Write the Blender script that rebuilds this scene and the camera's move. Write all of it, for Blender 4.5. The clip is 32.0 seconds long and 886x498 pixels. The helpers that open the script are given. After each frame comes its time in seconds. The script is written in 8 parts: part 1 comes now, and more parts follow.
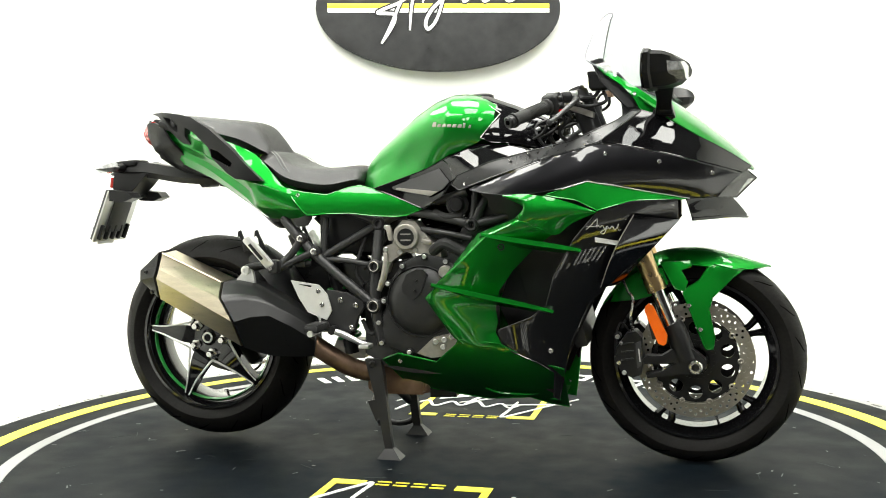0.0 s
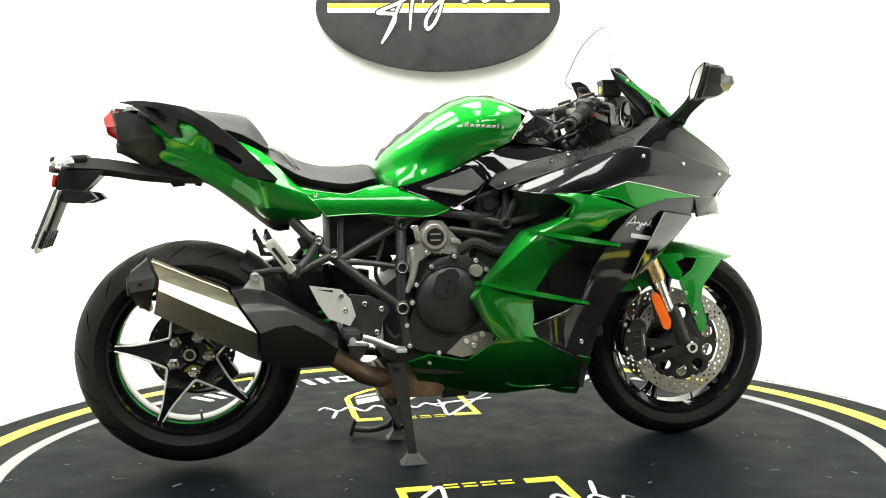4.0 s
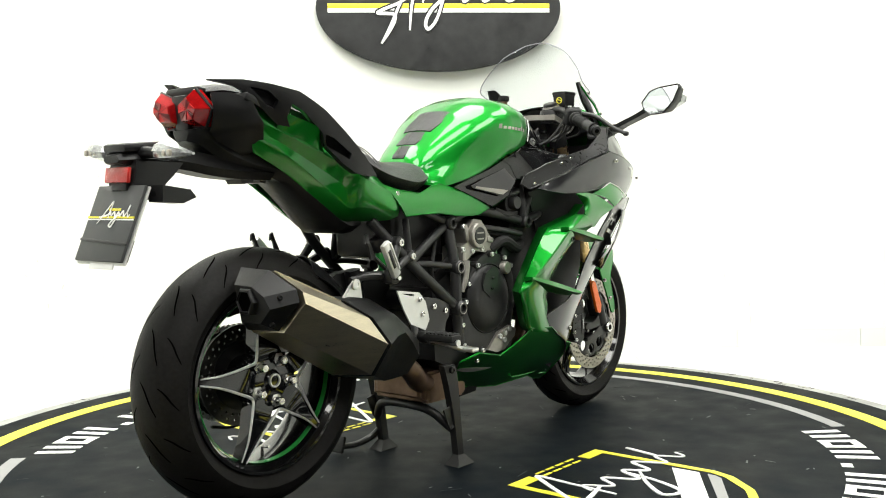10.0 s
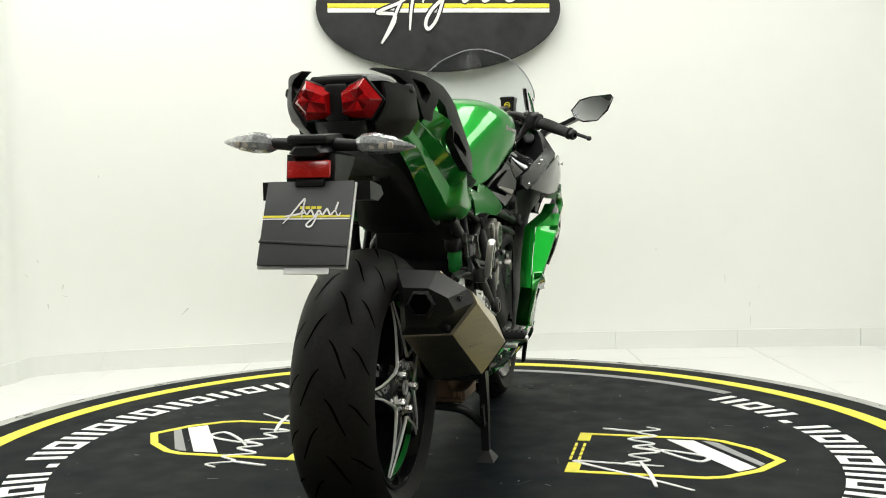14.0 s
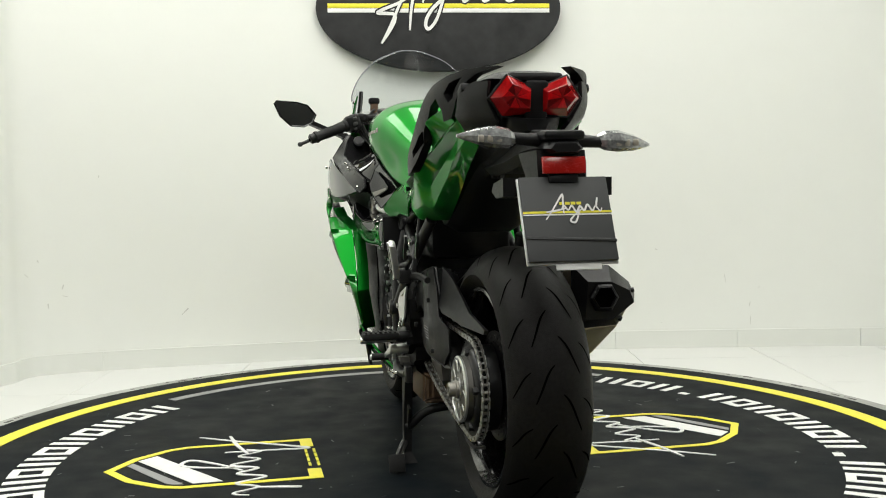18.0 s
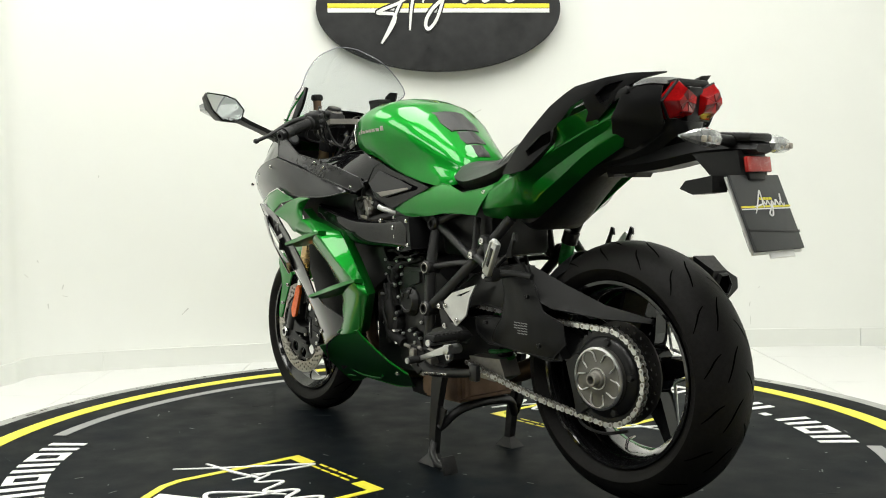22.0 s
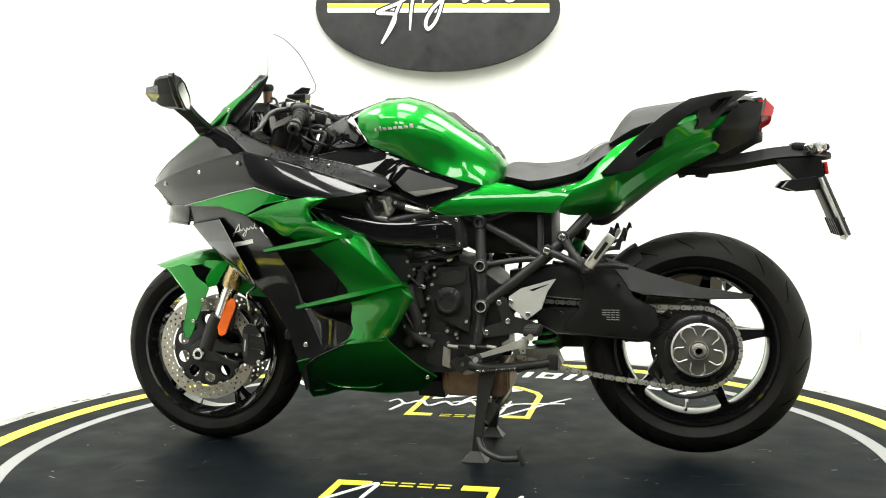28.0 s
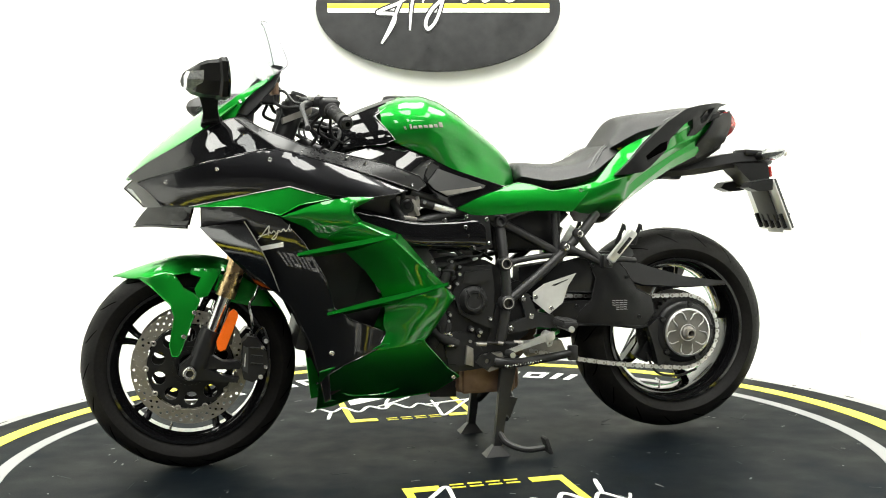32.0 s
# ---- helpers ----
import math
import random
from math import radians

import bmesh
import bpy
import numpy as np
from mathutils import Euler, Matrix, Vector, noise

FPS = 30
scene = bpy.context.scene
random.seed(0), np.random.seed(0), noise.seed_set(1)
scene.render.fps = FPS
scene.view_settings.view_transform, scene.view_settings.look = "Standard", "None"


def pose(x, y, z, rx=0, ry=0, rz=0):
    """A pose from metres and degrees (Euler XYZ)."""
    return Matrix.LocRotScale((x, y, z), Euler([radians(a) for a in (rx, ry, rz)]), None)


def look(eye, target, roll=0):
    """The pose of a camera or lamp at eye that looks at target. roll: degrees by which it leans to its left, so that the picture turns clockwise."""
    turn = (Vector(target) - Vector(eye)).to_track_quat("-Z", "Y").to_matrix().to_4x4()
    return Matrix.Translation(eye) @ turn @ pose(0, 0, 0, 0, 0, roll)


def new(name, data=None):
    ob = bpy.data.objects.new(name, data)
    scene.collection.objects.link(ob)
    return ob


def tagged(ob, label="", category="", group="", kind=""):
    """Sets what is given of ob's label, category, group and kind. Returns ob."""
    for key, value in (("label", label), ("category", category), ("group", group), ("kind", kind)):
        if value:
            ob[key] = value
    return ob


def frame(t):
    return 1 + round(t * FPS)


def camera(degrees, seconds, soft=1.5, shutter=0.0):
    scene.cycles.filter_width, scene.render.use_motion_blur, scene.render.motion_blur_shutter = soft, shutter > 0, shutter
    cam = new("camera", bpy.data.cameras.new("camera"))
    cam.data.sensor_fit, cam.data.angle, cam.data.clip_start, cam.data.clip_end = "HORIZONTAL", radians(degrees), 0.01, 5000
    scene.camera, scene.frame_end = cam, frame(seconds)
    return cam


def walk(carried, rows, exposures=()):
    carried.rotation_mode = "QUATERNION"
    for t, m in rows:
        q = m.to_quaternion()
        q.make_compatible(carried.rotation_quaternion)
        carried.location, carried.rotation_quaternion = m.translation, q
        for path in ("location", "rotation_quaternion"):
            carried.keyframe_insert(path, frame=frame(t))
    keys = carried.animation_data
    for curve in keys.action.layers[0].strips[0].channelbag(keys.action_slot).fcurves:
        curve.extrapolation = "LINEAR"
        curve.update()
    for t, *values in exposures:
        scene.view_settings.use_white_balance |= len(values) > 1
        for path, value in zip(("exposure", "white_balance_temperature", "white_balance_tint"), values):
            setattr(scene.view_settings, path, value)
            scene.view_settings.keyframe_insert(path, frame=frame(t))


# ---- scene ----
cam = camera(48.69, 32.0, soft=1.0)
EYE = (0.005, -2.954, 0.770)
VIEW = look(EYE, (0.005, 0.0, 0.770 - 2.954 * math.tan(radians(3.33))), -0.97)
walk(cam, [(0.0, VIEW), (32.0, VIEW)],
     exposures=[(0.0, 0.12), (6.0, 0.08), (9.0, -0.14), (11.0, -0.50), (13.0, -0.78), (15.5, -1.03), (18.0, -1.11), (20.0, -1.05), (23.0, -0.77), (26.0, -0.40), (28.0, -0.10), (32.0, 0.08)])

# ---- world and light ----
world = bpy.data.worlds.new("world")
scene.world = world
world.use_nodes = True
world.node_tree.nodes["Background"].inputs["Color"].default_value = (0.9, 0.95, 1.0, 1.0)
world.node_tree.nodes["Background"].inputs["Strength"].default_value = 0.05

ROOM_H = 3.1
PANELS = [(-1.5, 0.5), (0.0, 0.5), (1.5, 0.5), (-1.5, -1.3), (0.0, -1.3), (1.5, -1.3), (-1.5, -4.2), (0.0, -4.2), (1.5, -4.2)]
PANEL_POWER = 40.0


def panel_lamp(x, y):
    data = bpy.data.lights.new("panel_lamp", "AREA")
    data.shape, data.size, data.size_y = "RECTANGLE", 0.86, 1.36
    data.energy, data.color = PANEL_POWER, (0.994, 1.0, 0.928)
    lamp = new("panel_lamp", data)
    lamp.matrix_world = Matrix.Translation((x, y, ROOM_H - 0.035))


for px_, py_ in PANELS:
    panel_lamp(px_, py_)


# ---- materials ----
def material(name, base, rough=0.5, metal=0.0, coat=0.0, vary=0.12, grain=40.0, stain=3.0, bump=0.0, bump_scale=200.0,
             stretch=(1, 1, 1), rough_vary=0.08, trans=0.0, ior=1.45, emit=0.0, sheen=0.0, coat_rough=0.03, rand=0.0, spec=0.5):
    m = bpy.data.materials.new(name)
    m.use_nodes = True
    nt = m.node_tree
    nd, ln = nt.nodes, nt.links
    b = nd["Principled BSDF"]
    tc = nd.new("ShaderNodeTexCoord")
    mp = nd.new("ShaderNodeMapping")
    mp.inputs["Scale"].default_value = stretch
    ln.new(tc.outputs["Object"], mp.inputs["Vector"])
    n1, n2 = nd.new("ShaderNodeTexNoise"), nd.new("ShaderNodeTexNoise")
    n1.inputs["Scale"].default_value, n1.inputs["Detail"].default_value = grain, 5.0
    n2.inputs["Scale"].default_value, n2.inputs["Detail"].default_value = stain, 4.0
    for n in (n1, n2):
        ln.new(mp.outputs["Vector"], n.inputs["Vector"])
    mix = nd.new("ShaderNodeMath")
    mix.operation = "ADD"
    ln.new(n1.outputs["Fac"], mix.inputs[0])
    ln.new(n2.outputs["Fac"], mix.inputs[1])
    fac = mix.outputs["Value"]
    if rand:
        oi, rm = nd.new("ShaderNodeObjectInfo"), nd.new("ShaderNodeMath")
        rm.operation, rm.inputs[1].default_value = "MULTIPLY_ADD", rand
        ln.new(oi.outputs["Random"], rm.inputs[0])
        ln.new(fac, rm.inputs[2])
        fac = rm.outputs["Value"]
    mr = nd.new("ShaderNodeMapRange")
    mr.inputs["From Min"].default_value, mr.inputs["From Max"].default_value = 0.6, 1.4 + rand
    mr.inputs["To Min"].default_value, mr.inputs["To Max"].default_value = 1 - vary, 1 + vary
    ln.new(fac, mr.inputs["Value"])
    hs = nd.new("ShaderNodeHueSaturation")
    hs.inputs["Color"].default_value = (*base, 1)
    ln.new(mr.outputs["Result"], hs.inputs["Value"])
    ln.new(hs.outputs["Color"], b.inputs["Base Color"])
    mr2 = nd.new("ShaderNodeMapRange")
    mr2.inputs["From Min"].default_value, mr2.inputs["From Max"].default_value = 0.6, 1.4
    mr2.inputs["To Min"].default_value, mr2.inputs["To Max"].default_value = max(rough - rough_vary, 0.01), min(rough + rough_vary, 1)
    ln.new(mix.outputs["Value"], mr2.inputs["Value"])
    ln.new(mr2.outputs["Result"], b.inputs["Roughness"])
    b.inputs["Metallic"].default_value, b.inputs["Coat Weight"].default_value, b.inputs["Coat Roughness"].default_value = metal, coat, coat_rough
    b.inputs["Transmission Weight"].default_value, b.inputs["IOR"].default_value = trans, ior
    b.inputs["Specular IOR Level"].default_value = spec
    if sheen:
        b.inputs["Sheen Weight"].default_value = sheen
    if emit:
        b.inputs["Emission Color"].default_value = (*base, 1)
        b.inputs["Emission Strength"].default_value = emit
    if bump:
        n3, bp = nd.new("ShaderNodeTexNoise"), nd.new("ShaderNodeBump")
        n3.inputs["Scale"].default_value, n3.inputs["Detail"].default_value = bump_scale, 3.0
        bp.inputs["Strength"].default_value, bp.inputs["Distance"].default_value = bump, 0.002
        ln.new(mp.outputs["Vector"], n3.inputs["Vector"])
        ln.new(n3.outputs["Fac"], bp.inputs["Height"])
        ln.new(bp.outputs["Normal"], b.inputs["Normal"])
    return m


M_GREEN = material("candy_green_paint", (0.005, 0.202, 0.017), 0.48, 1.0, 0.85, 0.08, 900.0, 4.0, rough_vary=0.03)
M_BLACK = material("gloss_black_paint", (0.004, 0.004, 0.0045), 0.2, 0.0, 1.0, 0.1, 60.0, 4.0, rough_vary=0.03, spec=0.0)
M_METBLACK = material("metallic_black_paint", (0.009, 0.009, 0.011), 0.32, 0.7, 1.0, 0.15, 900.0, 4.0, rough_vary=0.03, coat_rough=0.025)
M_SMOKE = material("smoked_chrome", (0.13, 0.13, 0.135), 0.10, 1.0, 0.0, 0.1, 60.0, 4.0, rough_vary=0.04)
M_PLASTIC = material("textured_black_plastic", (0.0065, 0.0065, 0.007), 0.42, 0.0, 0.0, 0.15, 90.0, 6.0, 0.12, 900.0, spec=0.32)
M_GREYPLAST = material("grey_knee_panel", (0.035, 0.035, 0.036), 0.55, 0.0, 0.0, 0.12, 300.0, 6.0, 0.15, 1200.0)
M_SATIN = material("satin_black_metal", (0.010, 0.010, 0.0105), 0.34, 0.2, 0.0, 0.15, 70.0, 8.0, 0.05, 500.0)
M_FRAME = material("matt_black_frame", (0.018, 0.018, 0.0185), 0.38, 0.1, 0.0, 0.12, 80.0, 6.0, 0.05, 700.0)
M_ENGINE = material("dark_cast_engine", (0.018, 0.018, 0.0185), 0.42, 0.35, 0.0, 0.18, 60.0, 8.0, 0.1, 500.0)
M_GUN = material("gunmetal_casting", (0.30, 0.285, 0.26), 0.45, 0.7, 0.0, 0.2, 70.0, 9.0, 0.15, 350.0)
M_HUB = material("dull_grey_hub", (0.17, 0.165, 0.15), 0.42, 0.85, 0.0, 0.12, 90.0, 9.0, 0.05, 300.0)
M_STEEL = material("bright_steel", (0.62, 0.61, 0.59), 0.25, 1.0, 0.0, 0.1, 60.0, 8.0)
M_ALU = material("brushed_aluminium", (0.66, 0.66, 0.65), 0.33, 0.9, 0.0, 0.1, 120.0, 8.0, 0.04, 300.0)
M_SILVER = material("silver_painted_metal", (0.62, 0.62, 0.60), 0.35, 0.5, 0.0, 0.07, 80.0, 6.0)
M_MACH = material("machined_wheel_face", (0.74, 0.74, 0.73), 0.42, 0.35, 0.3, 0.06, 80.0, 6.0)
M_CHROME = material("chrome", (0.75, 0.75, 0.74), 0.08, 1.0, 0.0, 0.05)
M_SEMI = material("semi_gloss_black_plastic", (0.006, 0.006, 0.0065), 0.30, 0.0, 0.0, 0.15, 90.0, 6.0, spec=0.40)
M_WHEEL = material("black_wheel_paint", (0.004, 0.004, 0.0045), 0.22, 0.0, 0.9, 0.1, 60.0, 4.0, rough_vary=0.04, spec=0.2, coat_rough=0.05)
M_TITAN = material("brushed_titanium_muffler", (0.56, 0.50, 0.38), 0.34, 1.0, 0.0, 0.16, 40.0, 4.0, 0.05, 90.0, stretch=(2, 6, 22), rough_vary=0.08)
M_DISC = material("worn_brake_disc_steel", (0.36, 0.34, 0.30), 0.38, 0.9, 0.0, 0.12, 90.0, 8.0)
M_DARKDISC = material("dark_rear_disc_steel", (0.07, 0.068, 0.064), 0.42, 0.8, 0.0, 0.15, 90.0, 8.0)
M_GOLD = material("gold_anodised_fork", (0.50, 0.36, 0.19), 0.28, 1.0, 0.0, 0.08)
M_RUST = material("heat_stained_exhaust", (0.17, 0.11, 0.075), 0.45, 0.75, 0.0, 0.6, 22.0, 9.0, 0.15, 120.0)
M_RUBBER = material("tyre_rubber", (0.0086, 0.0081, 0.0077), 0.50, 0.0, 0.0, 0.45, 120.0, 7.0, 0.25, 500.0, spec=0.13)
# near-black without gloss: shade inside grooves and recesses, put into the colour
M_RECESS_SHADE = material("recess_shade_black", (0.0015, 0.0015, 0.0015), 0.95, 0.0, 0.0, 0.1, spec=0.0)
M_GRIP = material("grip_rubber", (0.009, 0.009, 0.009), 0.7, 0.0, 0.0, 0.15, 100.0, 8.0, 0.3, 900.0)
M_LEATHER = material("black_seat_vinyl", (0.012, 0.012, 0.012), 0.40, 0.0, 0.0, 0.12, 90.0, 5.0, 0.35, 1100.0)
M_THREAD = material("grey_seat_stitching", (0.16, 0.16, 0.16), 0.8, vary=0.1)
M_RED = material("red_lens", (0.30, 0.003, 0.004), 0.09, 0.0, 0.4, 0.35, 220.0, 45.0)
# shaded and lit copies of the red lens, for its facets
M_REDSHADE = material("shaded_red_facet", (0.14, 0.0012, 0.0016), 0.12, 0.0, 0.2, 0.3, 220.0, 45.0, spec=0.2)
M_REDLIT = material("lit_red_facet", (0.58, 0.006, 0.008), 0.2, 0.0, 0.2, 0.3, 220.0, 45.0, spec=0.2)
M_REDREF = material("red_reflector", (0.40, 0.014, 0.010), 0.25, 0.0, 0.5, 0.25, 500.0, 30.0)
M_ORANGE = material("orange_reflector", (0.80, 0.13, 0.004), 0.3, 0.0, 0.2, 0.1, 900.0, 20.0)
M_CLEAR = material("clear_indicator_lens", (0.36, 0.37, 0.37), 0.10, 0.45, 1.0, 0.6, 170.0, 60.0, 0.35, 150.0)
M_AMBERBULB = material("amber_bulb", (0.36, 0.33, 0.28), 0.3, vary=0.1)
M_MIRROR = material("mirror_glass", (0.58, 0.60, 0.61), 0.02, 1.0, 0.0, 0.01, rough_vary=0.0)
M_SPRING = material("green_shock_spring", (0.02, 0.30, 0.05), 0.3, 0.1, 0.6, 0.1)
M_RADIATOR = material("radiator_core", (0.02, 0.02, 0.02), 0.55, 0.4, vary=0.2, stretch=(1, 1, 30), grain=80)
M_WHITE = material("white_vinyl", (0.78, 0.78, 0.76), 0.5, vary=0.07, grain=30, stain=5)
M_YELLOW = material("yellow_vinyl", (0.80, 0.72, 0.045), 0.45, vary=0.10, grain=40, stain=4)
M_GREYV = material("grey_vinyl", (0.28, 0.28, 0.28), 0.5, vary=0.10, grain=30, stain=5)
M_MAT = material("dark_slate_turntable_mat", (0.0020, 0.0038, 0.0056), 0.55, 0.0, 0.0, 0.65, 9.0, 2.2, 0.12, 160.0, rough_vary=0.12, spec=0.085)
M_RIM = material("worn_white_rim", (0.36, 0.36, 0.34), 0.6, vary=0.35, grain=9.0, stain=3.0, bump=0.3, bump_scale=60)
M_MATSCUFF = material("worn_mat_scuff", (0.013, 0.017, 0.019), 0.7, vary=0.3)
M_DUST = material("pale_scuff", (0.16, 0.165, 0.16), 0.9, vary=0.3)
M_CARD = material("dark_grey_card", (0.045, 0.047, 0.048), 0.5, vary=0.08, grain=60)
M_SIGN = material("black_sign_board", (0.013, 0.0135, 0.014), 0.40, vary=0.75, grain=22.0, stain=6.0, bump=0.08, bump_scale=70, rough_vary=0.16)
M_WORN = material("dark_worn_chip", (0.10, 0.095, 0.085), 0.8, vary=0.3)
M_SCUFF = material("faint_wall_scuff", (0.56, 0.56, 0.53), 0.8, vary=0.2)
M_WALL = material("white_wall_paint", (0.775, 0.787, 0.752), 0.75, vary=0.012, grain=8.0, stain=0.7, bump=0.05, bump_scale=120)
M_TILE = material("white_floor_tile", (0.67, 0.675, 0.655), 0.42, vary=0.006, grain=6.0, stain=1.0, rand=0.1, rough_vary=0.02)
M_SKIRT = material("white_skirting_tile", (0.73, 0.742, 0.705), 0.35, vary=0.006, grain=6.0, stain=1.0, rand=0.1, rough_vary=0.02)
# for floor out of view on the camera's side; cuts bounce and reflections
M_DARKTILE = material("unseen_dark_floor", (0.05, 0.05, 0.05), 0.6, vary=0.1, grain=6.0)
M_JOINT = material("grey_tile_joint", (0.50, 0.49, 0.46), 0.85, vary=0.1)
# dark grey, to keep reflections in the black paint and the fill light low
M_CEIL = material("unseen_dark_ceiling", (0.11, 0.11, 0.11), 0.85, vary=0.02, grain=6.0)
# for the added walls behind the camera; keeps reflections dark
M_DARKWALL = material("unseen_dark_wall", (0.035, 0.035, 0.036), 0.8, vary=0.1, grain=6.0)
M_DIFF = material("lamp_diffuser", (1.0, 0.985, 0.94), 0.5, vary=0.0, emit=5.0)


def glass(name, tint, rough=0.01, mixin=0.04):
    m = bpy.data.materials.new(name)
    m.use_nodes = True
    nd, ln = m.node_tree.nodes, m.node_tree.links
    tr, gl, mx = (nd.new("ShaderNodeBsdfTransparent"), nd.new("ShaderNodeBsdfGlossy"), nd.new("ShaderNodeMixShader"))
    tr.inputs["Color"].default_value = (*tint, 1)
    gl.inputs["Roughness"].default_value = rough
    mx.inputs["Fac"].default_value = mixin
    ln.new(tr.outputs["BSDF"], mx.inputs[1])
    ln.new(gl.outputs["BSDF"], mx.inputs[2])
    ln.new(mx.outputs["Shader"], nd["Material Output"].inputs["Surface"])
    return m


M_SCREEN = glass("clear_windscreen", (0.875, 0.89, 0.90))
M_SCREENRIM = material("pale_windscreen_edge", (0.24, 0.24, 0.27), 0.25, vary=0.05)


# ---- mesh helpers ----
def finish(bm, name, mat, angle=35.0, smooth=True):
    me = bpy.data.meshes.new(name)
    bm.normal_update()
    bm.to_mesh(me)
    bm.free()
    me.materials.append(mat)
    if smooth:
        me.shade_smooth()
        me.set_sharp_from_angle(angle=radians(angle))
    return me


def part(name, bm, mat, parent, label="", angle=35.0, smooth=True):
    me = bm if isinstance(bm, bpy.types.Mesh) else finish(bm, name, mat, angle, smooth)
    ob = new(name, me)
    ob.parent = parent
    if label:
        tagged(ob, label)
    return ob


def thing(name, label, category, group="", kind=""):
    return tagged(new(name), label, category, group, kind)


def cr(pts, n=6, closed=False):
    """Catmull-Rom through points."""
    P = [np.array(p, float) for p in pts]
    N = len(P)
    out = []
    for i in range(N if closed else N - 1):
        p0 = P[(i - 1) % N] if closed or i > 0 else 2 * P[0] - P[1]
        p1, p2 = P[i], P[(i + 1) % N]
        p3 = P[(i + 2) % N] if closed or i + 2 < N else 2 * P[-1] - P[-2]
        for k in range(n):
            u = k / n
            out.append(0.5 * (2 * p1 + (p2 - p0) * u + (2 * p0 - 5 * p1 + 4 * p2 - p3) * u * u + (3 * p1 - p0 - 3 * p2 + p3) * u ** 3))
    if not closed:
        out.append(P[-1])
    return out


def box_bm(sx, sy, sz, m=Matrix(), bev=0.002, bm=None, seg=2):
    b = bmesh.new()
    bmesh.ops.create_cube(b, size=1, matrix=Matrix.Diagonal((sx, sy, sz, 1)))
    if bev:
        bmesh.ops.bevel(b, geom=b.edges[:], offset=min(bev, 0.45 * min(sx, sy, sz)), segments=seg, affect="EDGES", profile=0.5)
    b.transform(m)
    return join(bm, b)


def join(bm, other):
    if bm is None:
        return other
    me = bpy.data.meshes.new("tmp")
    other.to_mesh(me)
    other.free()
    bm.from_mesh(me)
    bpy.data.meshes.remove(me)
    return bm


def tube(pts, r, seg=12, bm=None, caps=True, closed=False, smooth_n=0):
    """A round tube along points; r a number or a list."""
    if smooth_n:
        if not isinstance(r, (int, float)):
            r = [float(v[0]) for v in cr([(a,) for a in r], smooth_n, closed)]
        pts = cr(pts, smooth_n, closed)
    pts = [Vector(p) for p in pts]
    n = len(pts)
    rs = [r] * n if isinstance(r, (int, float)) else r
    b = bmesh.new()
    rings = []
    up = None
    for i, p in enumerate(pts):
        d = (pts[(i + 1) % n] - pts[i - 1]) if closed or 0 < i < n - 1 else (pts[1] - pts[0] if i == 0 else pts[-1] - pts[-2])
        d.normalize()
        if up is None:
            up = d.orthogonal().normalized()
        else:
            up = (up - d * up.dot(d))
            up = up.normalized() if up.length > 1e-6 else d.orthogonal().normalized()
        sd = d.cross(up)
        rings.append([b.verts.new(p + (up * math.cos(a) + sd * math.sin(a)) * rs[i]) for a in [2 * math.pi * k / seg for k in range(seg)]])
    for i in range(n if closed else n - 1):
        A, B = rings[i], rings[(i + 1) % n]
        for k in range(seg):
            b.faces.new((A[k], A[(k + 1) % seg], B[(k + 1) % seg], B[k]))
    if caps and not closed:
        b.faces.new(rings[0][::-1])
        b.faces.new(rings[-1])
    bmesh.ops.recalc_face_normals(b, faces=b.faces[:])
    return join(bm, b)


def lathe(profile, centre=(0, 0, 0), axis="y", seg=48, bm=None, closed=False):
    """Turn a profile of (r, along) about an axis."""
    b = bmesh.new()
    rings = []
    for r, a in profile:
        ring = []
        for k in range(seg):
            c, s = math.cos(2 * math.pi * k / seg) * r, math.sin(2 * math.pi * k / seg) * r
            v = {"x": (a, c, s), "y": (c, a, s), "z": (c, s, a)}[axis]
            ring.append(b.verts.new(Vector(v) + Vector(centre)))
        rings.append(ring)
    pairs = list(zip(rings, rings[1:] + ([rings[0]] if closed else [])))[: None if closed else len(rings) - 1]
    for A, B in pairs:
        for k in range(seg):
            b.faces.new((A[k], A[(k + 1) % seg], B[(k + 1) % seg], B[k]))
    if not closed:
        for ring, (r, a) in ((rings[0], profile[0]), (rings[-1], profile[-1])):
            if r > 1e-6:
                b.faces.new(ring)
    bmesh.ops.remove_doubles(b, verts=b.verts[:], dist=1e-6)
    bmesh.ops.recalc_face_normals(b, faces=b.faces[:])
    return join(bm, b)


def cyl(p, q, r, seg=16, bm=None, bev=0.0, r2=None):
    """A rod from p to q with softened ends."""
    p, q = Vector(p), Vector(q)
    d = (q - p).normalized()
    L = (q - p).length
    r2 = r if r2 is None else r2
    if bev:
        e = min(bev, L * 0.3, r * 0.5)
        return tube([p, p + d * e * 0.3, p + d * e, q - d * e, q - d * e * 0.3, q], [r - e, r - e * 0.3, r, r2, r2 - e * 0.3, r2 - e], seg, bm)
    return tube([p, q], [r, r2], seg, bm)


def inside(poly, x, z):
    c = False
    n = len(poly)
    for i in range(n):
        x1, z1 = poly[i][0], poly[i][1]
        x2, z2 = poly[i - 1][0], poly[i - 1][1]
        if (z1 > z) != (z2 > z) and x < (x2 - x1) * (z - z1) / (z2 - z1) + x1:
            c = not c
    return c


def resample(pts, step, closed=True):
    out = []
    n = len(pts)
    for i in range(n if closed else n - 1):
        a, b = np.array(pts[i], float), np.array(pts[(i + 1) % n], float)
        k = max(1, int(math.ceil(np.linalg.norm(b - a) / step)))
        out += [a + (b - a) * j / k for j in range(k)]
    if not closed:
        out.append(np.array(pts[-1], float))
    return out


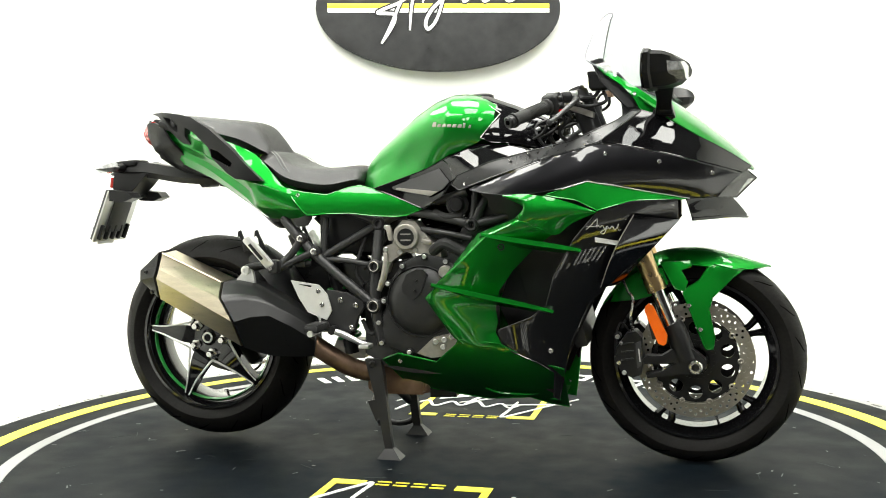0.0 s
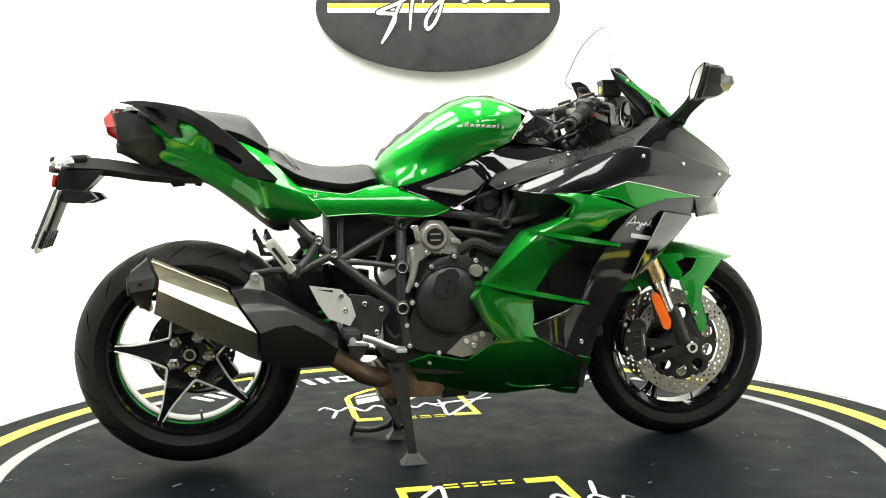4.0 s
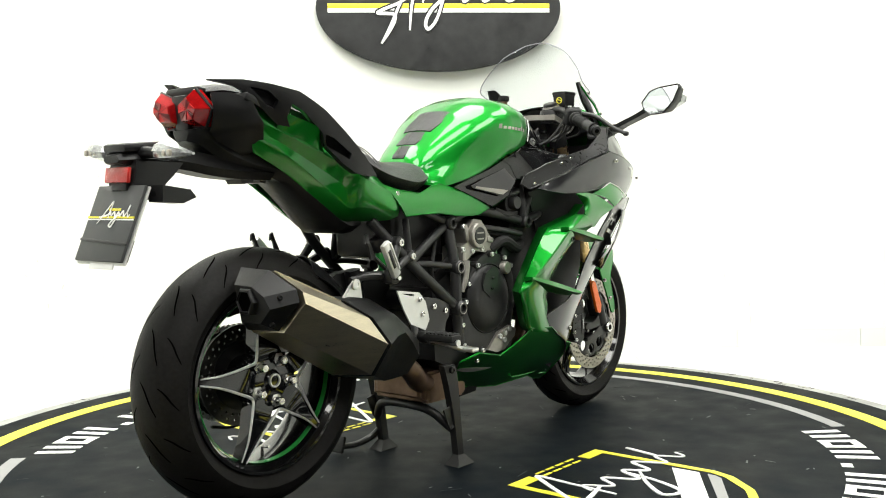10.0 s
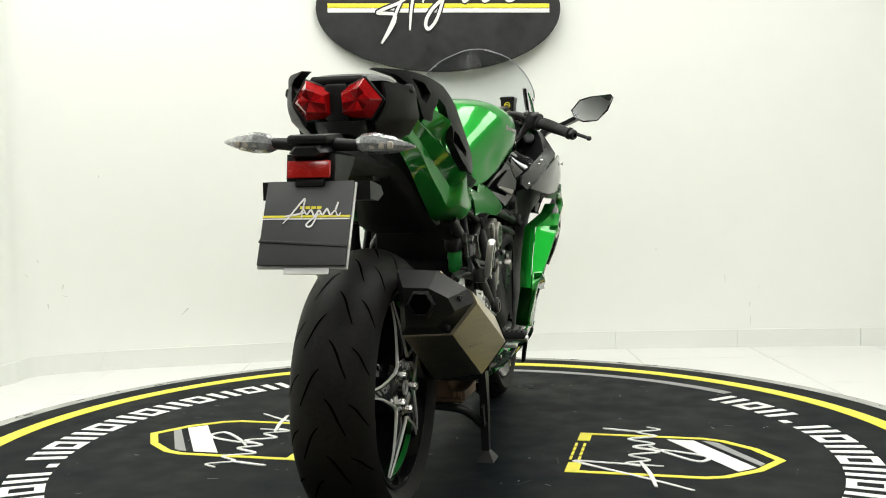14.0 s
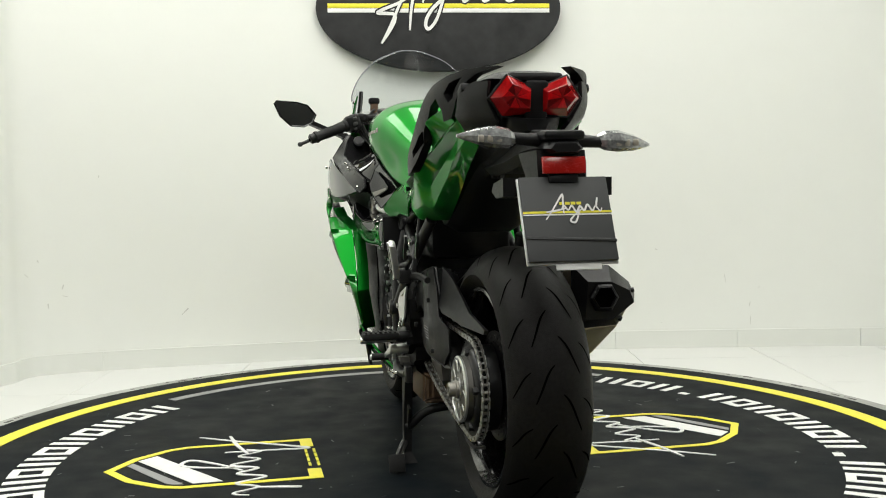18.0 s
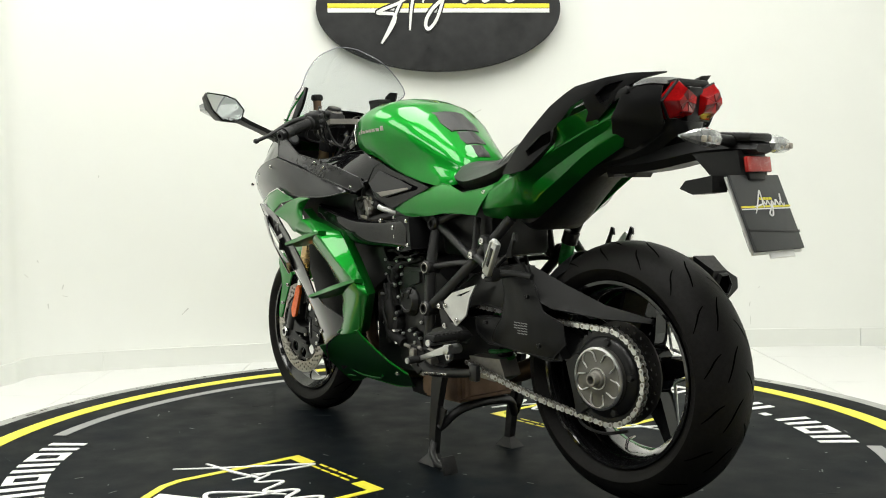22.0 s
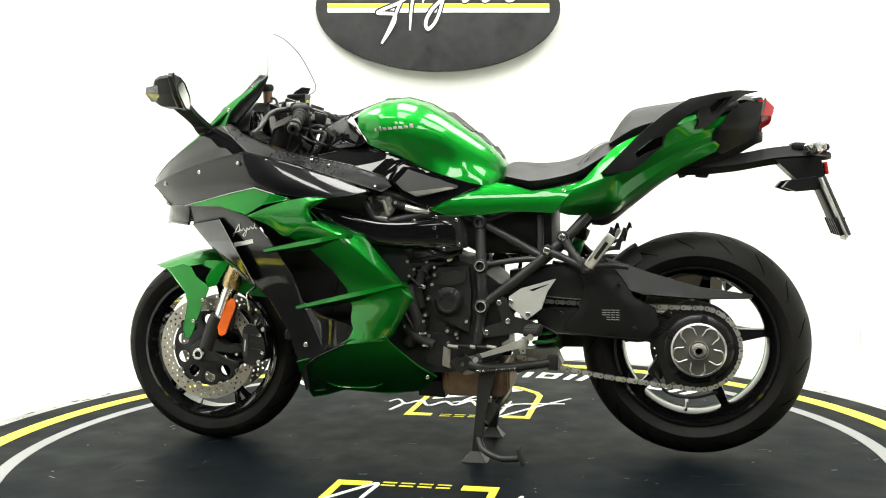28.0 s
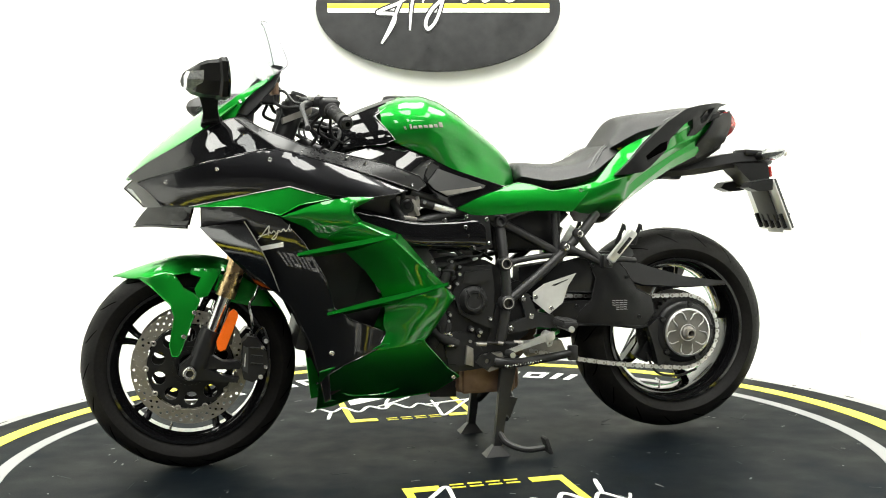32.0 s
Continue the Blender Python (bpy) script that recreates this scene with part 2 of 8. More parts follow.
def plate2d(outline, holes=(), step=0.02, lines=()):
    """Triangles of a flat outline with holes: vertices (u, v) and faces."""
    from mathutils.geometry import delaunay_2d_cdt
    loops = [resample([p[:2] for p in lp], step) for lp in (outline, *holes)]
    verts, edges = [], []
    for lp in loops:
        o = len(verts)
        verts += [Vector(p) for p in lp]
        edges += [(o + i, o + (i + 1) % len(lp)) for i in range(len(lp))]
    for ln in lines:
        pl = resample(ln, step, closed=False)
        o = len(verts)
        verts += [Vector(p) for p in pl]
        edges += [(o + i, o + i + 1) for i in range(len(pl) - 1)]
    rim = np.array([[v.x, v.y] for v in verts])
    u0, v0 = rim.min(0)
    u1, v1 = rim.max(0)
    row = 0
    v = v0 + step * 0.5
    while v < v1:
        u = u0 + step * (0.5 + 0.5 * (row % 2))
        while u < u1:
            if inside(loops[0], u, v) and not any(inside(h, u, v) for h in loops[1:]) and np.min(np.hypot(rim[:, 0] - u, rim[:, 1] - v)) > step * 0.55:
                verts.append(Vector((u, v)))
            u += step
        v += step * 0.87
        row += 1
    vs, _, fs, _, _, _ = delaunay_2d_cdt(verts, edges, [], 0, 1e-6)
    keep = []
    for f in fs:
        cu, cv = sum(vs[i].x for i in f) / len(f), sum(vs[i].y for i in f) / len(f)
        if inside(loops[0], cu, cv) and not any(inside(h, cu, cv) for h in loops[1:]):
            keep.append(f)
    return [(p.x, p.y) for p in vs], keep


def thick_sheet(verts, faces, t, outward, bev=0.0):
    """A shell of thickness t behind a sheet; outward: a direction that its front faces."""
    b = bmesh.new()
    V = [b.verts.new(v) for v in verts]
    for f in faces:
        try:
            b.faces.new([V[i] for i in f])
        except ValueError:
            pass
    loose = [v for v in b.verts if not v.link_faces]
    bmesh.ops.delete(b, geom=loose, context="VERTS")
    bmesh.ops.recalc_face_normals(b, faces=b.faces[:])
    b.normal_update()
    if sum((f.normal * f.calc_area() for f in b.faces), Vector()).dot(Vector(outward)) < 0:
        bmesh.ops.reverse_faces(b, faces=b.faces[:])
        b.normal_update()
    front = list(b.faces)
    rim = [e for e in b.edges if len(e.link_faces) == 1]
    back = {v: b.verts.new(v.co - v.normal * t) for v in list(b.verts)}
    for f in front:
        b.faces.new([back[v] for v in reversed(f.verts)])
    for e in rim:
        l = e.link_loops[0]
        a, c = l.vert, l.link_loop_next.vert
        b.faces.new((c, a, back[a], back[c]))
    if bev:
        bmesh.ops.bevel(b, geom=rim, offset=bev, segments=2, affect="EDGES", profile=0.6, clamp_overlap=True)
    return b


def spline_depth(ctrl):
    """A smooth depth over (x, z) through control points (x, depth, z)."""
    C = np.array([(c[0], c[2]) for c in ctrl])
    d = np.array([c[1] for c in ctrl])
    n = len(C)
    r = np.hypot(C[:, None, 0] - C[None, :, 0], C[:, None, 1] - C[None, :, 1])
    K = np.where(r > 0, r * r * np.log(r + 1e-12), 0) + np.eye(n) * 4e-4
    P = np.c_[np.ones(n), C]
    A = np.block([[K, P], [P.T, np.zeros((3, 3))]])
    w = np.linalg.solve(A, np.r_[d, 0, 0, 0])

    def depth(x, z):
        q = np.hypot(C[:, 0] - x, C[:, 1] - z)
        return float((np.where(q > 0, q * q * np.log(q + 1e-12), 0) * w[:n]).sum() + w[n] + w[n + 1] * x + w[n + 2] * z)
    return depth


def poly_depth(ctrl, deg):
    """A polynomial depth over (x, z), fitted to control points (x, depth, z)."""
    C = np.array(ctrl, float)
    x0, z0 = C[:, 0].mean(), C[:, 2].mean()
    ex = [(i, j) for i in range(deg + 1) for j in range(deg + 1 - i)]
    A = np.stack([((C[:, 0] - x0) * 4) ** i * ((C[:, 2] - z0) * 4) ** j for i, j in ex], 1)
    w = np.linalg.solve(A.T @ A + np.eye(len(ex)) * 1e-3, A.T @ C[:, 1])

    def depth(x, z):
        return float(sum(k * ((x - x0) * 4) ** i * ((z - z0) * 4) ** j for k, (i, j) in zip(w, ex)))
    return depth


def line_dist(line, x, z):
    best = 9.0
    for (x0, z0), (x1, z1) in zip(line, line[1:]):
        dx, dz = x1 - x0, z1 - z0
        u = min(1.0, max(0.0, ((x - x0) * dx + (z - z0) * dz) / (dx * dx + dz * dz)))
        best = min(best, math.hypot(x - x0 - u * dx, z - z0 - u * dz))
    return best


def panel_bm(outline, side, ctrl=(), holes=(), t=0.004, step=0.02, bev=0.0015, crease=None, lift=0.0, folds=(), poly=0, rim=0.0):
    """A curved body panel: an outline of (x, depth, z) seen from its side, with control points for its bulge."""
    depth = poly_depth(list(outline) + list(ctrl), poly) if poly else spline_depth(list(outline) + list(ctrl))
    vs, fs = plate2d([(p[0], p[2]) for p in outline], [[(p[0], p[-1]) for p in h] for h in holes], step, [f[0] for f in folds])
    co = []
    for u, v in vs:
        y = depth(u, v) + (crease(u, v) if crease else 0.0) + lift
        for line, amp, width in folds:
            y += amp * max(0.0, 1 - line_dist(line, u, v) / width)
        co.append((u, side * y, v))
    b = thick_sheet(co, fs, t, (0, side, 0), bev)
    if rim:
        # rolled edge
        def at(u, v):
            y = depth(u, v) + (crease(u, v) if crease else 0.0) + lift
            for line, amp, width in folds:
                y += amp * max(0.0, 1 - line_dist(line, u, v) / width)
            return (u, side * (y - rim * 0.3), v)
        b = join(b, tube([at(*q) for q in resample([(o[0], o[2]) for o in outline], step)], rim, 6, closed=True))
    return b


def grid_bm(rows, t=0.0, outward=(0, 0, 1), bev=0.0, closed=False):
    """A surface through rows of points, all rows alike long."""
    verts = [tuple(p) for r in rows for p in r]
    n = len(rows[0])
    faces = []
    for i in range(len(rows) - 1):
        for k in range(n if closed else n - 1):
            faces.append((i * n + k, i * n + (k + 1) % n, (i + 1) * n + (k + 1) % n, (i + 1) * n + k))
    if t:
        return thick_sheet(verts, faces, t, outward, bev)
    b = bmesh.new()
    V = [b.verts.new(v) for v in verts]
    for f in faces:
        b.faces.new([V[i] for i in f])
    return b


def skin(stations, n=5, ring_n=4, caps=True, smooth_ring=True, bev=0.0):
    """A closed body through stations, each a ring of 3D points."""
    rings = [cr(s, ring_n, True) for s in stations] if smooth_ring else [resample_ring(s, ring_n) for s in stations]
    cols = list(zip(*rings))
    cols = [cr(c, n) for c in cols] if n > 1 else [[np.array(p) for p in c] for c in cols]
    rows = list(zip(*cols))
    b = grid_bm(rows, closed=True)
    b.verts.ensure_lookup_table()
    m = len(rows[0])
    if caps:
        b.faces.new([b.verts[i] for i in range(m)])
        b.faces.new([b.verts[(len(rows) - 1) * m + i] for i in range(m)])
    bmesh.ops.remove_doubles(b, verts=b.verts[:], dist=1e-6)
    bmesh.ops.recalc_face_normals(b, faces=b.faces[:])
    return b


def resample_ring(s, k):
    out = []
    for i in range(len(s)):
        a, c = np.array(s[i], float), np.array(s[(i + 1) % len(s)], float)
        out += [a + (c - a) * j / k for j in range(k)]
    return out


def prism(outline, y0, y1, holes=(), step=0.05, bev=0.002):
    """A plate cut to an outline of (x, z), between two y."""
    vs, fs = plate2d(outline, holes, step)
    yo = y1 if abs(y1) > abs(y0) else y0
    yi = y0 + y1 - yo
    sgn = 1 if yo > yi else -1
    return thick_sheet([(u, yo, v) for u, v in vs], fs, abs(yo - yi), (0, sgn, 0), bev)


def circle(cx, cz, r, n=16, a0=0.0):
    return [(cx + r * math.cos(a0 + 2 * math.pi * k / n), cz + r * math.sin(a0 + 2 * math.pi * k / n)) for k in range(n)]


BOLT_MESHES = {}


def bolt(parent, at, axis=(0, -1, 0), r=0.0055, mat=None, name="bolt", label=""):
    """A socket-head bolt whose head stands on a surface."""
    mat = mat or M_STEEL
    key = (round(r, 4), mat.name)
    if key not in BOLT_MESHES:
        b = lathe([(0, 0.0018), (r * 0.45, 0.0018), (r * 0.5, 0.004), (r * 0.85, 0.004), (r, 0.003), (r, -0.004), (0, -0.004)], axis="z", seg=12)
        BOLT_MESHES[key] = finish(b, "bolt", mat)
    ob = new(name, BOLT_MESHES[key])
    ob.parent = parent
    ob.matrix_basis = Matrix.Translation(at) @ Vector(axis).to_track_quat("Z", "Y").to_matrix().to_4x4()
    return ob


# ---- the room ----
FLOOR_Z = -0.020
TABLE_Z = -0.006
DISC_T = -0.014
WALL_LINE = [(-2.5, -1.3), (-2.3, -0.2), (-2.05, 0.65), (-1.87, 1.19), (-1.70, 1.45), (-0.45, 1.74), (0.68, 1.86), (2.15, 1.83), (3.0, 1.70)]


def wall_strip(name, line, z0, z1, t, mat, parent=None):
    """An upright sheet along a line on plan, t metres thick to its left."""
    b = bmesh.new()
    A, B = [], []
    n = len(line)
    for i, p in enumerate(line):
        a, c = Vector(line[max(i - 1, 0)]), Vector(line[min(i + 1, n - 1)])
        d = (c - a).normalized()
        nrm = Vector((-d.y, d.x))
        A.append([b.verts.new((p[0], p[1], z)) for z in (z0, z1)])
        q = Vector(p[:2]) + nrm * t
        B.append([b.verts.new((q.x, q.y, z)) for z in (z0, z1)])
    for i in range(n - 1):
        b.faces.new((A[i][0], A[i + 1][0], A[i + 1][1], A[i][1]))
        b.faces.new((B[i + 1][0], B[i][0], B[i][1], B[i + 1][1]))
        b.faces.new((A[i][1], A[i + 1][1], B[i + 1][1], B[i][1]))
        b.faces.new((A[i + 1][0], A[i][0], B[i][0], B[i + 1][0]))
    for i in (0, n - 1):
        b.faces.new((A[i][0], A[i][1], B[i][1], B[i][0]))
    bmesh.ops.recalc_face_normals(b, faces=b.faces[:])
    ob = new(name, finish(b, name, mat, 50))
    if parent:
        ob.parent = parent
    return ob


def room():
    line = [tuple(p) for p in cr([WALL_LINE[k] for k in range(3, 9)], 8)]
    left = [tuple(p) for p in cr([WALL_LINE[k] for k in range(0, 4)], 5)]
    tagged(wall_strip("wall_back", line, FLOOR_Z, ROOM_H, 0.14, M_WALL), "gently bowed white painted wall", "wall", kind="structure")
    tagged(wall_strip("wall_left", left, FLOOR_Z, ROOM_H, 0.14, M_WALL), "plain white painted side wall", "wall", kind="structure")
    tagged(wall_strip("wall_side", [(-2.5, -2.3), tuple(left[0])], FLOOR_Z, ROOM_H, 0.14, M_WALL), "plain white painted side wall", "wall", kind="structure")
    tagged(wall_strip("wall_right", [(3.0, 1.70), (3.0, -2.3)], FLOOR_Z, ROOM_H, 0.14, M_WALL), "plain white painted side wall", "wall", kind="structure")
    # unseen walls, added dark so that glossy panels reflect little light
    tagged(wall_strip("wall_front", [(3.0, -2.3), (4.2, -2.5), (4.2, -8.0), (-4.2, -8.0), (-4.2, -2.5), (-2.5, -2.3)], FLOOR_Z, ROOM_H, 0.14, M_DARKWALL), "unseen dark walls added behind the camera to darken reflections", "wall", kind="structure")
    # out of view; darkened to shape reflections and fill light
    ceil = new("ceiling", finish(box_bm(8.8, 10.4, 0.12, pose(0.0, -3.1, ROOM_H + 0.06), 0), "ceiling", M_CEIL))
    tagged(ceil, "unseen dark grey ceiling with lamp panels", "ceiling", kind="structure")
    floor = new("floor", finish(box_bm(8.8, 10.4, 0.12, pose(0.0, -3.1, FLOOR_Z - 0.003 - 0.06), 0), "floor", M_JOINT))
    tagged(floor, "large glossy white floor tiles with thin joints", "floor", kind="structure")
    base = new("baseboard")
    tagged(base, "low white tiled skirting along the wall", "baseboard", kind="structure")
    full = resample(left[:-1] + line, 0.02, closed=False)
    run, start = 0.0, 0
    for i in range(1, len(full)):
        run += float(np.linalg.norm(full[i] - full[i - 1]))
        if run > 0.6 or i == len(full) - 1:
            seg = []
            for p in full[start:i + 1]:
                seg.append((p[0], p[1]))
            q, r = np.array(seg[-2]), np.array(seg[-1])
            seg[-1] = tuple(r - (r - q) / np.linalg.norm(r - q) * 0.0016)
            if len(seg) > 3:
                wall_strip("skirting_tile", seg, FLOOR_Z, 0.068, -0.011, M_SKIRT, base)
            start, run = i, 0.0
    tile = finish(box_bm(0.602, 0.602, 0.006, bev=0.0012, seg=1), "tile", M_TILE)
    # unseen tiles nearer the camera, darkened to hold back bounced light
    dark = finish(box_bm(0.602, 0.602, 0.006, bev=0.0012, seg=1), "dark_tile", M_DARKTILE)
    for i in range(-8, 6):
        for j in range(-14, 4):
            x, y = 0.904 + 0.605 * i + 0.3025, 0.955 + 0.605 * j - 0.3025
            if -4.2 < x < 4.2:
                ob = new("tile", tile if y > -1.3 else dark)
                ob.location = (x, y, FLOOR_Z - 0.003)
                ob.parent = floor

    # small scuffs on the painted wall
    rnd = random.Random(4)
    b = None
    for k in range(26):
        i = rnd.randrange(2, len(line) - 2)
        q, r = Vector(line[i]), Vector(line[i + 1])
        u = q.lerp(r, rnd.random())
        dr = (r - q).normalized()
        nr = Vector((dr.y, -dr.x))
        L, w, tilt = rnd.choice((0.004, 0.006, 0.012, 0.022)), rnd.choice((0.0015, 0.002, 0.003)), rnd.uniform(0, math.pi)
        z = rnd.choice((rnd.uniform(0.10, 0.5), rnd.uniform(0.1, 1.2)))
        vs = []
        for du, dv in ((-L, -w * 0.4), (L, -w), (L * 0.8, w), (-L * 0.9, w * 0.5)):
            h, v = du * math.cos(tilt) - dv * math.sin(tilt), du * math.sin(tilt) + dv * math.cos(tilt)
            s = u + dr * h + nr * 0.0016
            vs.append((s.x, s.y, z + v))
        part("scuff", thick_sheet(vs, [(0, 1, 2, 3)], 0.001, (nr.x, nr.y, 0)), M_SCUFF, bpy.data.objects["wall_back"])


room()


def ceiling_light(x, y):
    e = thing("ceiling_light", "flat white rectangular ceiling lamp panel, switched on", "ceiling lamp", "ceiling lamps")
    e.location = (x, y, ROOM_H)
    fr = None
    for sx, sy, px, py in ((0.90, 0.02, 0, 0.69), (0.90, 0.02, 0, -0.69), (0.02, 1.36, 0.44, 0), (0.02, 1.36, -0.44, 0)):
        fr = box_bm(sx, sy, 0.025, pose(px, py, -0.0135), 0.002, fr)
    part("frame", fr, M_SILVER, e)
    part("diffuser", box_bm(0.856, 1.356, 0.008, pose(0, 0, -0.008), 0.001), M_DIFF, e)
    return e


for px_, py_ in PANELS:
    ceiling_light(px_, py_)


# ---- flourish used on the sign, the mat and the card ----
WAVE = [(-0.20 + 0.70 * k / 40, 0.02 + 0.085 * math.sin(k * 0.785) + 0.03 * math.sin(k * 0.31)) for k in range(41)]
STROKES = [
    [(-0.50, -0.34), (-0.38, -0.06), (-0.22, 0.36), (-0.16, 0.48), (-0.17, 0.20), (-0.18, -0.14)],
    WAVE,
    [(0.10, 0.06), (0.07, -0.20), (0.00, -0.44), (-0.08, -0.38), (0.02, -0.18), (0.14, -0.02)],
    [(-0.48, -0.10), (-0.30, -0.05), (-0.12, 0.03)],
    [(0.44, 0.36), (0.40, 0.06)],
]


def ribbon_bm(pts, w, t, bm=None):
    """A flat ribbon in the xy plane."""
    P = cr(pts, 7)
    b = bmesh.new()
    rows = []
    n = len(P)
    for i in range(n):
        d = Vector(P[min(i + 1, n - 1)]) - Vector(P[max(i - 1, 0)])
        d = Vector((d[0], d[1])).normalized() if d.length > 1e-9 else Vector((1, 0))
        nn = Vector((-d.y, d.x)) * w * 0.5 * (0.55 + 0.45 * math.sin(math.pi * min(1, max(0, (i + 0.6) / (n + 0.2)))))
        p = Vector((P[i][0], P[i][1]))
        rows.append([b.verts.new((*(p + nn), t)), b.verts.new((*(p - nn), t)), b.verts.new((*(p - nn), 0)), b.verts.new((*(p + nn), 0))])
    for A, B in zip(rows, rows[1:]):
        for k in range(4):
            b.faces.new((A[k], A[(k + 1) % 4], B[(k + 1) % 4], B[k]))
    b.faces.new(rows[0][::-1])
    b.faces.new(rows[-1])
    bmesh.ops.recalc_face_normals(b, faces=b.faces[:])
    return join(bm, b)


def flourish(sx, sy, w, t):
    b = None
    for i, s in enumerate(STROKES):
        b = ribbon_bm([(x * sx, y * sy) for x, y in s], w, t + 0.0002 * i, b)
    return b


def flat_bm(outline, z0, z1, holes=(), step=0.2):
    vs, fs = plate2d(outline, holes, step)
    return thick_sheet([(u, v, z1) for u, v in vs], fs, z1 - z0, (0, 0, 1), 0)


# ---- oval wall sign ----
def wall_sign():
    e = thing("wall_sign", "black oval wall sign with yellow and white stripes", "sign")
    e.matrix_world = pose(0.008, 1.737, 1.639, 90, -0.08, 5.5)
    n = 72
    ring = [(0.582 * math.cos(2 * math.pi * k / n), 0.297 * math.sin(2 * math.pi * k / n)) for k in range(n)]
    b = flat_bm(ring, -0.03, 0.0, step=0.1)
    rim = [ed for ed in b.edges if abs(ed.verts[0].co.z) < 1e-5 and abs(ed.verts[1].co.z) < 1e-5 and ed.calc_face_angle(0) > 0.5]
    bmesh.ops.bevel(b, geom=rim, offset=0.004, segments=3, affect="EDGES")
    part("board", b, M_SIGN, e)
    part("yellow_stripe", box_bm(1.054, 0.0205, 0.004, pose(0.0, 0.011, 0.001), 0.0008), M_YELLOW, e, "bright yellow stripe")
    part("white_stripe", box_bm(1.054, 0.0195, 0.004, pose(0.0, -0.0115, 0.001), 0.0008), M_WHITE, e, "white stripe")
    curls = [[(-0.277, -0.165), (-0.240, -0.112), (-0.213, -0.060), (-0.216, -0.030), (-0.250, -0.026), (-0.293, -0.023), (-0.262, -0.005), (-0.200, 0.020), (-0.140, 0.050), (-0.030, 0.075)],
             [(-0.277, -0.165), (-0.228, -0.070), (-0.160, 0.080), (-0.090, 0.215), (-0.112, 0.110), (-0.128, 0.035), (-0.137, -0.030), (-0.143, -0.104)],
             [(-0.080, 0.025), (-0.066, 0.055), (-0.030, 0.070), (0.016, 0.060), (0.008, 0.010), (-0.018, -0.058), (-0.052, -0.098), (-0.068, -0.080), (-0.055, -0.035), (-0.010, 0.020), (0.080, 0.085), (0.110, 0.070), (0.120, 0.030), (0.190, 0.085), (0.215, 0.030), (0.290, 0.080), (0.330, 0.030), (0.400, 0.070)],
             [(0.360, 0.190), (0.330, 0.060)]]
    for nm, w, t, mt in (("flourish_edge", 0.031, 0.0045, M_SIGN), ("flourish", 0.016, 0.0065, M_WHITE)):
        b = None
        for k, q in enumerate(curls):
            b = ribbon_bm(q, w, t + 0.0002 * k, b)
        part(nm, b, mt, e, "white script flourish" if mt is M_WHITE else "")
    # two stand-offs that carry the board on the wall
    for x in (-0.35, 0.35):
        part("standoff", cyl((x, 0.05, -0.12), (x, 0.05, -0.028), 0.012), M_STEEL, e)


wall_sign()


# ---- turntable ----
def ring_bm(r0, r1, z0, z1, a0=0.0, a1=360.0, n=160):
    k = max(3, int(n * (a1 - a0) / 360))
    full = a1 - a0 >= 359.9
    pts = [a0 + (a1 - a0) * i / k for i in range(k if full else k + 1)]
    b = bmesh.new()
    rows = []
    for a in pts:
        c, s = math.cos(radians(a)), math.sin(radians(a))
        rows.append([b.verts.new((r * c, r * s, z)) for r, z in ((r0, z1), (r1, z1), (r1, z0), (r0, z0))])
    m = len(rows)
    for i in range(m if full else m - 1):
        A, B = rows[i], rows[(i + 1) % m]
        for q in range(4):
            b.faces.new((A[q], A[(q + 1) % 4], B[(q + 1) % 4], B[q]))
    if not full:
        b.faces.new(rows[0])
        b.faces.new(rows[-1][::-1])
    bmesh.ops.recalc_face_normals(b, faces=b.faces[:])
    return b


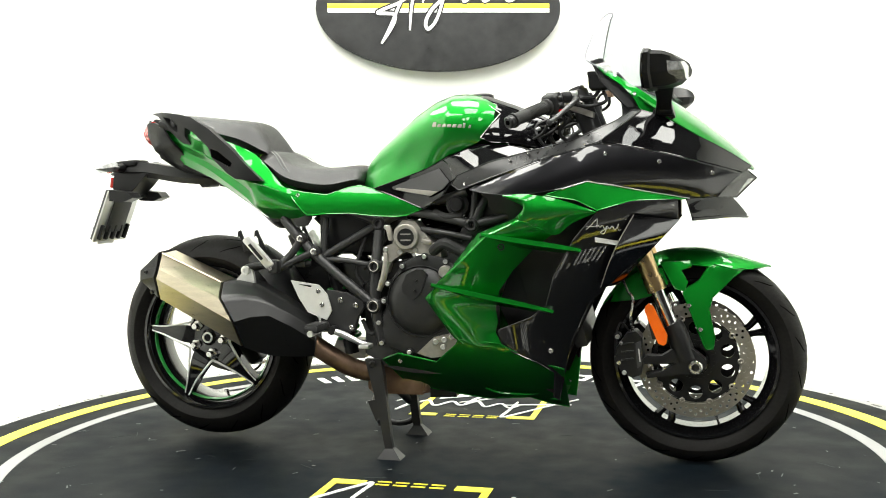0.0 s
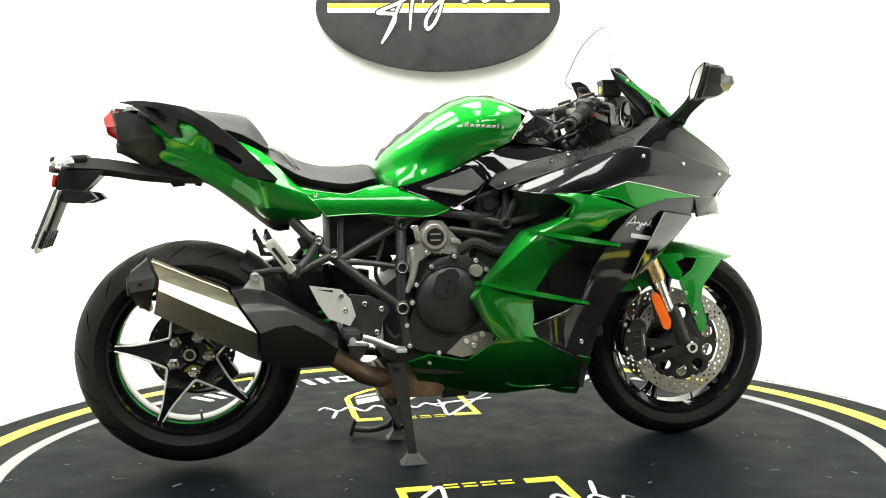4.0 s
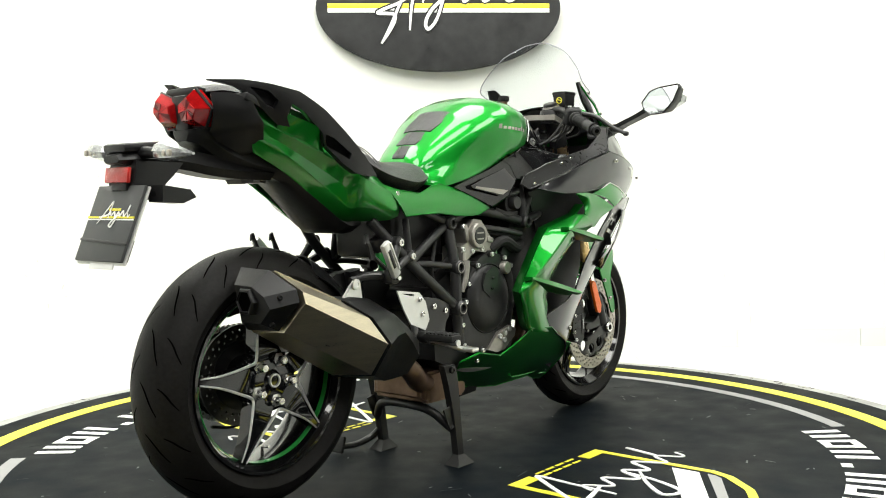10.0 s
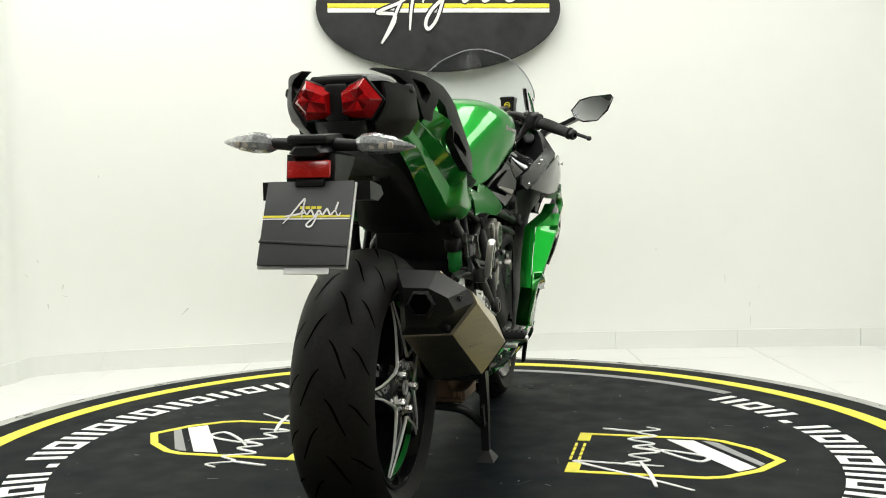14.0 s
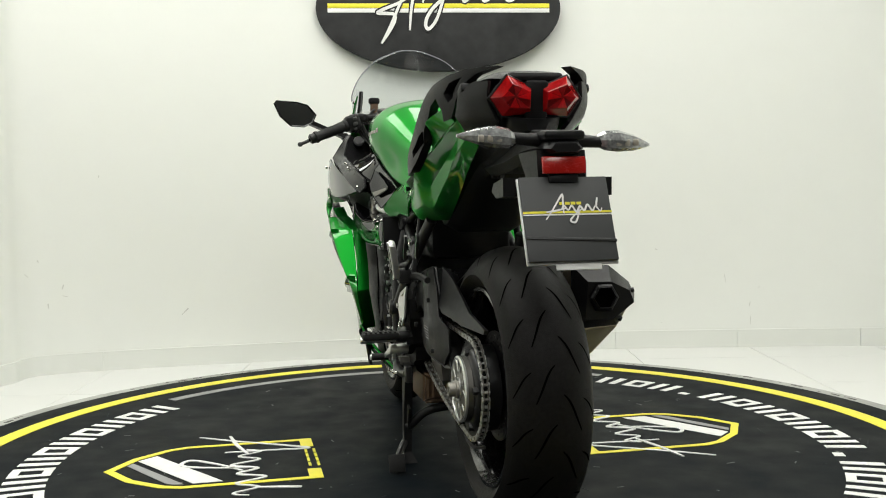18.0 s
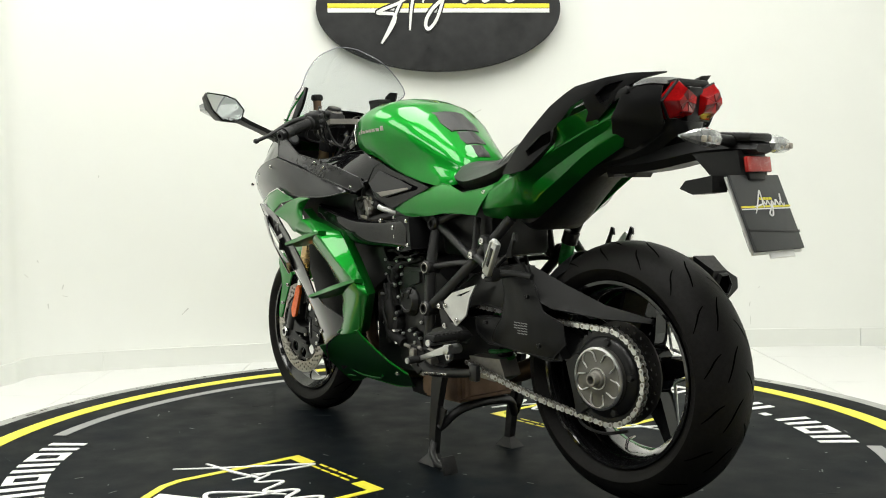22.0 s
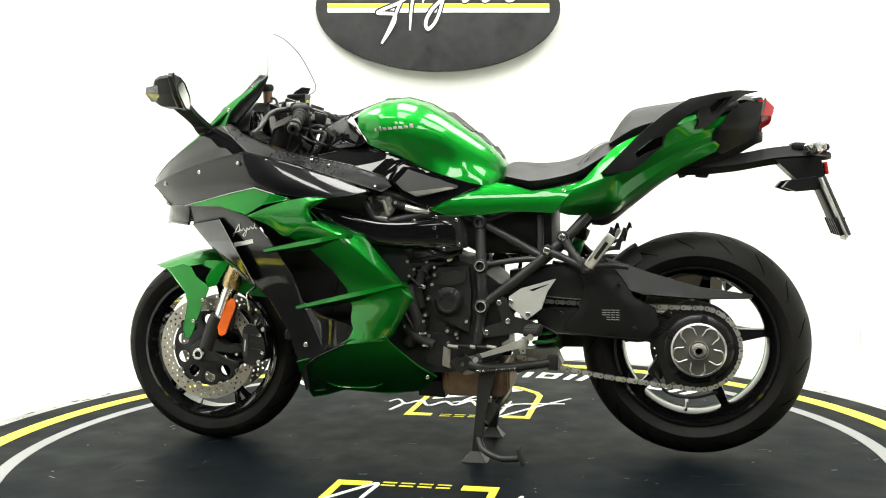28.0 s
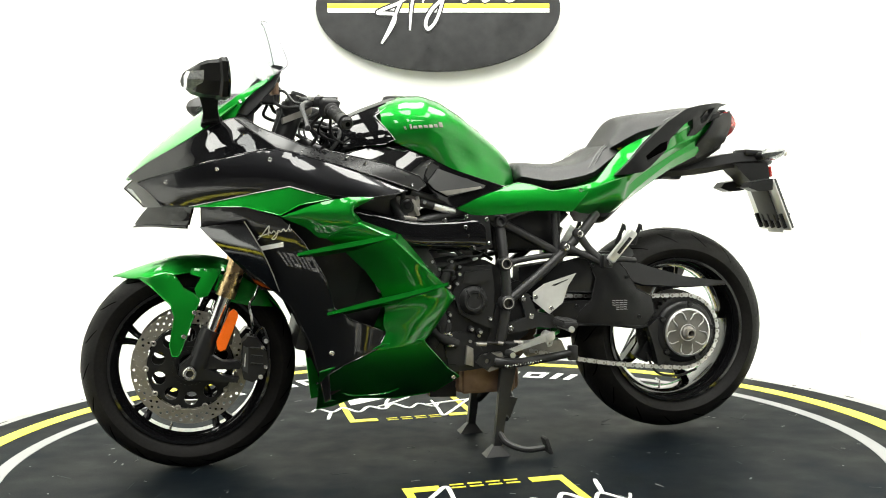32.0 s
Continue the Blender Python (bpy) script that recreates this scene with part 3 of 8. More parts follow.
def turntable():
    e = thing("turntable", "round turntable with dark slate mat, yellow ring and white markings", "turntable")
    part("mat", lathe([(0, DISC_T), (1.566, DISC_T), (1.569, -0.004), (1.566, 0.0), (0, 0.0)], axis="z", seg=160), M_MAT, e)
    part("rim", lathe([(1.571, DISC_T), (1.571, -0.003), (1.576, -0.001), (1.624, -0.002), (1.636, -0.008), (1.638, DISC_T)], axis="z", seg=160, closed=True), M_RIM, e, "scuffed whitish outer rim")
    rnd = random.Random(9)
    b = None
    for k in range(90):
        a0, w, L = rnd.uniform(0, 360), rnd.uniform(0.003, 0.012), rnd.choice((0.2, 0.35, 0.6, 1.4))
        r0 = rnd.uniform(1.578, 1.608)
        part("worn_chip", ring_bm(r0, r0 + w, -0.004, -0.0006, a0, a0 + L, 900), M_WORN, e)
    # fine scuffs on the mat
    for k in range(110):
        r, an, L = 1.36 * math.sqrt(rnd.random()), rnd.uniform(0, 360), rnd.choice((0.008, 0.015, 0.03, 0.06))
        w = rnd.uniform(0.0012, 0.004)
        part("mat_scuff", box_bm(L, w, 0.0008, pose(r * math.cos(radians(an)), r * math.sin(radians(an)), 0.0003, 0, 0, rnd.uniform(0, 180)), 0), M_MATSCUFF, e)
    part("yellow_ring", ring_bm(1.402, 1.463, 0.0, 0.0014), M_YELLOW, e, "yellow ring")
    for a0, a1 in ((-43, 42), (132.5, 228)):
        part("grey_arc", ring_bm(1.258, 1.302, 0.0, 0.0014, a0, a1), M_GREYV, e, "grey arc stripe")
    # rim lettering as plain blocks
    for a0, a1 in ((45.5, 131.0), (-131.0, -44.0)):
        step = (a1 - a0) / 15
        for i in range(15):
            c = a0 + (i + 0.5) * step
            if i == 11 or (a0 < 0 and i == 3):
                part("mark", ring_bm(1.135, 1.165, 0.0, 0.0014, c - 0.9, c + 0.9), M_WHITE, e)
            elif i % 2 == 1:
                b = ring_bm(1.135, 1.162, 0.0, 0.0014, c - 2.1, c + 2.1)
                b = join(b, ring_bm(1.226, 1.252, 0.0, 0.0014, c - 2.1, c + 2.1))
                b = join(b, ring_bm(1.162, 1.226, 0.0, 0.0014, c - 2.1, c - 1.0))
                b = join(b, ring_bm(1.162, 1.226, 0.0, 0.0014, c + 1.0, c + 2.1))
                part("mark", b, M_WHITE, e)
            else:
                b = ring_bm(1.135, 1.252, 0.0, 0.0014, c - 2.1, c - 0.75)
                b = join(b, ring_bm(1.135, 1.252, 0.0, 0.0014, c + 0.75, c + 2.1))
                part("mark", b, M_WHITE, e)
    for s in (1, -1):
        m = pose(-0.012 * s, 0, 0, 0, 0, 0 if s > 0 else 180)
        # shield frame
        half = [(0.222, 0.408), (0.222, 0.77), (0.200, 0.83), (0.12, 0.922), (0.0, 0.992)]
        left = half
        right = [(-x, y) for x, y in half[-2::-1]]
        w = 0.021
        inner_h = [(0.222 - w, 0.408), (0.222 - w, 0.765), (0.183, 0.815), (0.107, 0.902), (0.0, 0.964)]
        loop = left + right + [(-x, y) for x, y in inner_h[:-1]] + [inner_h[-1]] + [p for p in inner_h[-2::-1]]
        b = flat_bm(loop, 0.0, 0.0014)
        for q in (1, -1):
            b = join(b, flat_bm([(q * 0.222, 0.390), (q * 0.222, 0.428), (q * 0.125, 0.428), (q * 0.125, 0.390)][::q], 0.0, 0.0016))
        b.transform(m)
        part("shield_frame", b, M_YELLOW, e, "yellow shield outline")
        for poly, mt, nm in (([(-0.165, 0.812), (-0.18, 0.79), (-0.182, 0.765), (0.07, 0.918), (0.045, 0.932)], M_GREYV, "grey_stripe"),
                             ([(-0.182, 0.74), (-0.182, 0.66), (0.135, 0.855), (0.09, 0.905)], M_WHITE, "white_stripe")):
            g = flat_bm(poly, 0.0, 0.0014)
            g.transform(m)
            part(nm, g, mt, e)
        for k in range(4):
            for y in (0.392, 0.417):
                part("shield_mark", box_bm(0.038, 0.008, 0.0014, m @ pose(-0.075 + 0.05 * k, y, 0.0007), 0), M_YELLOW, e)
        f = flourish(0.66, 0.40, 0.013, 0.0022)
        f.transform(m @ pose(0.0, 0.60, 0, 0, 0, 180))
        part("flourish", f, M_WHITE, e, "white script flourish")
    # scuffs and grit on the mat
    rnd = random.Random(5)
    b = None
    for k in range(120):
        a, r = rnd.uniform(0, 6.283), 1.3 * math.sqrt(rnd.random())
        L, w = rnd.choice((rnd.uniform(0.004, 0.012), rnd.uniform(0.01, 0.03))), rnd.uniform(0.002, 0.006)
        b = box_bm(L, w, 0.0008, pose(r * math.cos(a), r * math.sin(a), 0.0003, 0, 0, rnd.uniform(0, 180)), 0, b)
    ob = part("grit", b, M_DUST, e, "pale grit and scuff marks")
    tagged(ob, kind="stuff")
    return e


TABLE = turntable()


# ---- motorcycle ----
BIKE = thing("motorcycle", "green and black faired sport motorcycle upright on its centre stand", "motorcycle")
RW, FW = (-0.741, 0.326), (0.744, 0.2925)     # wheel centres (x, z)
R_REAR, R_FRONT = 0.319, 0.2985


# -- wheels --
def tyre_bm(R, width, rim_r):
    """A motorcycle tyre with a round crown, about the y axis."""
    w = width / 2
    crown = [(R - (1 - math.cos(a)) * w * 0.85, math.sin(a) * w) for a in [radians(d) for d in range(-78, 79, 12)]]
    prof = [(rim_r - 0.004, -w * 0.62), (rim_r + 0.006, -w * 0.72), (rim_r + 0.022, -w * 0.90)] + crown + [(rim_r + 0.022, w * 0.90), (rim_r + 0.006, w * 0.72), (rim_r - 0.004, w * 0.62)]
    return lathe(prof, seg=96, closed=True)


def tread(R, width, n, wheel, lift=0.0009):
    """Curved near-black strips on the tyre's crown, coloured as the shade in its grooves, each one a part of the wheel.
    """
    w = width / 2

    def at(a, q):
        rr = R - (1 - math.cos(q)) * w * 0.85 + lift
        return Vector((rr * math.cos(a), math.sin(q) * w, rr * math.sin(a)))
    for s in (1, -1):
        for q0, q1, sweep, gw in ((0.08, 0.52, 0.24, 0.0024), (0.60, 1.12, 0.17, 0.0022)):
            line = [(sweep * (0.62 * u + 0.38 * u * u - 0.5), q0 + (q1 - q0) * (u + 0.03 * math.sin(2 * math.pi * u))) for u in [i / 10 for i in range(11)]]
            b = bmesh.new()
            rows = []
            for i, (a, q) in enumerate(line):
                (a0, k0), (a1, k1) = line[max(0, i - 1)], line[min(10, i + 1)]
                ta, tq = (a1 - a0) * R, (k1 - k0) * w
                m = math.hypot(ta, tq)
                half = gw * (0.3 + 0.7 * math.sin(math.pi * (0.1 + 0.8 * i / 10)))
                da, dq = -tq / m * half / R, ta / m * half / w
                rows.append((b.verts.new(at(a - da, s * (q - dq))), b.verts.new(at(a + da, s * (q + dq)))))
            for A, B in zip(rows, rows[1:]):
                b.faces.new((A[0], A[1], B[1], B[0]))
            for f in b.faces:
                f.normal_update()
                c = f.calc_center_median()
                if f.normal.dot(Vector((c.x, 0, c.z))) < 0:
                    f.normal_flip()
            mesh = finish(b, "groove_shade", M_RECESS_SHADE)
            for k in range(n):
                ob = new("groove_shade", mesh)
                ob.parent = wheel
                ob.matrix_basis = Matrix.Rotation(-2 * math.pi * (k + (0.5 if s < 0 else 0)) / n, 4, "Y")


def rim_bm(r, w):
    return lathe([(r - 0.002, -w), (r + 0.006, -w), (r + 0.008, -w + 0.006), (r - 0.006, -w + 0.012), (r - 0.016, -w * 0.5), (r - 0.018, w * 0.5),
                  (r - 0.006, w - 0.012), (r + 0.008, w - 0.006), (r + 0.006, w), (r - 0.002, w), (r - 0.012, w - 0.014), (r - 0.024, w * 0.5), (r - 0.022, -w * 0.5), (r - 0.012, -w + 0.014)], seg=96, closed=True)


def disc_plate(r0, r1, y, t, n_holes, rows=2, hole=0.0035, wave=0.0):
    out = [((r1 + wave * math.cos(10 * a)) * math.cos(a), (r1 + wave * math.cos(10 * a)) * math.sin(a)) for a in [2 * math.pi * k / 72 for k in range(72)]]
    holes = [circle(0, 0, r0, 60)]
    for j in range(rows):
        rr = r0 + (r1 - r0) * (j + 1) / (rows + 1)
        for k in range(n_holes):
            a = 2 * math.pi * (k + 0.5 * (j % 2)) / n_holes
            holes.append(circle(rr * math.cos(a), rr * math.sin(a), hole, 7))
    return prism(out, y - t / 2, y + t / 2, holes, 0.03, 0)


def front_wheel():
    x, z = FW
    w = part("front_wheel", rim_bm(0.218, 0.052), M_WHEEL, BIKE, "gloss black cast front wheel with five split spokes")
    w.location = (x, 0, z)
    part("tyre", tyre_bm(R_FRONT, 0.122, 0.218), M_RUBBER, w, "black road tyre")
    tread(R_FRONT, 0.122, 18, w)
    part("hub", lathe([(0.0, -0.045), (0.036, -0.045), (0.040, -0.035), (0.030, -0.02), (0.030, 0.02), (0.040, 0.035), (0.036, 0.045), (0.0, 0.045)]), M_BLACK, w)
    for k in range(5):
        a = radians(28 + 72 * k)
        for d in (-0.10, 0.10):
            p0 = Vector((0.03 * math.cos(a + d * 0.5), 0, 0.03 * math.sin(a + d * 0.5)))
            p1 = Vector((0.15 * math.cos(a + d * 0.5), 0, 0.15 * math.sin(a + d * 0.5)))
            p2 = Vector((0.208 * math.cos(a + d * 1.2), 0, 0.208 * math.sin(a + d * 1.2)))
            part("spoke", tube([p0, p1, p2], [0.013, 0.009, 0.012], 10, smooth_n=4), M_BLACK, w)
    for s in (1, -1):
        d = part("brake_disc", disc_plate(0.122, 0.160, s * 0.066, 0.005, 32, 3, 0.0042), M_DISC, w, "drilled steel brake disc")
        carrier = prism(circle(0, 0, 0.118, 40), s * 0.058, s * 0.063, [circle(0, 0, 0.034, 20)] + [circle(0.090 * math.cos(a), 0.090 * math.sin(a), 0.019, 12) for a in [2 * math.pi * (k + 0.5) / 10 for k in range(10)]], 0.03, 0.001)
        part("disc_carrier", carrier, M_SATIN, d)
        for k in range(10):
            a = 2 * math.pi * k / 10
            part("bobbin", lathe([(0.004, s * 0.0700), (0.006, s * 0.0705), (0.0085, s * 0.069), (0.0085, s * 0.058), (0.004, s * 0.058)], (0.120 * math.cos(a), 0, 0.120 * math.sin(a)), seg=12, closed=True), M_DISC, d)
        part("sensor_ring", disc_plate(0.040, 0.058, s * 0.071, 0.002, 30, 1, 0.0028), M_SATIN, d)
    part("valve", cyl((0.205 * math.cos(-1.25), 0, 0.205 * math.sin(-1.25)), (0.175 * math.cos(-1.25), -0.004, 0.175 * math.sin(-1.25)), 0.0035), M_STEEL, w)


def rear_wheel():
    x, z = RW
    w = part("rear_wheel", rim_bm(0.220, 0.078), M_WHEEL, BIKE, "gloss black rear wheel with a machined five-point star")
    w.location = (x, 0, z)
    part("tyre", tyre_bm(R_REAR, 0.19, 0.220), M_RUBBER, w, "wide black road tyre with curved grooves")
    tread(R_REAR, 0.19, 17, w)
    # star face
    tips, notch = [], []
    for k in range(5):
        a = radians(173 + 72 * k)
        tips.append(a)
        notch.append(a + radians(36))
    for k in range(5):
        a = tips[k]
        e0, e1 = notch[k - 1], notch[k]

        def P(r, ang, y):
            return np.array((r * math.cos(ang), y, r * math.sin(ang)))
        st = []
        for r, hw, y0, y1 in ((0.045, 0.026, -0.070, -0.02), (0.085, 0.028, -0.078, -0.03), (0.14, 0.017, -0.074, -0.035), (0.206, 0.010, -0.066, -0.035)):
            d = hw / r
            st.append([P(r, a - d, y0), P(r, a + d, y0), P(r, a + d, y1), P(r, a - d, y1)])
        part("spoke", skin(st, 3, 2, smooth_ring=False), M_BLACK, w, "gloss black spoke with bright machined edges")
        for e in (e0, e1):
            da = (e - a + math.pi) % (2 * math.pi) - math.pi
            sg = 1 if da > 0 else -1
            pts = [P(0.204, a + sg * 0.035, -0.068), P(0.15, a + sg * 0.10, -0.0765), P(0.082, a + sg * radians(27), -0.081), P(0.074, a + sg * radians(36), -0.079)]
            part("machined_edge", tube(pts, [0.0020, 0.0028, 0.0038, 0.0038], 6, smooth_n=3), M_MACH, w, "bright machined edge")
        an = radians(173 + 36 + 72 * k)
        c = P(0.052, an, 0)
        part("hub_nut", lathe([(0, -0.098), (0.009, -0.098), (0.011, -0.094), (0.011, -0.078), (0.017, -0.076), (0.017, -0.07), (0, -0.07)], tuple(c), seg=6), M_STEEL, w, "steel wheel nut")
    part("hub", lathe([(0, -0.082), (0.018, -0.082), (0.022, -0.078), (0.026, -0.074), (0.070, -0.072), (0.078, -0.064), (0.072, -0.02), (0.05, 0.03), (0.05, 0.07), (0, 0.07)]), M_BLACK, w)
    part("hub_cap", lathe([(0.013, -0.0865), (0.0165, -0.0865), (0.0175, -0.082), (0.012, -0.082)], seg=24, closed=True), M_ALU, w)
    d = part("brake_disc", disc_plate(0.085, 0.125, 0.045, 0.005, 30, 2, 0.0035), M_DARKDISC, w, "drilled rear brake disc")
    part("disc_carrier", prism(circle(0, 0, 0.086, 30), 0.040, 0.047, [circle(0, 0, 0.04, 16)], 0.04, 0), M_SATIN, d)
    cal = box_bm(0.075, 0.06, 0.045, pose(0.095, 0.045, -0.06, 0, 55, 0), 0.008)
    part("rear_caliper", cal, M_SATIN, w)
    part("rim_stripe", lathe([(0.2002, -0.056), (0.2016, -0.056), (0.1992, -0.044), (0.1978, -0.044)], seg=96, closed=True), M_SPRING, w, "thin green rim band")
    a = -1.45
    part("valve", tube([(0.197 * math.cos(a), -0.0, 0.197 * math.sin(a)), (0.178 * math.cos(a), -0.004, 0.178 * math.sin(a)), (0.175 * math.cos(a), -0.03, 0.175 * math.sin(a))], 0.004, 8), M_STEEL, w)


front_wheel()
rear_wheel()


# -- front end --
def front_end():
    for s in (1, -1):
        y = s * 0.108
        leg = part("fork_leg", tube([(0.722, y, 0.30), (0.690, y, 0.385), (0.682, y, 0.40)], [0.030, 0.029, 0.027], 20), M_SATIN, BIKE, "black fork bottom")
        part("fork_stanchion", tube([(0.690, y, 0.37), (0.632, y, 0.52)], 0.0205, 24), M_CHROME, leg, "polished fork tube")
        part("fork_collar", tube([(0.643, y, 0.49), (0.629, y, 0.527)], 0.0275, 24), M_GOLD, leg)
        part("fork_outer", tube([(0.632, y, 0.515), (0.474, y, 0.922)], 0.0260, 24), M_GOLD, leg, "gold anodised fork outer")
        part("fork_clamp", tube([(0.476, y, 0.916), (0.428, y, 1.04)], 0.029, 24), M_SATIN, leg)
        part("fork_cap", cyl((0.430, y, 1.035), (0.424, y, 1.052), 0.023, 16, bev=0.003), M_SATIN, leg)
        foot = [(0.772, 0.305), (0.752, 0.322), (0.722, 0.345), (0.700, 0.372), (0.683, 0.366), (0.690, 0.335), (0.655, 0.312), (0.615, 0.312), (0.600, 0.300), (0.610, 0.288), (0.650, 0.290), (0.690, 0.292), (0.655, 0.272), (0.612, 0.262), (0.615, 0.250), (0.66, 0.256), (0.715, 0.262), (0.755, 0.262), (0.774, 0.282)]
        part("axle_clamp", prism(foot, s * 0.088, s * 0.128, [], 0.04, 0.005), M_SATIN, leg)
        part("axle_nut", lathe([(0.010, s * 0.140), (0.016, s * 0.140), (0.019, s * 0.136), (0.019, s * 0.120), (0.010, s * 0.120)], (FW[0], 0, FW[1] - 0.008), seg=20, closed=True), M_STEEL, leg)
        cal = part("brake_caliper", prism([(0.545, 0.262), (0.530, 0.29), (0.535, 0.335), (0.56, 0.372), (0.585, 0.378), (0.602, 0.36), (0.606, 0.30), (0.60, 0.258), (0.575, 0.248)], s * 0.052, s * 0.120, [], 0.03, 0.008), M_SATIN, leg, "black four-piston brake caliper")
        part("caliper_cap", prism([(0.588, 0.275), (0.584, 0.345), (0.598, 0.352), (0.603, 0.285)], s * 0.118, s * 0.1225, [], 0.03, 0.001), M_GREYPLAST, cal)
        for k in range(3):
            part("caliper_fin", box_bm(0.034, 0.004, 0.004, pose(0.562, s * 0.1215, 0.300 + 0.022 * k, 0, -8, 0), 0.001), M_FRAME, cal)
        part("caliper_mark", box_bm(0.0035, 0.001, 0.036, pose(0.5945, s * 0.1232, 0.312, 0, -6, 0), 0), M_SILVER, cal)
        part("caliper_ear", cyl((0.535, s * 0.085, 0.362), (0.535, s * 0.118, 0.362), 0.010, 12, bev=0.002), M_SATIN, cal)
        bolt(cal, (0.535, s * 0.120, 0.362), (0, s, 0), 0.0065, M_ALU)
        bolt(cal, (0.553, s * 0.120, 0.262), (0, s, 0), 0.0065, M_ALU)
        part("bleed_nipple", cyl((0.575, s * 0.105, 0.376), (0.577, s * 0.105, 0.390), 0.0035, 8), M_STEEL, cal)
        for bx, bz in ((0.545, 0.345), (0.538, 0.29), (0.622, 0.285), (0.66, 0.275)):
            bolt(cal, (bx, s * 0.122, bz), (0, s, 0), 0.006)
        part("brake_hose", tube([(0.575, s * 0.10, 0.372), (0.572, s * 0.13, 0.42), (0.578, s * 0.13, 0.47), (0.558, s * 0.11, 0.50), (0.52, s * 0.08, 0.62)], 0.004, 8, smooth_n=6), M_STEEL, leg)
        part("bleed_line", tube([(0.575, s * 0.09, 0.36), (0.545, s * 0.11, 0.40), (0.53, s * 0.12, 0.36), (0.528, s * 0.11, 0.31)], 0.003, 6, smooth_n=5), M_FRAME, leg)
        refl = [(0.612, 0.450), (0.622, 0.459), (0.634, 0.451), (0.671, 0.372), (0.668, 0.350), (0.660, 0.344), (0.646, 0.350), (0.610, 0.438)]
        part("side_reflector", prism(refl, s * 0.140, s * 0.149, [], 0.03, 0.002), M_ORANGE, leg, "orange side reflector")
        part("reflector_bracket", prism([(0.612, 0.44), (0.62, 0.45), (0.645, 0.37), (0.64, 0.36), (0.63, 0.36)], s * 0.128, s * 0.140, [], 0.03, 0), M_FRAME, leg)
        # fender stay on the fork
        side = [(0.876, 0.074, 0.551), (0.845, 0.096, 0.549), (0.80, 0.104, 0.560), (0.775, 0.106, 0.552), (0.755, 0.112, 0.520), (0.721, 0.118, 0.498), (0.711, 0.121, 0.486), (0.735, 0.126, 0.425), (0.768, 0.131, 0.340), (0.774, 0.131, 0.333), (0.790, 0.130, 0.335), (0.795, 0.127, 0.365), (0.780, 0.122, 0.44), (0.789, 0.117, 0.473), (0.815, 0.108, 0.499), (0.842, 0.096, 0.526)]
        f = part("fender_side", panel_bm(side, s, t=0.005, step=0.013, bev=0.0012, rim=0.0018), M_GREEN, BIKE, "green front mudguard stay")
        web = [(0.650, 0.098, 0.568), (0.660, 0.103, 0.550), (0.690, 0.112, 0.496), (0.716, 0.118, 0.489), (0.724, 0.114, 0.514), (0.706, 0.106, 0.546), (0.735, 0.102, 0.556), (0.73, 0.098, 0.572)]
        part("fender_web", panel_bm(web, s, t=0.004, step=0.014, lift=-0.004, rim=0.0014), M_GREEN, f)
        for bx, bz, by in ((0.727, 0.452, 0.129), (0.757, 0.388, 0.133)):
            bolt(f, (bx, s * by, bz), (0, s, 0), 0.006)
        rear = [(0.51, 0.07, 0.452), (0.535, 0.08, 0.50), (0.60, 0.09, 0.545), (0.655, 0.098, 0.552), (0.672, 0.102, 0.51), (0.63, 0.10, 0.475), (0.585, 0.09, 0.462)]
        part("fender_rear_side", panel_bm(rear, s, t=0.003, step=0.018), M_GREEN, BIKE)
    # crown of the mudguard
    rows = []
    for x, zc, hw, drop in ((0.50, 0.465, 0.05, 0.02), (0.555, 0.535, 0.068, 0.03), (0.62, 0.582, 0.078, 0.035), (0.694, 0.603, 0.084, 0.04), (0.766, 0.603, 0.088, 0.045), (0.82, 0.592, 0.086, 0.042), (0.88, 0.574, 0.068, 0.028), (0.93, 0.557, 0.035, 0.009), (0.948, 0.551, 0.010, 0.003)):
        rows.append([(x - 0.012 * (u / 4) ** 2, hw * u / 4, zc - drop * abs(u / 4) ** 2.2) for u in range(-4, 5)])
    cols = [cr(c, 3) for c in zip(*rows)]
    part("front_fender", grid_bm(list(zip(*cols)), 0.004, (0, 0, 1), 0.001), M_GREEN, BIKE, "green front mudguard with a pointed lip")
    # yokes and head stock
    part("lower_yoke", box_bm(0.07, 0.27, 0.04, pose(0.545, 0, 0.735, 0, 21, 0), 0.012), M_SATIN, BIKE)
    part("steering_head", cyl((0.53, 0, 0.76), (0.445, 0, 1.0), 0.034), M_FRAME, BIKE)


front_end()


# -- tank, seats, tail --
def interp(tab, x):
    xs = [r[0] for r in tab]
    return [float(np.interp(x, xs, [r[i] for r in tab])) for i in range(1, len(tab[0]))]


TANK = [  # x, top z, half width, height of the widest line, bottom half width, bottom z
    (-0.212, 0.835, 0.066, 0.815, 0.075, 0.793), (-0.195, 0.872, 0.090, 0.825, 0.110, 0.790), (-0.16, 0.908, 0.112, 0.838, 0.138, 0.785), (-0.10, 0.957, 0.138, 0.865, 0.154, 0.800),
    (-0.04, 1.002, 0.165, 0.905, 0.164, 0.820), (0.02, 1.038, 0.188, 0.932, 0.172, 0.843), (0.075, 1.055, 0.203, 0.945, 0.180, 0.872), (0.13, 1.052, 0.203, 0.952, 0.188, 0.893), (0.17, 1.042, 0.190, 0.960, 0.186, 0.910), (0.205, 1.025, 0.168, 0.972, 0.168, 0.945)]


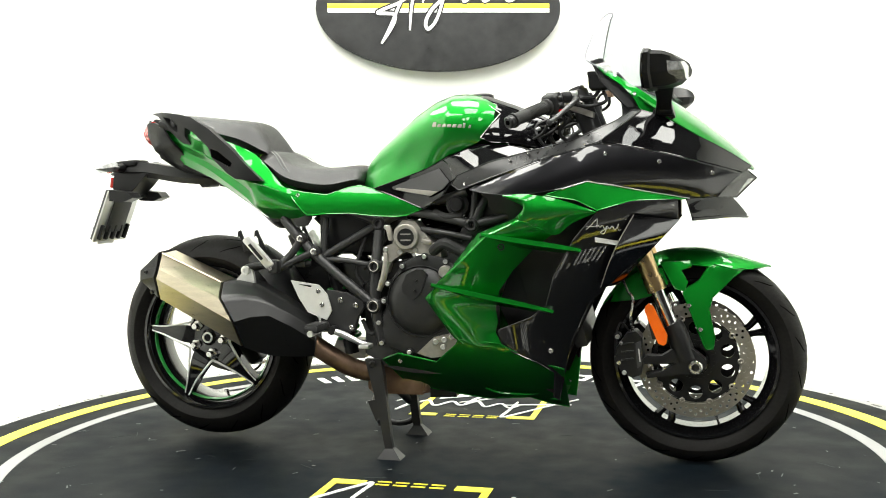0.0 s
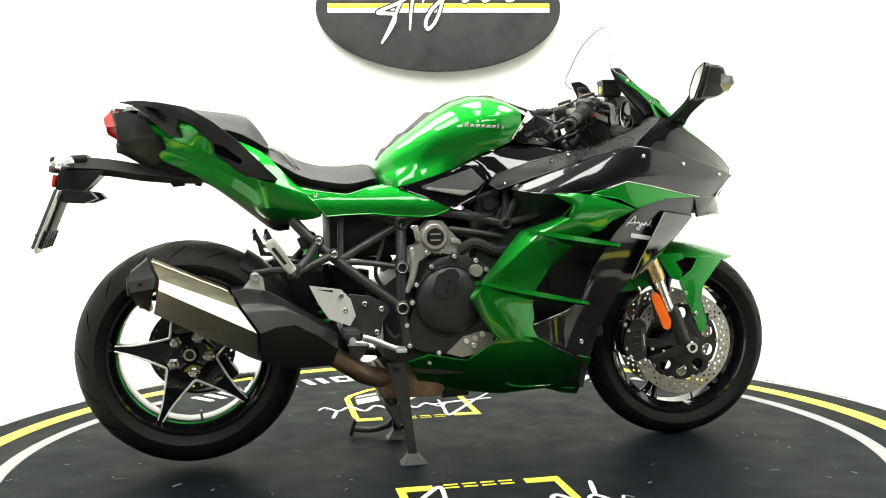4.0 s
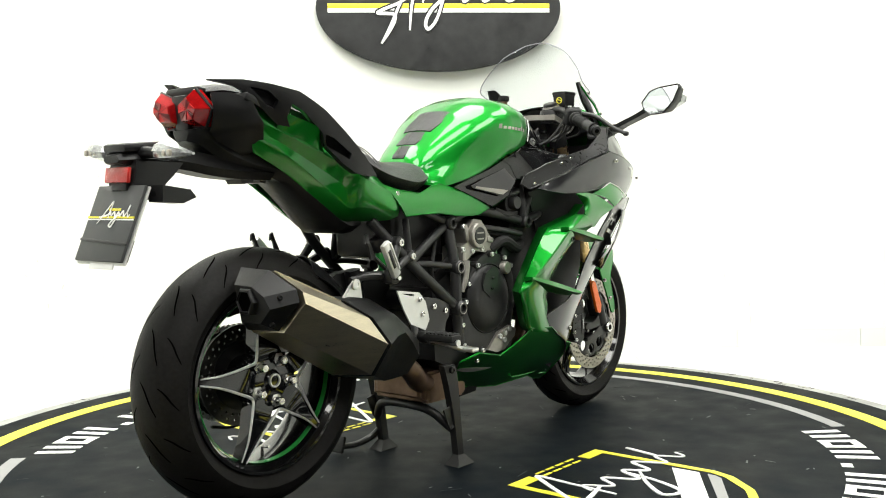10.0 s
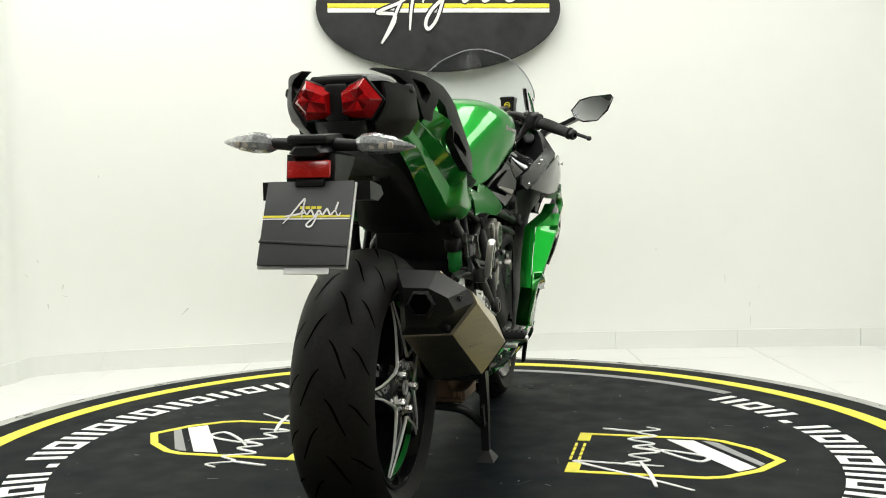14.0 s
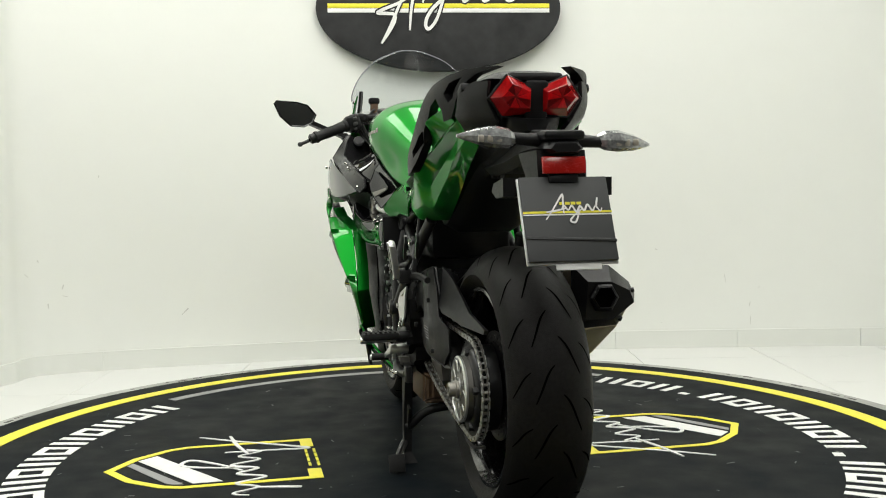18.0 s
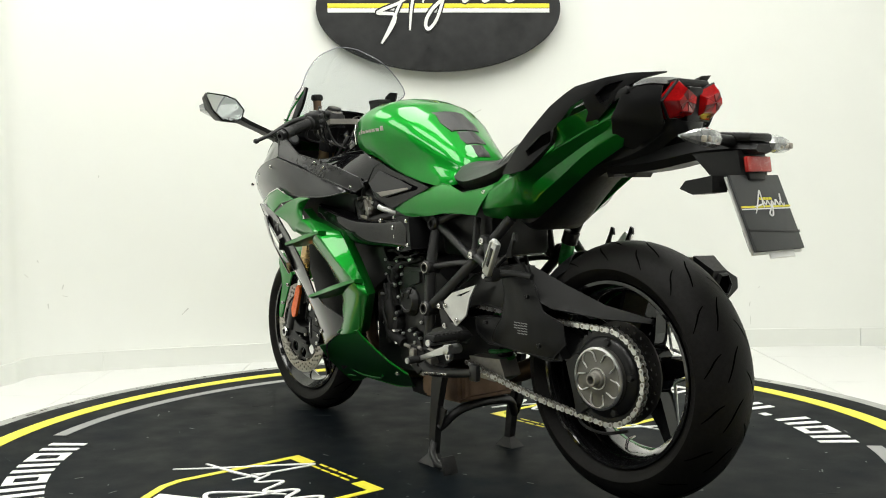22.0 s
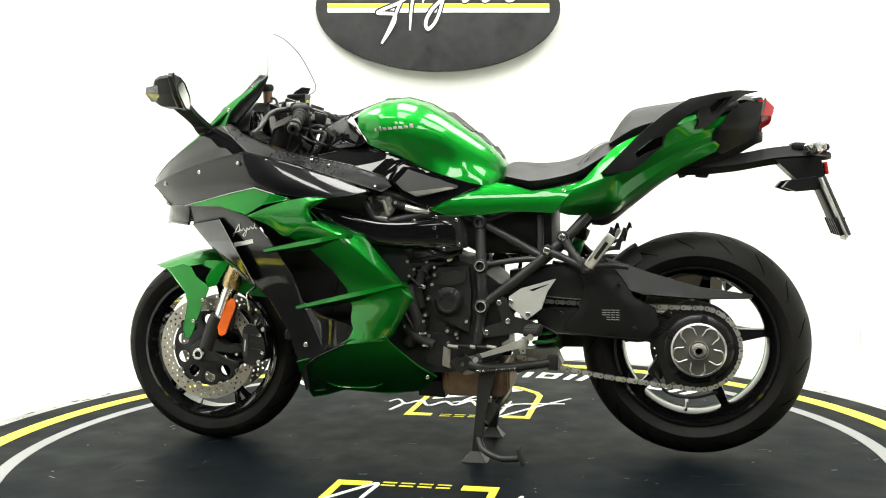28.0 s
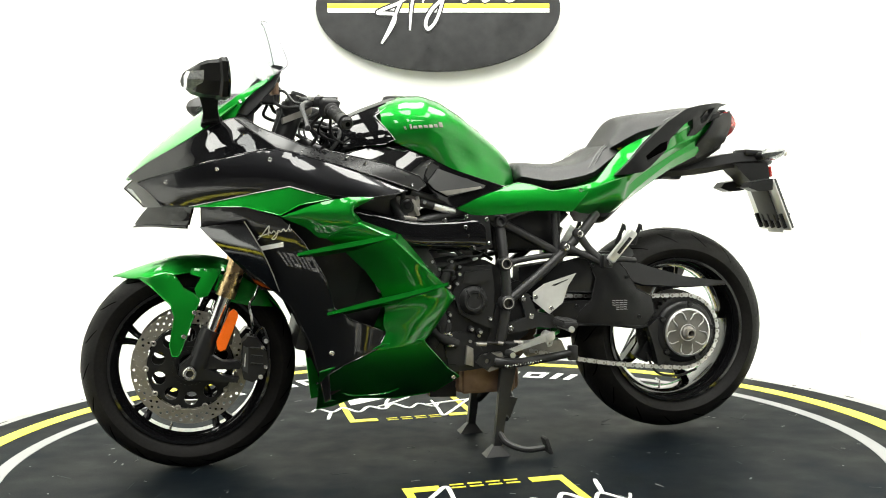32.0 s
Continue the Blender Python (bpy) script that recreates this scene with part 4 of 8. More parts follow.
def tank_ring(x):
    zt, w, zm, wb, zb = interp(TANK, x)
    half = []
    for k in range(9):
        a = radians(90 * k / 8)
        half.append((w * math.sin(a) ** 0.85, zm + (zt - zm) * math.cos(a) ** 0.80))
    dent = 0.012 * math.exp(-((x + 0.045) / 0.05) ** 2)
    for k in range(1, 7):
        u = k / 6
        half.append((w + (wb - w) * u - dent * math.sin(math.pi * min(1, u * 1.05)) + 0.004 * math.sin(math.pi * u), zm + (zb - zm) * u))
    return half


def tank_y(x, z):
    half = tank_ring(x)
    ys, zs = [p[0] for p in half], [p[1] for p in half]
    return float(np.interp(z, zs[::-1], ys[::-1]))


def tank():
    rows = []
    for x in np.linspace(-0.212, 0.205, 40):
        half = tank_ring(float(x))
        rows.append([(x, -y, z) for y, z in half[::-1]] + [(x, y, z) for y, z in half[1:]])
    b = grid_bm(rows)
    b.verts.ensure_lookup_table()
    m = len(rows[0])
    b.faces.new([b.verts[i] for i in range(m)])
    b.faces.new([b.verts[(len(rows) - 1) * m + i] for i in range(m)])
    bmesh.ops.recalc_face_normals(b, faces=b.faces[:])
    t = part("fuel_tank", b, M_GREEN, BIKE, "sculpted candy green fuel tank", angle=60)
    # pad on the rear crown, in three plates
    for x0, x1, hw0, hw1 in ((-0.198, -0.168, 0.022, 0.034), (-0.163, -0.118, 0.036, 0.050), (-0.113, -0.035, 0.052, 0.078)):
        rows = []
        for i in range(9):
            x = x0 + (x1 - x0) * i / 8
            zt, w, zm, wb, zb = interp(TANK, x)
            hw = hw0 + (hw1 - hw0) * i / 8
            half = tank_ring(x)
            row = []
            for q in range(-6, 7):
                y = hw * q / 6
                ys, zs = [p[0] for p in half[:9]], [p[1] for p in half[:9]]
                xq = x + (0.020 * abs(q / 6) - 0.010) * i / 8
                row.append((xq, y, float(np.interp(abs(y), ys, zs)) + 0.0035))
            rows.append(row)
        part("tank_pad", grid_bm(rows, 0.003, (0, 0, 1), 0.001), M_LEATHER, t, "black rubber tank pad plate")
    part("filler_cap", lathe([(0, 0.012), (0.028, 0.012), (0.034, 0.008), (0.036, 0.0), (0, 0.0)], (0.135, 0, 1.044), "z", 32), M_SATIN, t, "round filler cap")
    for s in (1, -1):
        # raised silver maker's badge, as plain slanted pieces
        b = None
        for k in range(8):
            x = 0.032 + 0.0152 * k
            z0, z1 = 0.952 - 0.0010 * k, 0.952 - 0.0010 * k + (0.0135 if k in (0, 6) else 0.0085)
            pts = []
            for dx, z in ((0, z0), (0.0118 if k not in (6, 7) else 0.006, z0), (0.0135 if k not in (6, 7) else 0.009, z1), (0.003, z1)):
                pts.append((x + dx, s * (tank_y(x + dx, z) + 0.0016), z))
            b = join(b, thick_sheet(pts, [(0, 1, 2, 3)], 0.0025, (0, s, 0), 0.0008))
        part("badge", b, M_GUN, t, "raised silver badge pieces")
    # black front cover of the tank
    for s in (1, -1):
        o = [(0.098, 0.092, 1.040), (0.135, 0.112, 1.034), (0.19, 0.148, 1.008), (0.222, 0.158, 0.985), (0.200, 0.178, 0.955), (0.172, 0.192, 0.918), (0.20, 0.188, 0.905), (0.27, 0.165, 0.90), (0.335, 0.13, 0.885), (0.348, 0.10, 0.93), (0.340, 0.085, 0.965), (0.25, 0.115, 1.0), (0.17, 0.10, 1.028)]
        part("tank_cover", panel_bm(o, s, t=0.004, step=0.014, poly=2, rim=0.0018), M_BLACK, BIKE, "gloss black cover ahead of the tank")
        line = [(x - 0.001, s * (y + 0.002), z) for x, y, z in resample(o[1:6], 0.012, closed=False)]
        part("cover_edge", tube(line, 0.0013, 6), M_SILVER, BIKE, "thin silver edge of the tank cover")
    rows = [[(x, hw * q / 4, z - dz * abs(q / 4) ** 2) for q in range(-4, 5)] for x, hw, z, dz in ((0.095, 0.094, 1.057, 0.014), (0.16, 0.112, 1.047, 0.012), (0.24, 0.116, 1.018, 0.012), (0.30, 0.10, 0.992, 0.01), (0.345, 0.086, 0.972, 0.008))]
    part("tank_cover_top", grid_bm(rows, 0.006, (0, 0, 1), 0.002), M_PLASTIC, BIKE, "black plastic top cover with the ignition ahead of the tank")
    part("ignition", cyl((0.385, 0, 0.985), (0.375, 0, 1.02), 0.022, 20, bev=0.004), M_SATIN, BIKE)


tank()


def seats():
    def body(rows, n=4):
        st = []
        for x, zt, hw, zb, flat in rows:
            ring = []
            for k in range(9):
                a = radians(-90 + 180 * k / 8)
                ring.append((x, hw * math.copysign(abs(math.sin(a)) ** 0.7, math.sin(a)), zb + (zt - zb) * (math.cos(a) ** 0.55 if math.cos(a) > 1e-6 else 0.0) - flat * math.cos(a) ** 4))
            st.append(ring)
        return skin(st, n, 2)
    rider = body([(-0.548, 0.888, 0.085, 0.876, 0), (-0.53, 0.903, 0.105, 0.868, 0), (-0.49, 0.903, 0.128, 0.842, 0.002), (-0.43, 0.878, 0.150, 0.802, 0.008), (-0.37, 0.861, 0.155, 0.785, 0.008), (-0.30, 0.855, 0.150, 0.775, 0.004), (-0.25, 0.856, 0.135, 0.785, 0.0), (-0.222, 0.853, 0.122, 0.795, 0), (-0.207, 0.835, 0.105, 0.80, 0)])
    r = part("rider_seat", rider, M_LEATHER, BIKE, "black vinyl rider seat with grey stitching", angle=60)
    pil = body([(-0.90, 1.015, 0.06, 1.0, 0), (-0.86, 1.026, 0.088, 0.998, 0), (-0.77, 1.022, 0.108, 0.975, 0), (-0.68, 1.014, 0.118, 0.945, 0.004), (-0.60, 1.005, 0.122, 0.92, 0.004), (-0.565, 0.993, 0.120, 0.905, 0.002), (-0.535, 0.958, 0.112, 0.895, 0), (-0.508, 0.915, 0.102, 0.89, 0)])
    p = part("pillion_seat", pil, M_LEATHER, BIKE, "black vinyl passenger seat", angle=60)
    for s in (1, -1):
        for d in (0.0, 0.011):
            part("stitching", tube([(-0.515 + d, s * 0.075, 0.906), (-0.475 + d, s * 0.120, 0.886), (-0.44 + d, s * 0.146, 0.846), (-0.415 + d, s * 0.153, 0.815)], 0.0016, 6, smooth_n=6), M_THREAD, r)
        part("piping", tube([(-0.78, s * 0.108, 1.005), (-0.70, s * 0.116, 0.985), (-0.64, s * 0.122, 0.955), (-0.60, s * 0.123, 0.925)], 0.002, 6, smooth_n=5), M_THREAD, p)


seats()


def tail():
    for s in (1, -1):
        # sections from the tail end to the seam below the seat: top edge, upper ridge, hollow face, lower ridge, tucked lower edge
        secs = [((-0.868, 0.116, 0.990), (-0.850, 0.119, 0.952), (-0.835, 0.112, 0.932), (-0.818, 0.112, 0.906), (-0.795, 0.094, 0.868)), ((-0.752, 0.130, 0.968), (-0.760, 0.139, 0.921), (-0.738, 0.118, 0.893), (-0.715, 0.122, 0.860), (-0.700, 0.092, 0.822)), ((-0.665, 0.128, 0.945), (-0.660, 0.160, 0.876), (-0.646, 0.124, 0.846), (-0.628, 0.127, 0.803), (-0.612, 0.092, 0.766)),
                ((-0.580, 0.130, 0.915), (-0.585, 0.181, 0.840), (-0.578, 0.132, 0.806), (-0.570, 0.134, 0.762), (-0.556, 0.094, 0.728)), ((-0.535, 0.140, 0.892), (-0.546, 0.193, 0.816), (-0.542, 0.142, 0.780), (-0.538, 0.141, 0.735), (-0.518, 0.098, 0.702)), ((-0.505, 0.146, 0.868), (-0.515, 0.186, 0.806), (-0.518, 0.180, 0.770), (-0.508, 0.162, 0.735), (-0.490, 0.115, 0.699)),
                ((-0.437, 0.162, 0.797), (-0.432, 0.174, 0.778), (-0.424, 0.178, 0.752), (-0.414, 0.170, 0.726), (-0.406, 0.146, 0.699)), ((-0.402, 0.166, 0.785), (-0.392, 0.172, 0.766), (-0.385, 0.173, 0.746), (-0.378, 0.168, 0.726), (-0.370, 0.155, 0.708))]
        cols = [cr([q[k] for q in secs], 5) for k in range(5)]
        rows = []
        for tp_, u_, m_, l_, b_ in zip(*cols):
            m_ = 0.5 * m_ + 0.25 * (u_ + l_)
            row = [tp_ + (u_ - tp_) * v for v in (0, 0.35, 0.7, 0.96)] + [u_ + (m_ - u_) * v for v in (0.05, 0.5)] + [m_] + [m_ + (l_ - m_) * v for v in (0.5, 0.95)] + [l_ + (b_ - l_) * v for v in (0.06, 0.5, 1.0)]
            rows.append([(q[0], s * q[1], q[2]) for q in row])
        tp = part("tail_panel", grid_bm(rows, 0.004, (0, s, 0), 0.0008), M_GREEN, BIKE, "creased green tail side panel", angle=24)
        sh = [[(-0.650, 0.118, 0.940), (-0.700, 0.118, 0.960), (-0.755, 0.118, 0.975)], [(-0.648, 0.166, 0.910), (-0.684, 0.188, 0.930), (-0.748, 0.156, 0.958)], [(-0.640, 0.166, 0.868), (-0.703, 0.150, 0.900), (-0.765, 0.140, 0.924)]]
        part("tail_shelf", grid_bm([[(x, s * y, z) for x, y, z in cr(r, 4)] for r in sh], 0.005, (0, s, 0.6), 0.0015), M_GREEN, tp, "green step under the grab rail", angle=24)
        o2 = [(-0.432, 0.163, 0.793), (-0.358, 0.172, 0.708), (-0.30, 0.172, 0.712), (-0.226, 0.172, 0.713), (-0.154, 0.172, 0.705), (-0.081, 0.174, 0.702), (-0.052, 0.176, 0.705), (-0.005, 0.180, 0.723), (-0.088, 0.172, 0.759), (-0.153, 0.166, 0.781), (-0.197, 0.150, 0.793), (-0.233, 0.155, 0.787), (-0.298, 0.163, 0.767), (-0.37, 0.166, 0.776), (-0.405, 0.164, 0.783)]
        sc = part("side_cover", panel_bm(o2, s, [(-0.25, 0.184, 0.742), (-0.12, 0.186, 0.742)], t=0.004, step=0.016, poly=2, rim=0.0018), M_GREEN, BIKE, "green side cover below the seat")
        bolt(sc, (-0.386, s * 0.168, 0.768), (0, s, 0.2), 0.006)
        # grab rail
        rail = [(-0.912, 0.080, 1.030), (-0.85, 0.130, 1.030), (-0.794, 0.160, 1.022), (-0.724, 0.178, 1.008), (-0.656, 0.192, 0.968), (-0.586, 0.198, 0.910), (-0.486, 0.194, 0.811), (-0.52, 0.200, 0.812), (-0.57, 0.203, 0.819), (-0.60, 0.197, 0.838), (-0.652, 0.186, 0.882), (-0.664, 0.188, 0.915), (-0.716, 0.184, 0.962), (-0.745, 0.176, 0.978), (-0.752, 0.166, 0.948), (-0.737, 0.156, 0.926), (-0.768, 0.146, 0.931), (-0.792, 0.146, 0.950), (-0.837, 0.140, 0.995), (-0.87, 0.115, 1.018)]
        slot = [(-0.654, 0.91), (-0.629, 0.902), (-0.580, 0.866), (-0.587, 0.852), (-0.651, 0.885)]
        slot2 = [(-0.838, 1.014), (-0.80, 1.006), (-0.775, 0.985), (-0.782, 0.965), (-0.80, 0.972)]
        g = part("grab_rail", panel_bm(rail, s, [], [slot, slot2], t=0.022, step=0.015, bev=0.004), M_PLASTIC, BIKE, "matt black moulded grab rail")
        # near-black plate gives the slot its shade by colour
        part("rail_recess", prism(slot, s * 0.176, s * 0.191, [], 0.03, 0), M_RECESS_SHADE, g)
        part("rail_recess", panel_bm([(-0.845, 0.108, 1.018), (-0.79, 0.134, 1.012), (-0.765, 0.146, 0.985), (-0.775, 0.138, 0.958), (-0.81, 0.122, 0.968)], s, t=0.006, step=0.03), M_PLASTIC, g)
        part("rail_stay", box_bm(0.05, 0.06, 0.02, pose(-0.83, s * 0.115, 0.985, 0, 20, 0), 0.006), M_PLASTIC, g)
        te = [(-0.918, 0.094, 0.998), (-0.88, 0.115, 1.0), (-0.840, 0.137, 0.985), (-0.819, 0.139, 0.952), (-0.772, 0.096, 0.880), (-0.813, 0.070, 0.861), (-0.878, 0.064, 0.892), (-0.905, 0.066, 0.912), (-0.912, 0.098, 0.96)]
        part("tail_end_cover", panel_bm(te, s, [(-0.86, 0.128, 0.945), (-0.80, 0.128, 0.92)], t=0.008, step=0.012, lift=0.007, crease=lambda x, z: 0.006 * math.exp(-((z - 0.925 - (x + 0.85) * 0.2) / 0.012) ** 2)), M_PLASTIC, BIKE, "black plastic tail end cover")
        # tail lamp of one side
        ring = [(-0.922, 0.009, 0.985), (-0.932, 0.064, 1.008), (-0.916, 0.098, 0.963), (-0.912, 0.071, 0.925), (-0.914, 0.010, 0.929)]
        mid = [(-0.946, 0.018, 0.973), (-0.952, 0.058, 0.988), (-0.943, 0.080, 0.962), (-0.938, 0.062, 0.940), (-0.937, 0.018, 0.939)]
        b = bmesh.new()
        R0 = [b.verts.new((x + 0.02, s * y, z)) for x, y, z in ring]
        R1 = [b.verts.new((x, s * y, z)) for x, y, z in ring]
        R2 = [b.verts.new((x, s * y, z)) for x, y, z in mid]
        for A, B in ((R0, R1), (R1, R2)):
            for k in range(5):
                b.faces.new((A[k], A[(k + 1) % 5], B[(k + 1) % 5], B[k]))
        b.faces.new(R2)
        b.faces.new(R0[::-1])
        bmesh.ops.recalc_face_normals(b, faces=b.faces[:])
        bmesh.ops.bevel(b, geom=b.edges[:], offset=0.0012, segments=1, affect="EDGES")
        tl = part("tail_lamp", b, M_RED, BIKE, "faceted red tail lamp lens", angle=12)
        part("lamp_bezel", tube([(x + 0.004, s * y * 1.02, z) for x, y, z in ring], 0.004, 8, closed=True), M_PLASTIC, tl)
        hub_ = np.mean(np.array(mid), axis=0) + np.array((-0.0035, 0.004, 0.002))
        # facets alternate lit and shaded reds, painting the play of light in the lens
        for k in range(5):
            p, q = np.array(mid[k]) + np.array((-0.0008, 0, 0)), np.array(mid[(k + 1) % 5]) + np.array((-0.0008, 0, 0))
            h = (p + q) / 2
            for n, (u, v) in enumerate(((p, h), (h, q))):
                tri = [hub_ + (u - hub_) * 0.10, u * 0.96 + hub_ * 0.04, v * 0.96 + hub_ * 0.04]
                if n:
                    tri[1] = tri[1] + np.array((-0.0022, 0, 0))
                part("lens_facet", thick_sheet([(x, s * y, z) for x, y, z in tri], [(0, 1, 2)], 0.002, (-1, 0, 0.2), 0.0004), (M_REDLIT, M_REDSHADE, M_RED)[(k + 2 * n) % 3], tl, "cut facet of the red lens", smooth=False)
    # under tail, in black
    rows = []
    for x, hw, zt, zb in ((-0.925, 0.03, 0.92, 0.895), (-0.90, 0.060, 0.925, 0.885), (-0.83, 0.062, 0.93, 0.846), (-0.76, 0.066, 0.91, 0.822), (-0.70, 0.070, 0.88, 0.812), (-0.65, 0.078, 0.85, 0.785), (-0.56, 0.095, 0.79, 0.715), (-0.50, 0.11, 0.76, 0.67), (-0.455, 0.11, 0.75, 0.67)):
        rows.append([(x, -hw, zt), (x, hw, zt), (x, hw * 0.92, zb + 0.02), (x, hw * 0.6, zb), (x, -hw * 0.6, zb), (x, -hw * 0.92, zb + 0.02)])
    part("undertray", skin(rows, 3, 2, smooth_ring=False), M_PLASTIC, BIKE, "black plastic under tail")
    part("lamp_bridge", box_bm(0.04, 0.05, 0.085, pose(-0.908, 0, 0.958, 0, -8, 0), 0.006), M_PLASTIC, BIKE)
    part("tail_top", box_bm(0.10, 0.12, 0.02, pose(-0.875, 0, 1.002, 0, 6, 0), 0.008), M_PLASTIC, BIKE)
    # plate arm
    st = []
    for x, z, hw, h in ((-0.70, 0.835, 0.055, 0.03), (-0.78, 0.838, 0.055, 0.03), (-0.86, 0.845, 0.05, 0.03), (-0.95, 0.86, 0.045, 0.03), (-1.03, 0.864, 0.042, 0.028), (-1.088, 0.856, 0.04, 0.016), (-1.105, 0.853, 0.03, 0.010)):
        st.append([(x, -hw, z - h * 0.4), (x, -hw * 0.7, z + h * 0.6), (x, hw * 0.7, z + h * 0.6), (x, hw, z - h * 0.4), (x, hw * 0.7, z - h), (x, -hw * 0.7, z - h)])
    arm = part("plate_arm", skin(st, 3, 2, smooth_ring=False), M_PLASTIC, BIKE, "black plastic number plate arm")
    drop = [(-1.075, 0.848), (-0.955, 0.845), (-1.00, 0.80), (-1.04, 0.765), (-1.072, 0.76), (-1.082, 0.80)]
    part("arm_leg", prism(drop, -0.05, 0.05, [], 0.03, 0.004), M_PLASTIC, arm)
    part("arm_cover", box_bm(0.10, 0.085, 0.02, pose(-1.05, 0, 0.878, 0, -4, 0), 0.008), M_PLASTIC, arm)
    part("cable_tab", prism([(-0.80, 0.835), (-0.74, 0.825), (-0.745, 0.800), (-0.775, 0.797)], -0.03, 0.03, [], 0.03, 0.003), M_PLASTIC, arm)
    part("cable_tab", prism([(-0.73, 0.83), (-0.69, 0.82), (-0.70, 0.798), (-0.715, 0.80)], -0.02, 0.04, [], 0.03, 0.003), M_PLASTIC, arm)
    part("rear_reflector", box_bm(0.010, 0.088, 0.034, pose(-1.090, 0, 0.818, 0, 8, 0), 0.003), M_REDREF, arm, "red rear reflector")
    part("plate_lamp", box_bm(0.03, 0.06, 0.02, pose(-1.075, 0, 0.792, 0, 10, 0), 0.004), M_PLASTIC, arm)
    for s in (1, -1):
        part("plate_tab", prism([(-1.055, 0.795), (-0.985, 0.785), (-0.97, 0.768), (-1.005, 0.755), (-1.055, 0.759)], s * 0.06, s * 0.112, [], 0.03, 0.003), M_PLASTIC, arm)
        part("plate_tab_stay", box_bm(0.03, 0.06, 0.018, pose(-1.04, s * 0.06, 0.777, 0, 0, 0), 0.003), M_PLASTIC, arm)
        stem = part("indicator_stem", tube([(-1.05, s * 0.03, 0.867), (-1.05, s * 0.10, 0.868 + 0.005 * s)], [0.014, 0.011], 12), M_PLASTIC, arm)
        body = []
        for y, cx, hx, hz, dz in ((0.083, -1.048, 0.012, 0.011, 0), (0.098, -1.051, 0.024, 0.019, 0.001), (0.125, -1.053, 0.028, 0.0215, 0.002), (0.160, -1.051, 0.022, 0.016, 0.001), (0.188, -1.044, 0.011, 0.007, 0.0), (0.199, -1.039, 0.004, 0.003, 0.0)):
            body.append([(cx + hx * math.cos(a) * (1.2 if math.cos(a) > 0 else 0.8), s * y, 0.868 + 0.007 * s * (y - 0.06) / 0.1 + dz + hz * math.sin(a)) for a in [radians(45 * k) for k in range(8)]])
        ind = part("indicator", skin(body, 1, 1, smooth_ring=False), M_CLEAR, arm, "clear-lens indicator lamp", angle=20)
        for k in range(3):
            part("indicator_bulb", box_bm(0.008, 0.012, 0.014, pose(-1.0685, s * (0.122 + 0.018 * k), 0.866 + 0.005 * s), 0.003), M_AMBERBULB, ind)
    # number plate holder with a dark advertising card over it
    tilt = pose(-1.111, 0.0, 0.715, 0, 22.6, 0)
    card = part("plate_card", box_bm(0.008, 0.178, 0.172, tilt, 0.002), M_CARD, BIKE, "dark grey card covering the number plate")
    part("plate_frame", box_bm(0.006, 0.183, 0.177, tilt @ pose(0.008, 0, -0.002), 0.002), M_SILVER, card, "silvery plate frame")
    part("plate_bracket", box_bm(0.008, 0.10, 0.13, tilt @ pose(0.016, 0, 0.01), 0.004), M_GREYPLAST, card)
    for k in range(5):
        part("bracket_rib", box_bm(0.012, 0.012, 0.05, tilt @ pose(0.016, -0.07 + 0.035 * k, -0.055), 0.002), M_PLASTIC, card)
    part("card_stripe", box_bm(0.0014, 0.178, 0.0042, tilt @ pose(-0.0045, 0, 0.012), 0), M_YELLOW, card)
    part("card_stripe", box_bm(0.0014, 0.178, 0.0026, tilt @ pose(-0.0045, 0, 0.007), 0), M_WHITE, card)
    part("card_strap", box_bm(0.004, 0.181, 0.006, tilt @ pose(-0.004, 0, -0.043, 3, 0, 0), 0.001), M_FRAME, card, "black elastic strap")
    f = flourish(0.115, 0.062, 0.0036, 0.0012)
    f.transform(tilt @ pose(-0.0048, -0.012, 0.018) @ Matrix(((0, 0, -1, 0), (-1, 0, 0, 0), (0, 1, 0, 0), (0, 0, 0, 1))))
    part("flourish", f, M_WHITE, card)
    bar = None
    for k in range(4):
        bar = box_bm(0.0014, 0.009, 0.0055, tilt @ pose(-0.0046, 0.010 - 0.0115 * k, 0.030), 0, bar)
    part("card_mark", bar, M_YELLOW, card)
    part("plate_lip", box_bm(0.004, 0.09, 0.012, pose(-1.143, -0.01, 0.625, 0, 22, 0), 0.001), M_WHITE, card)


tail()


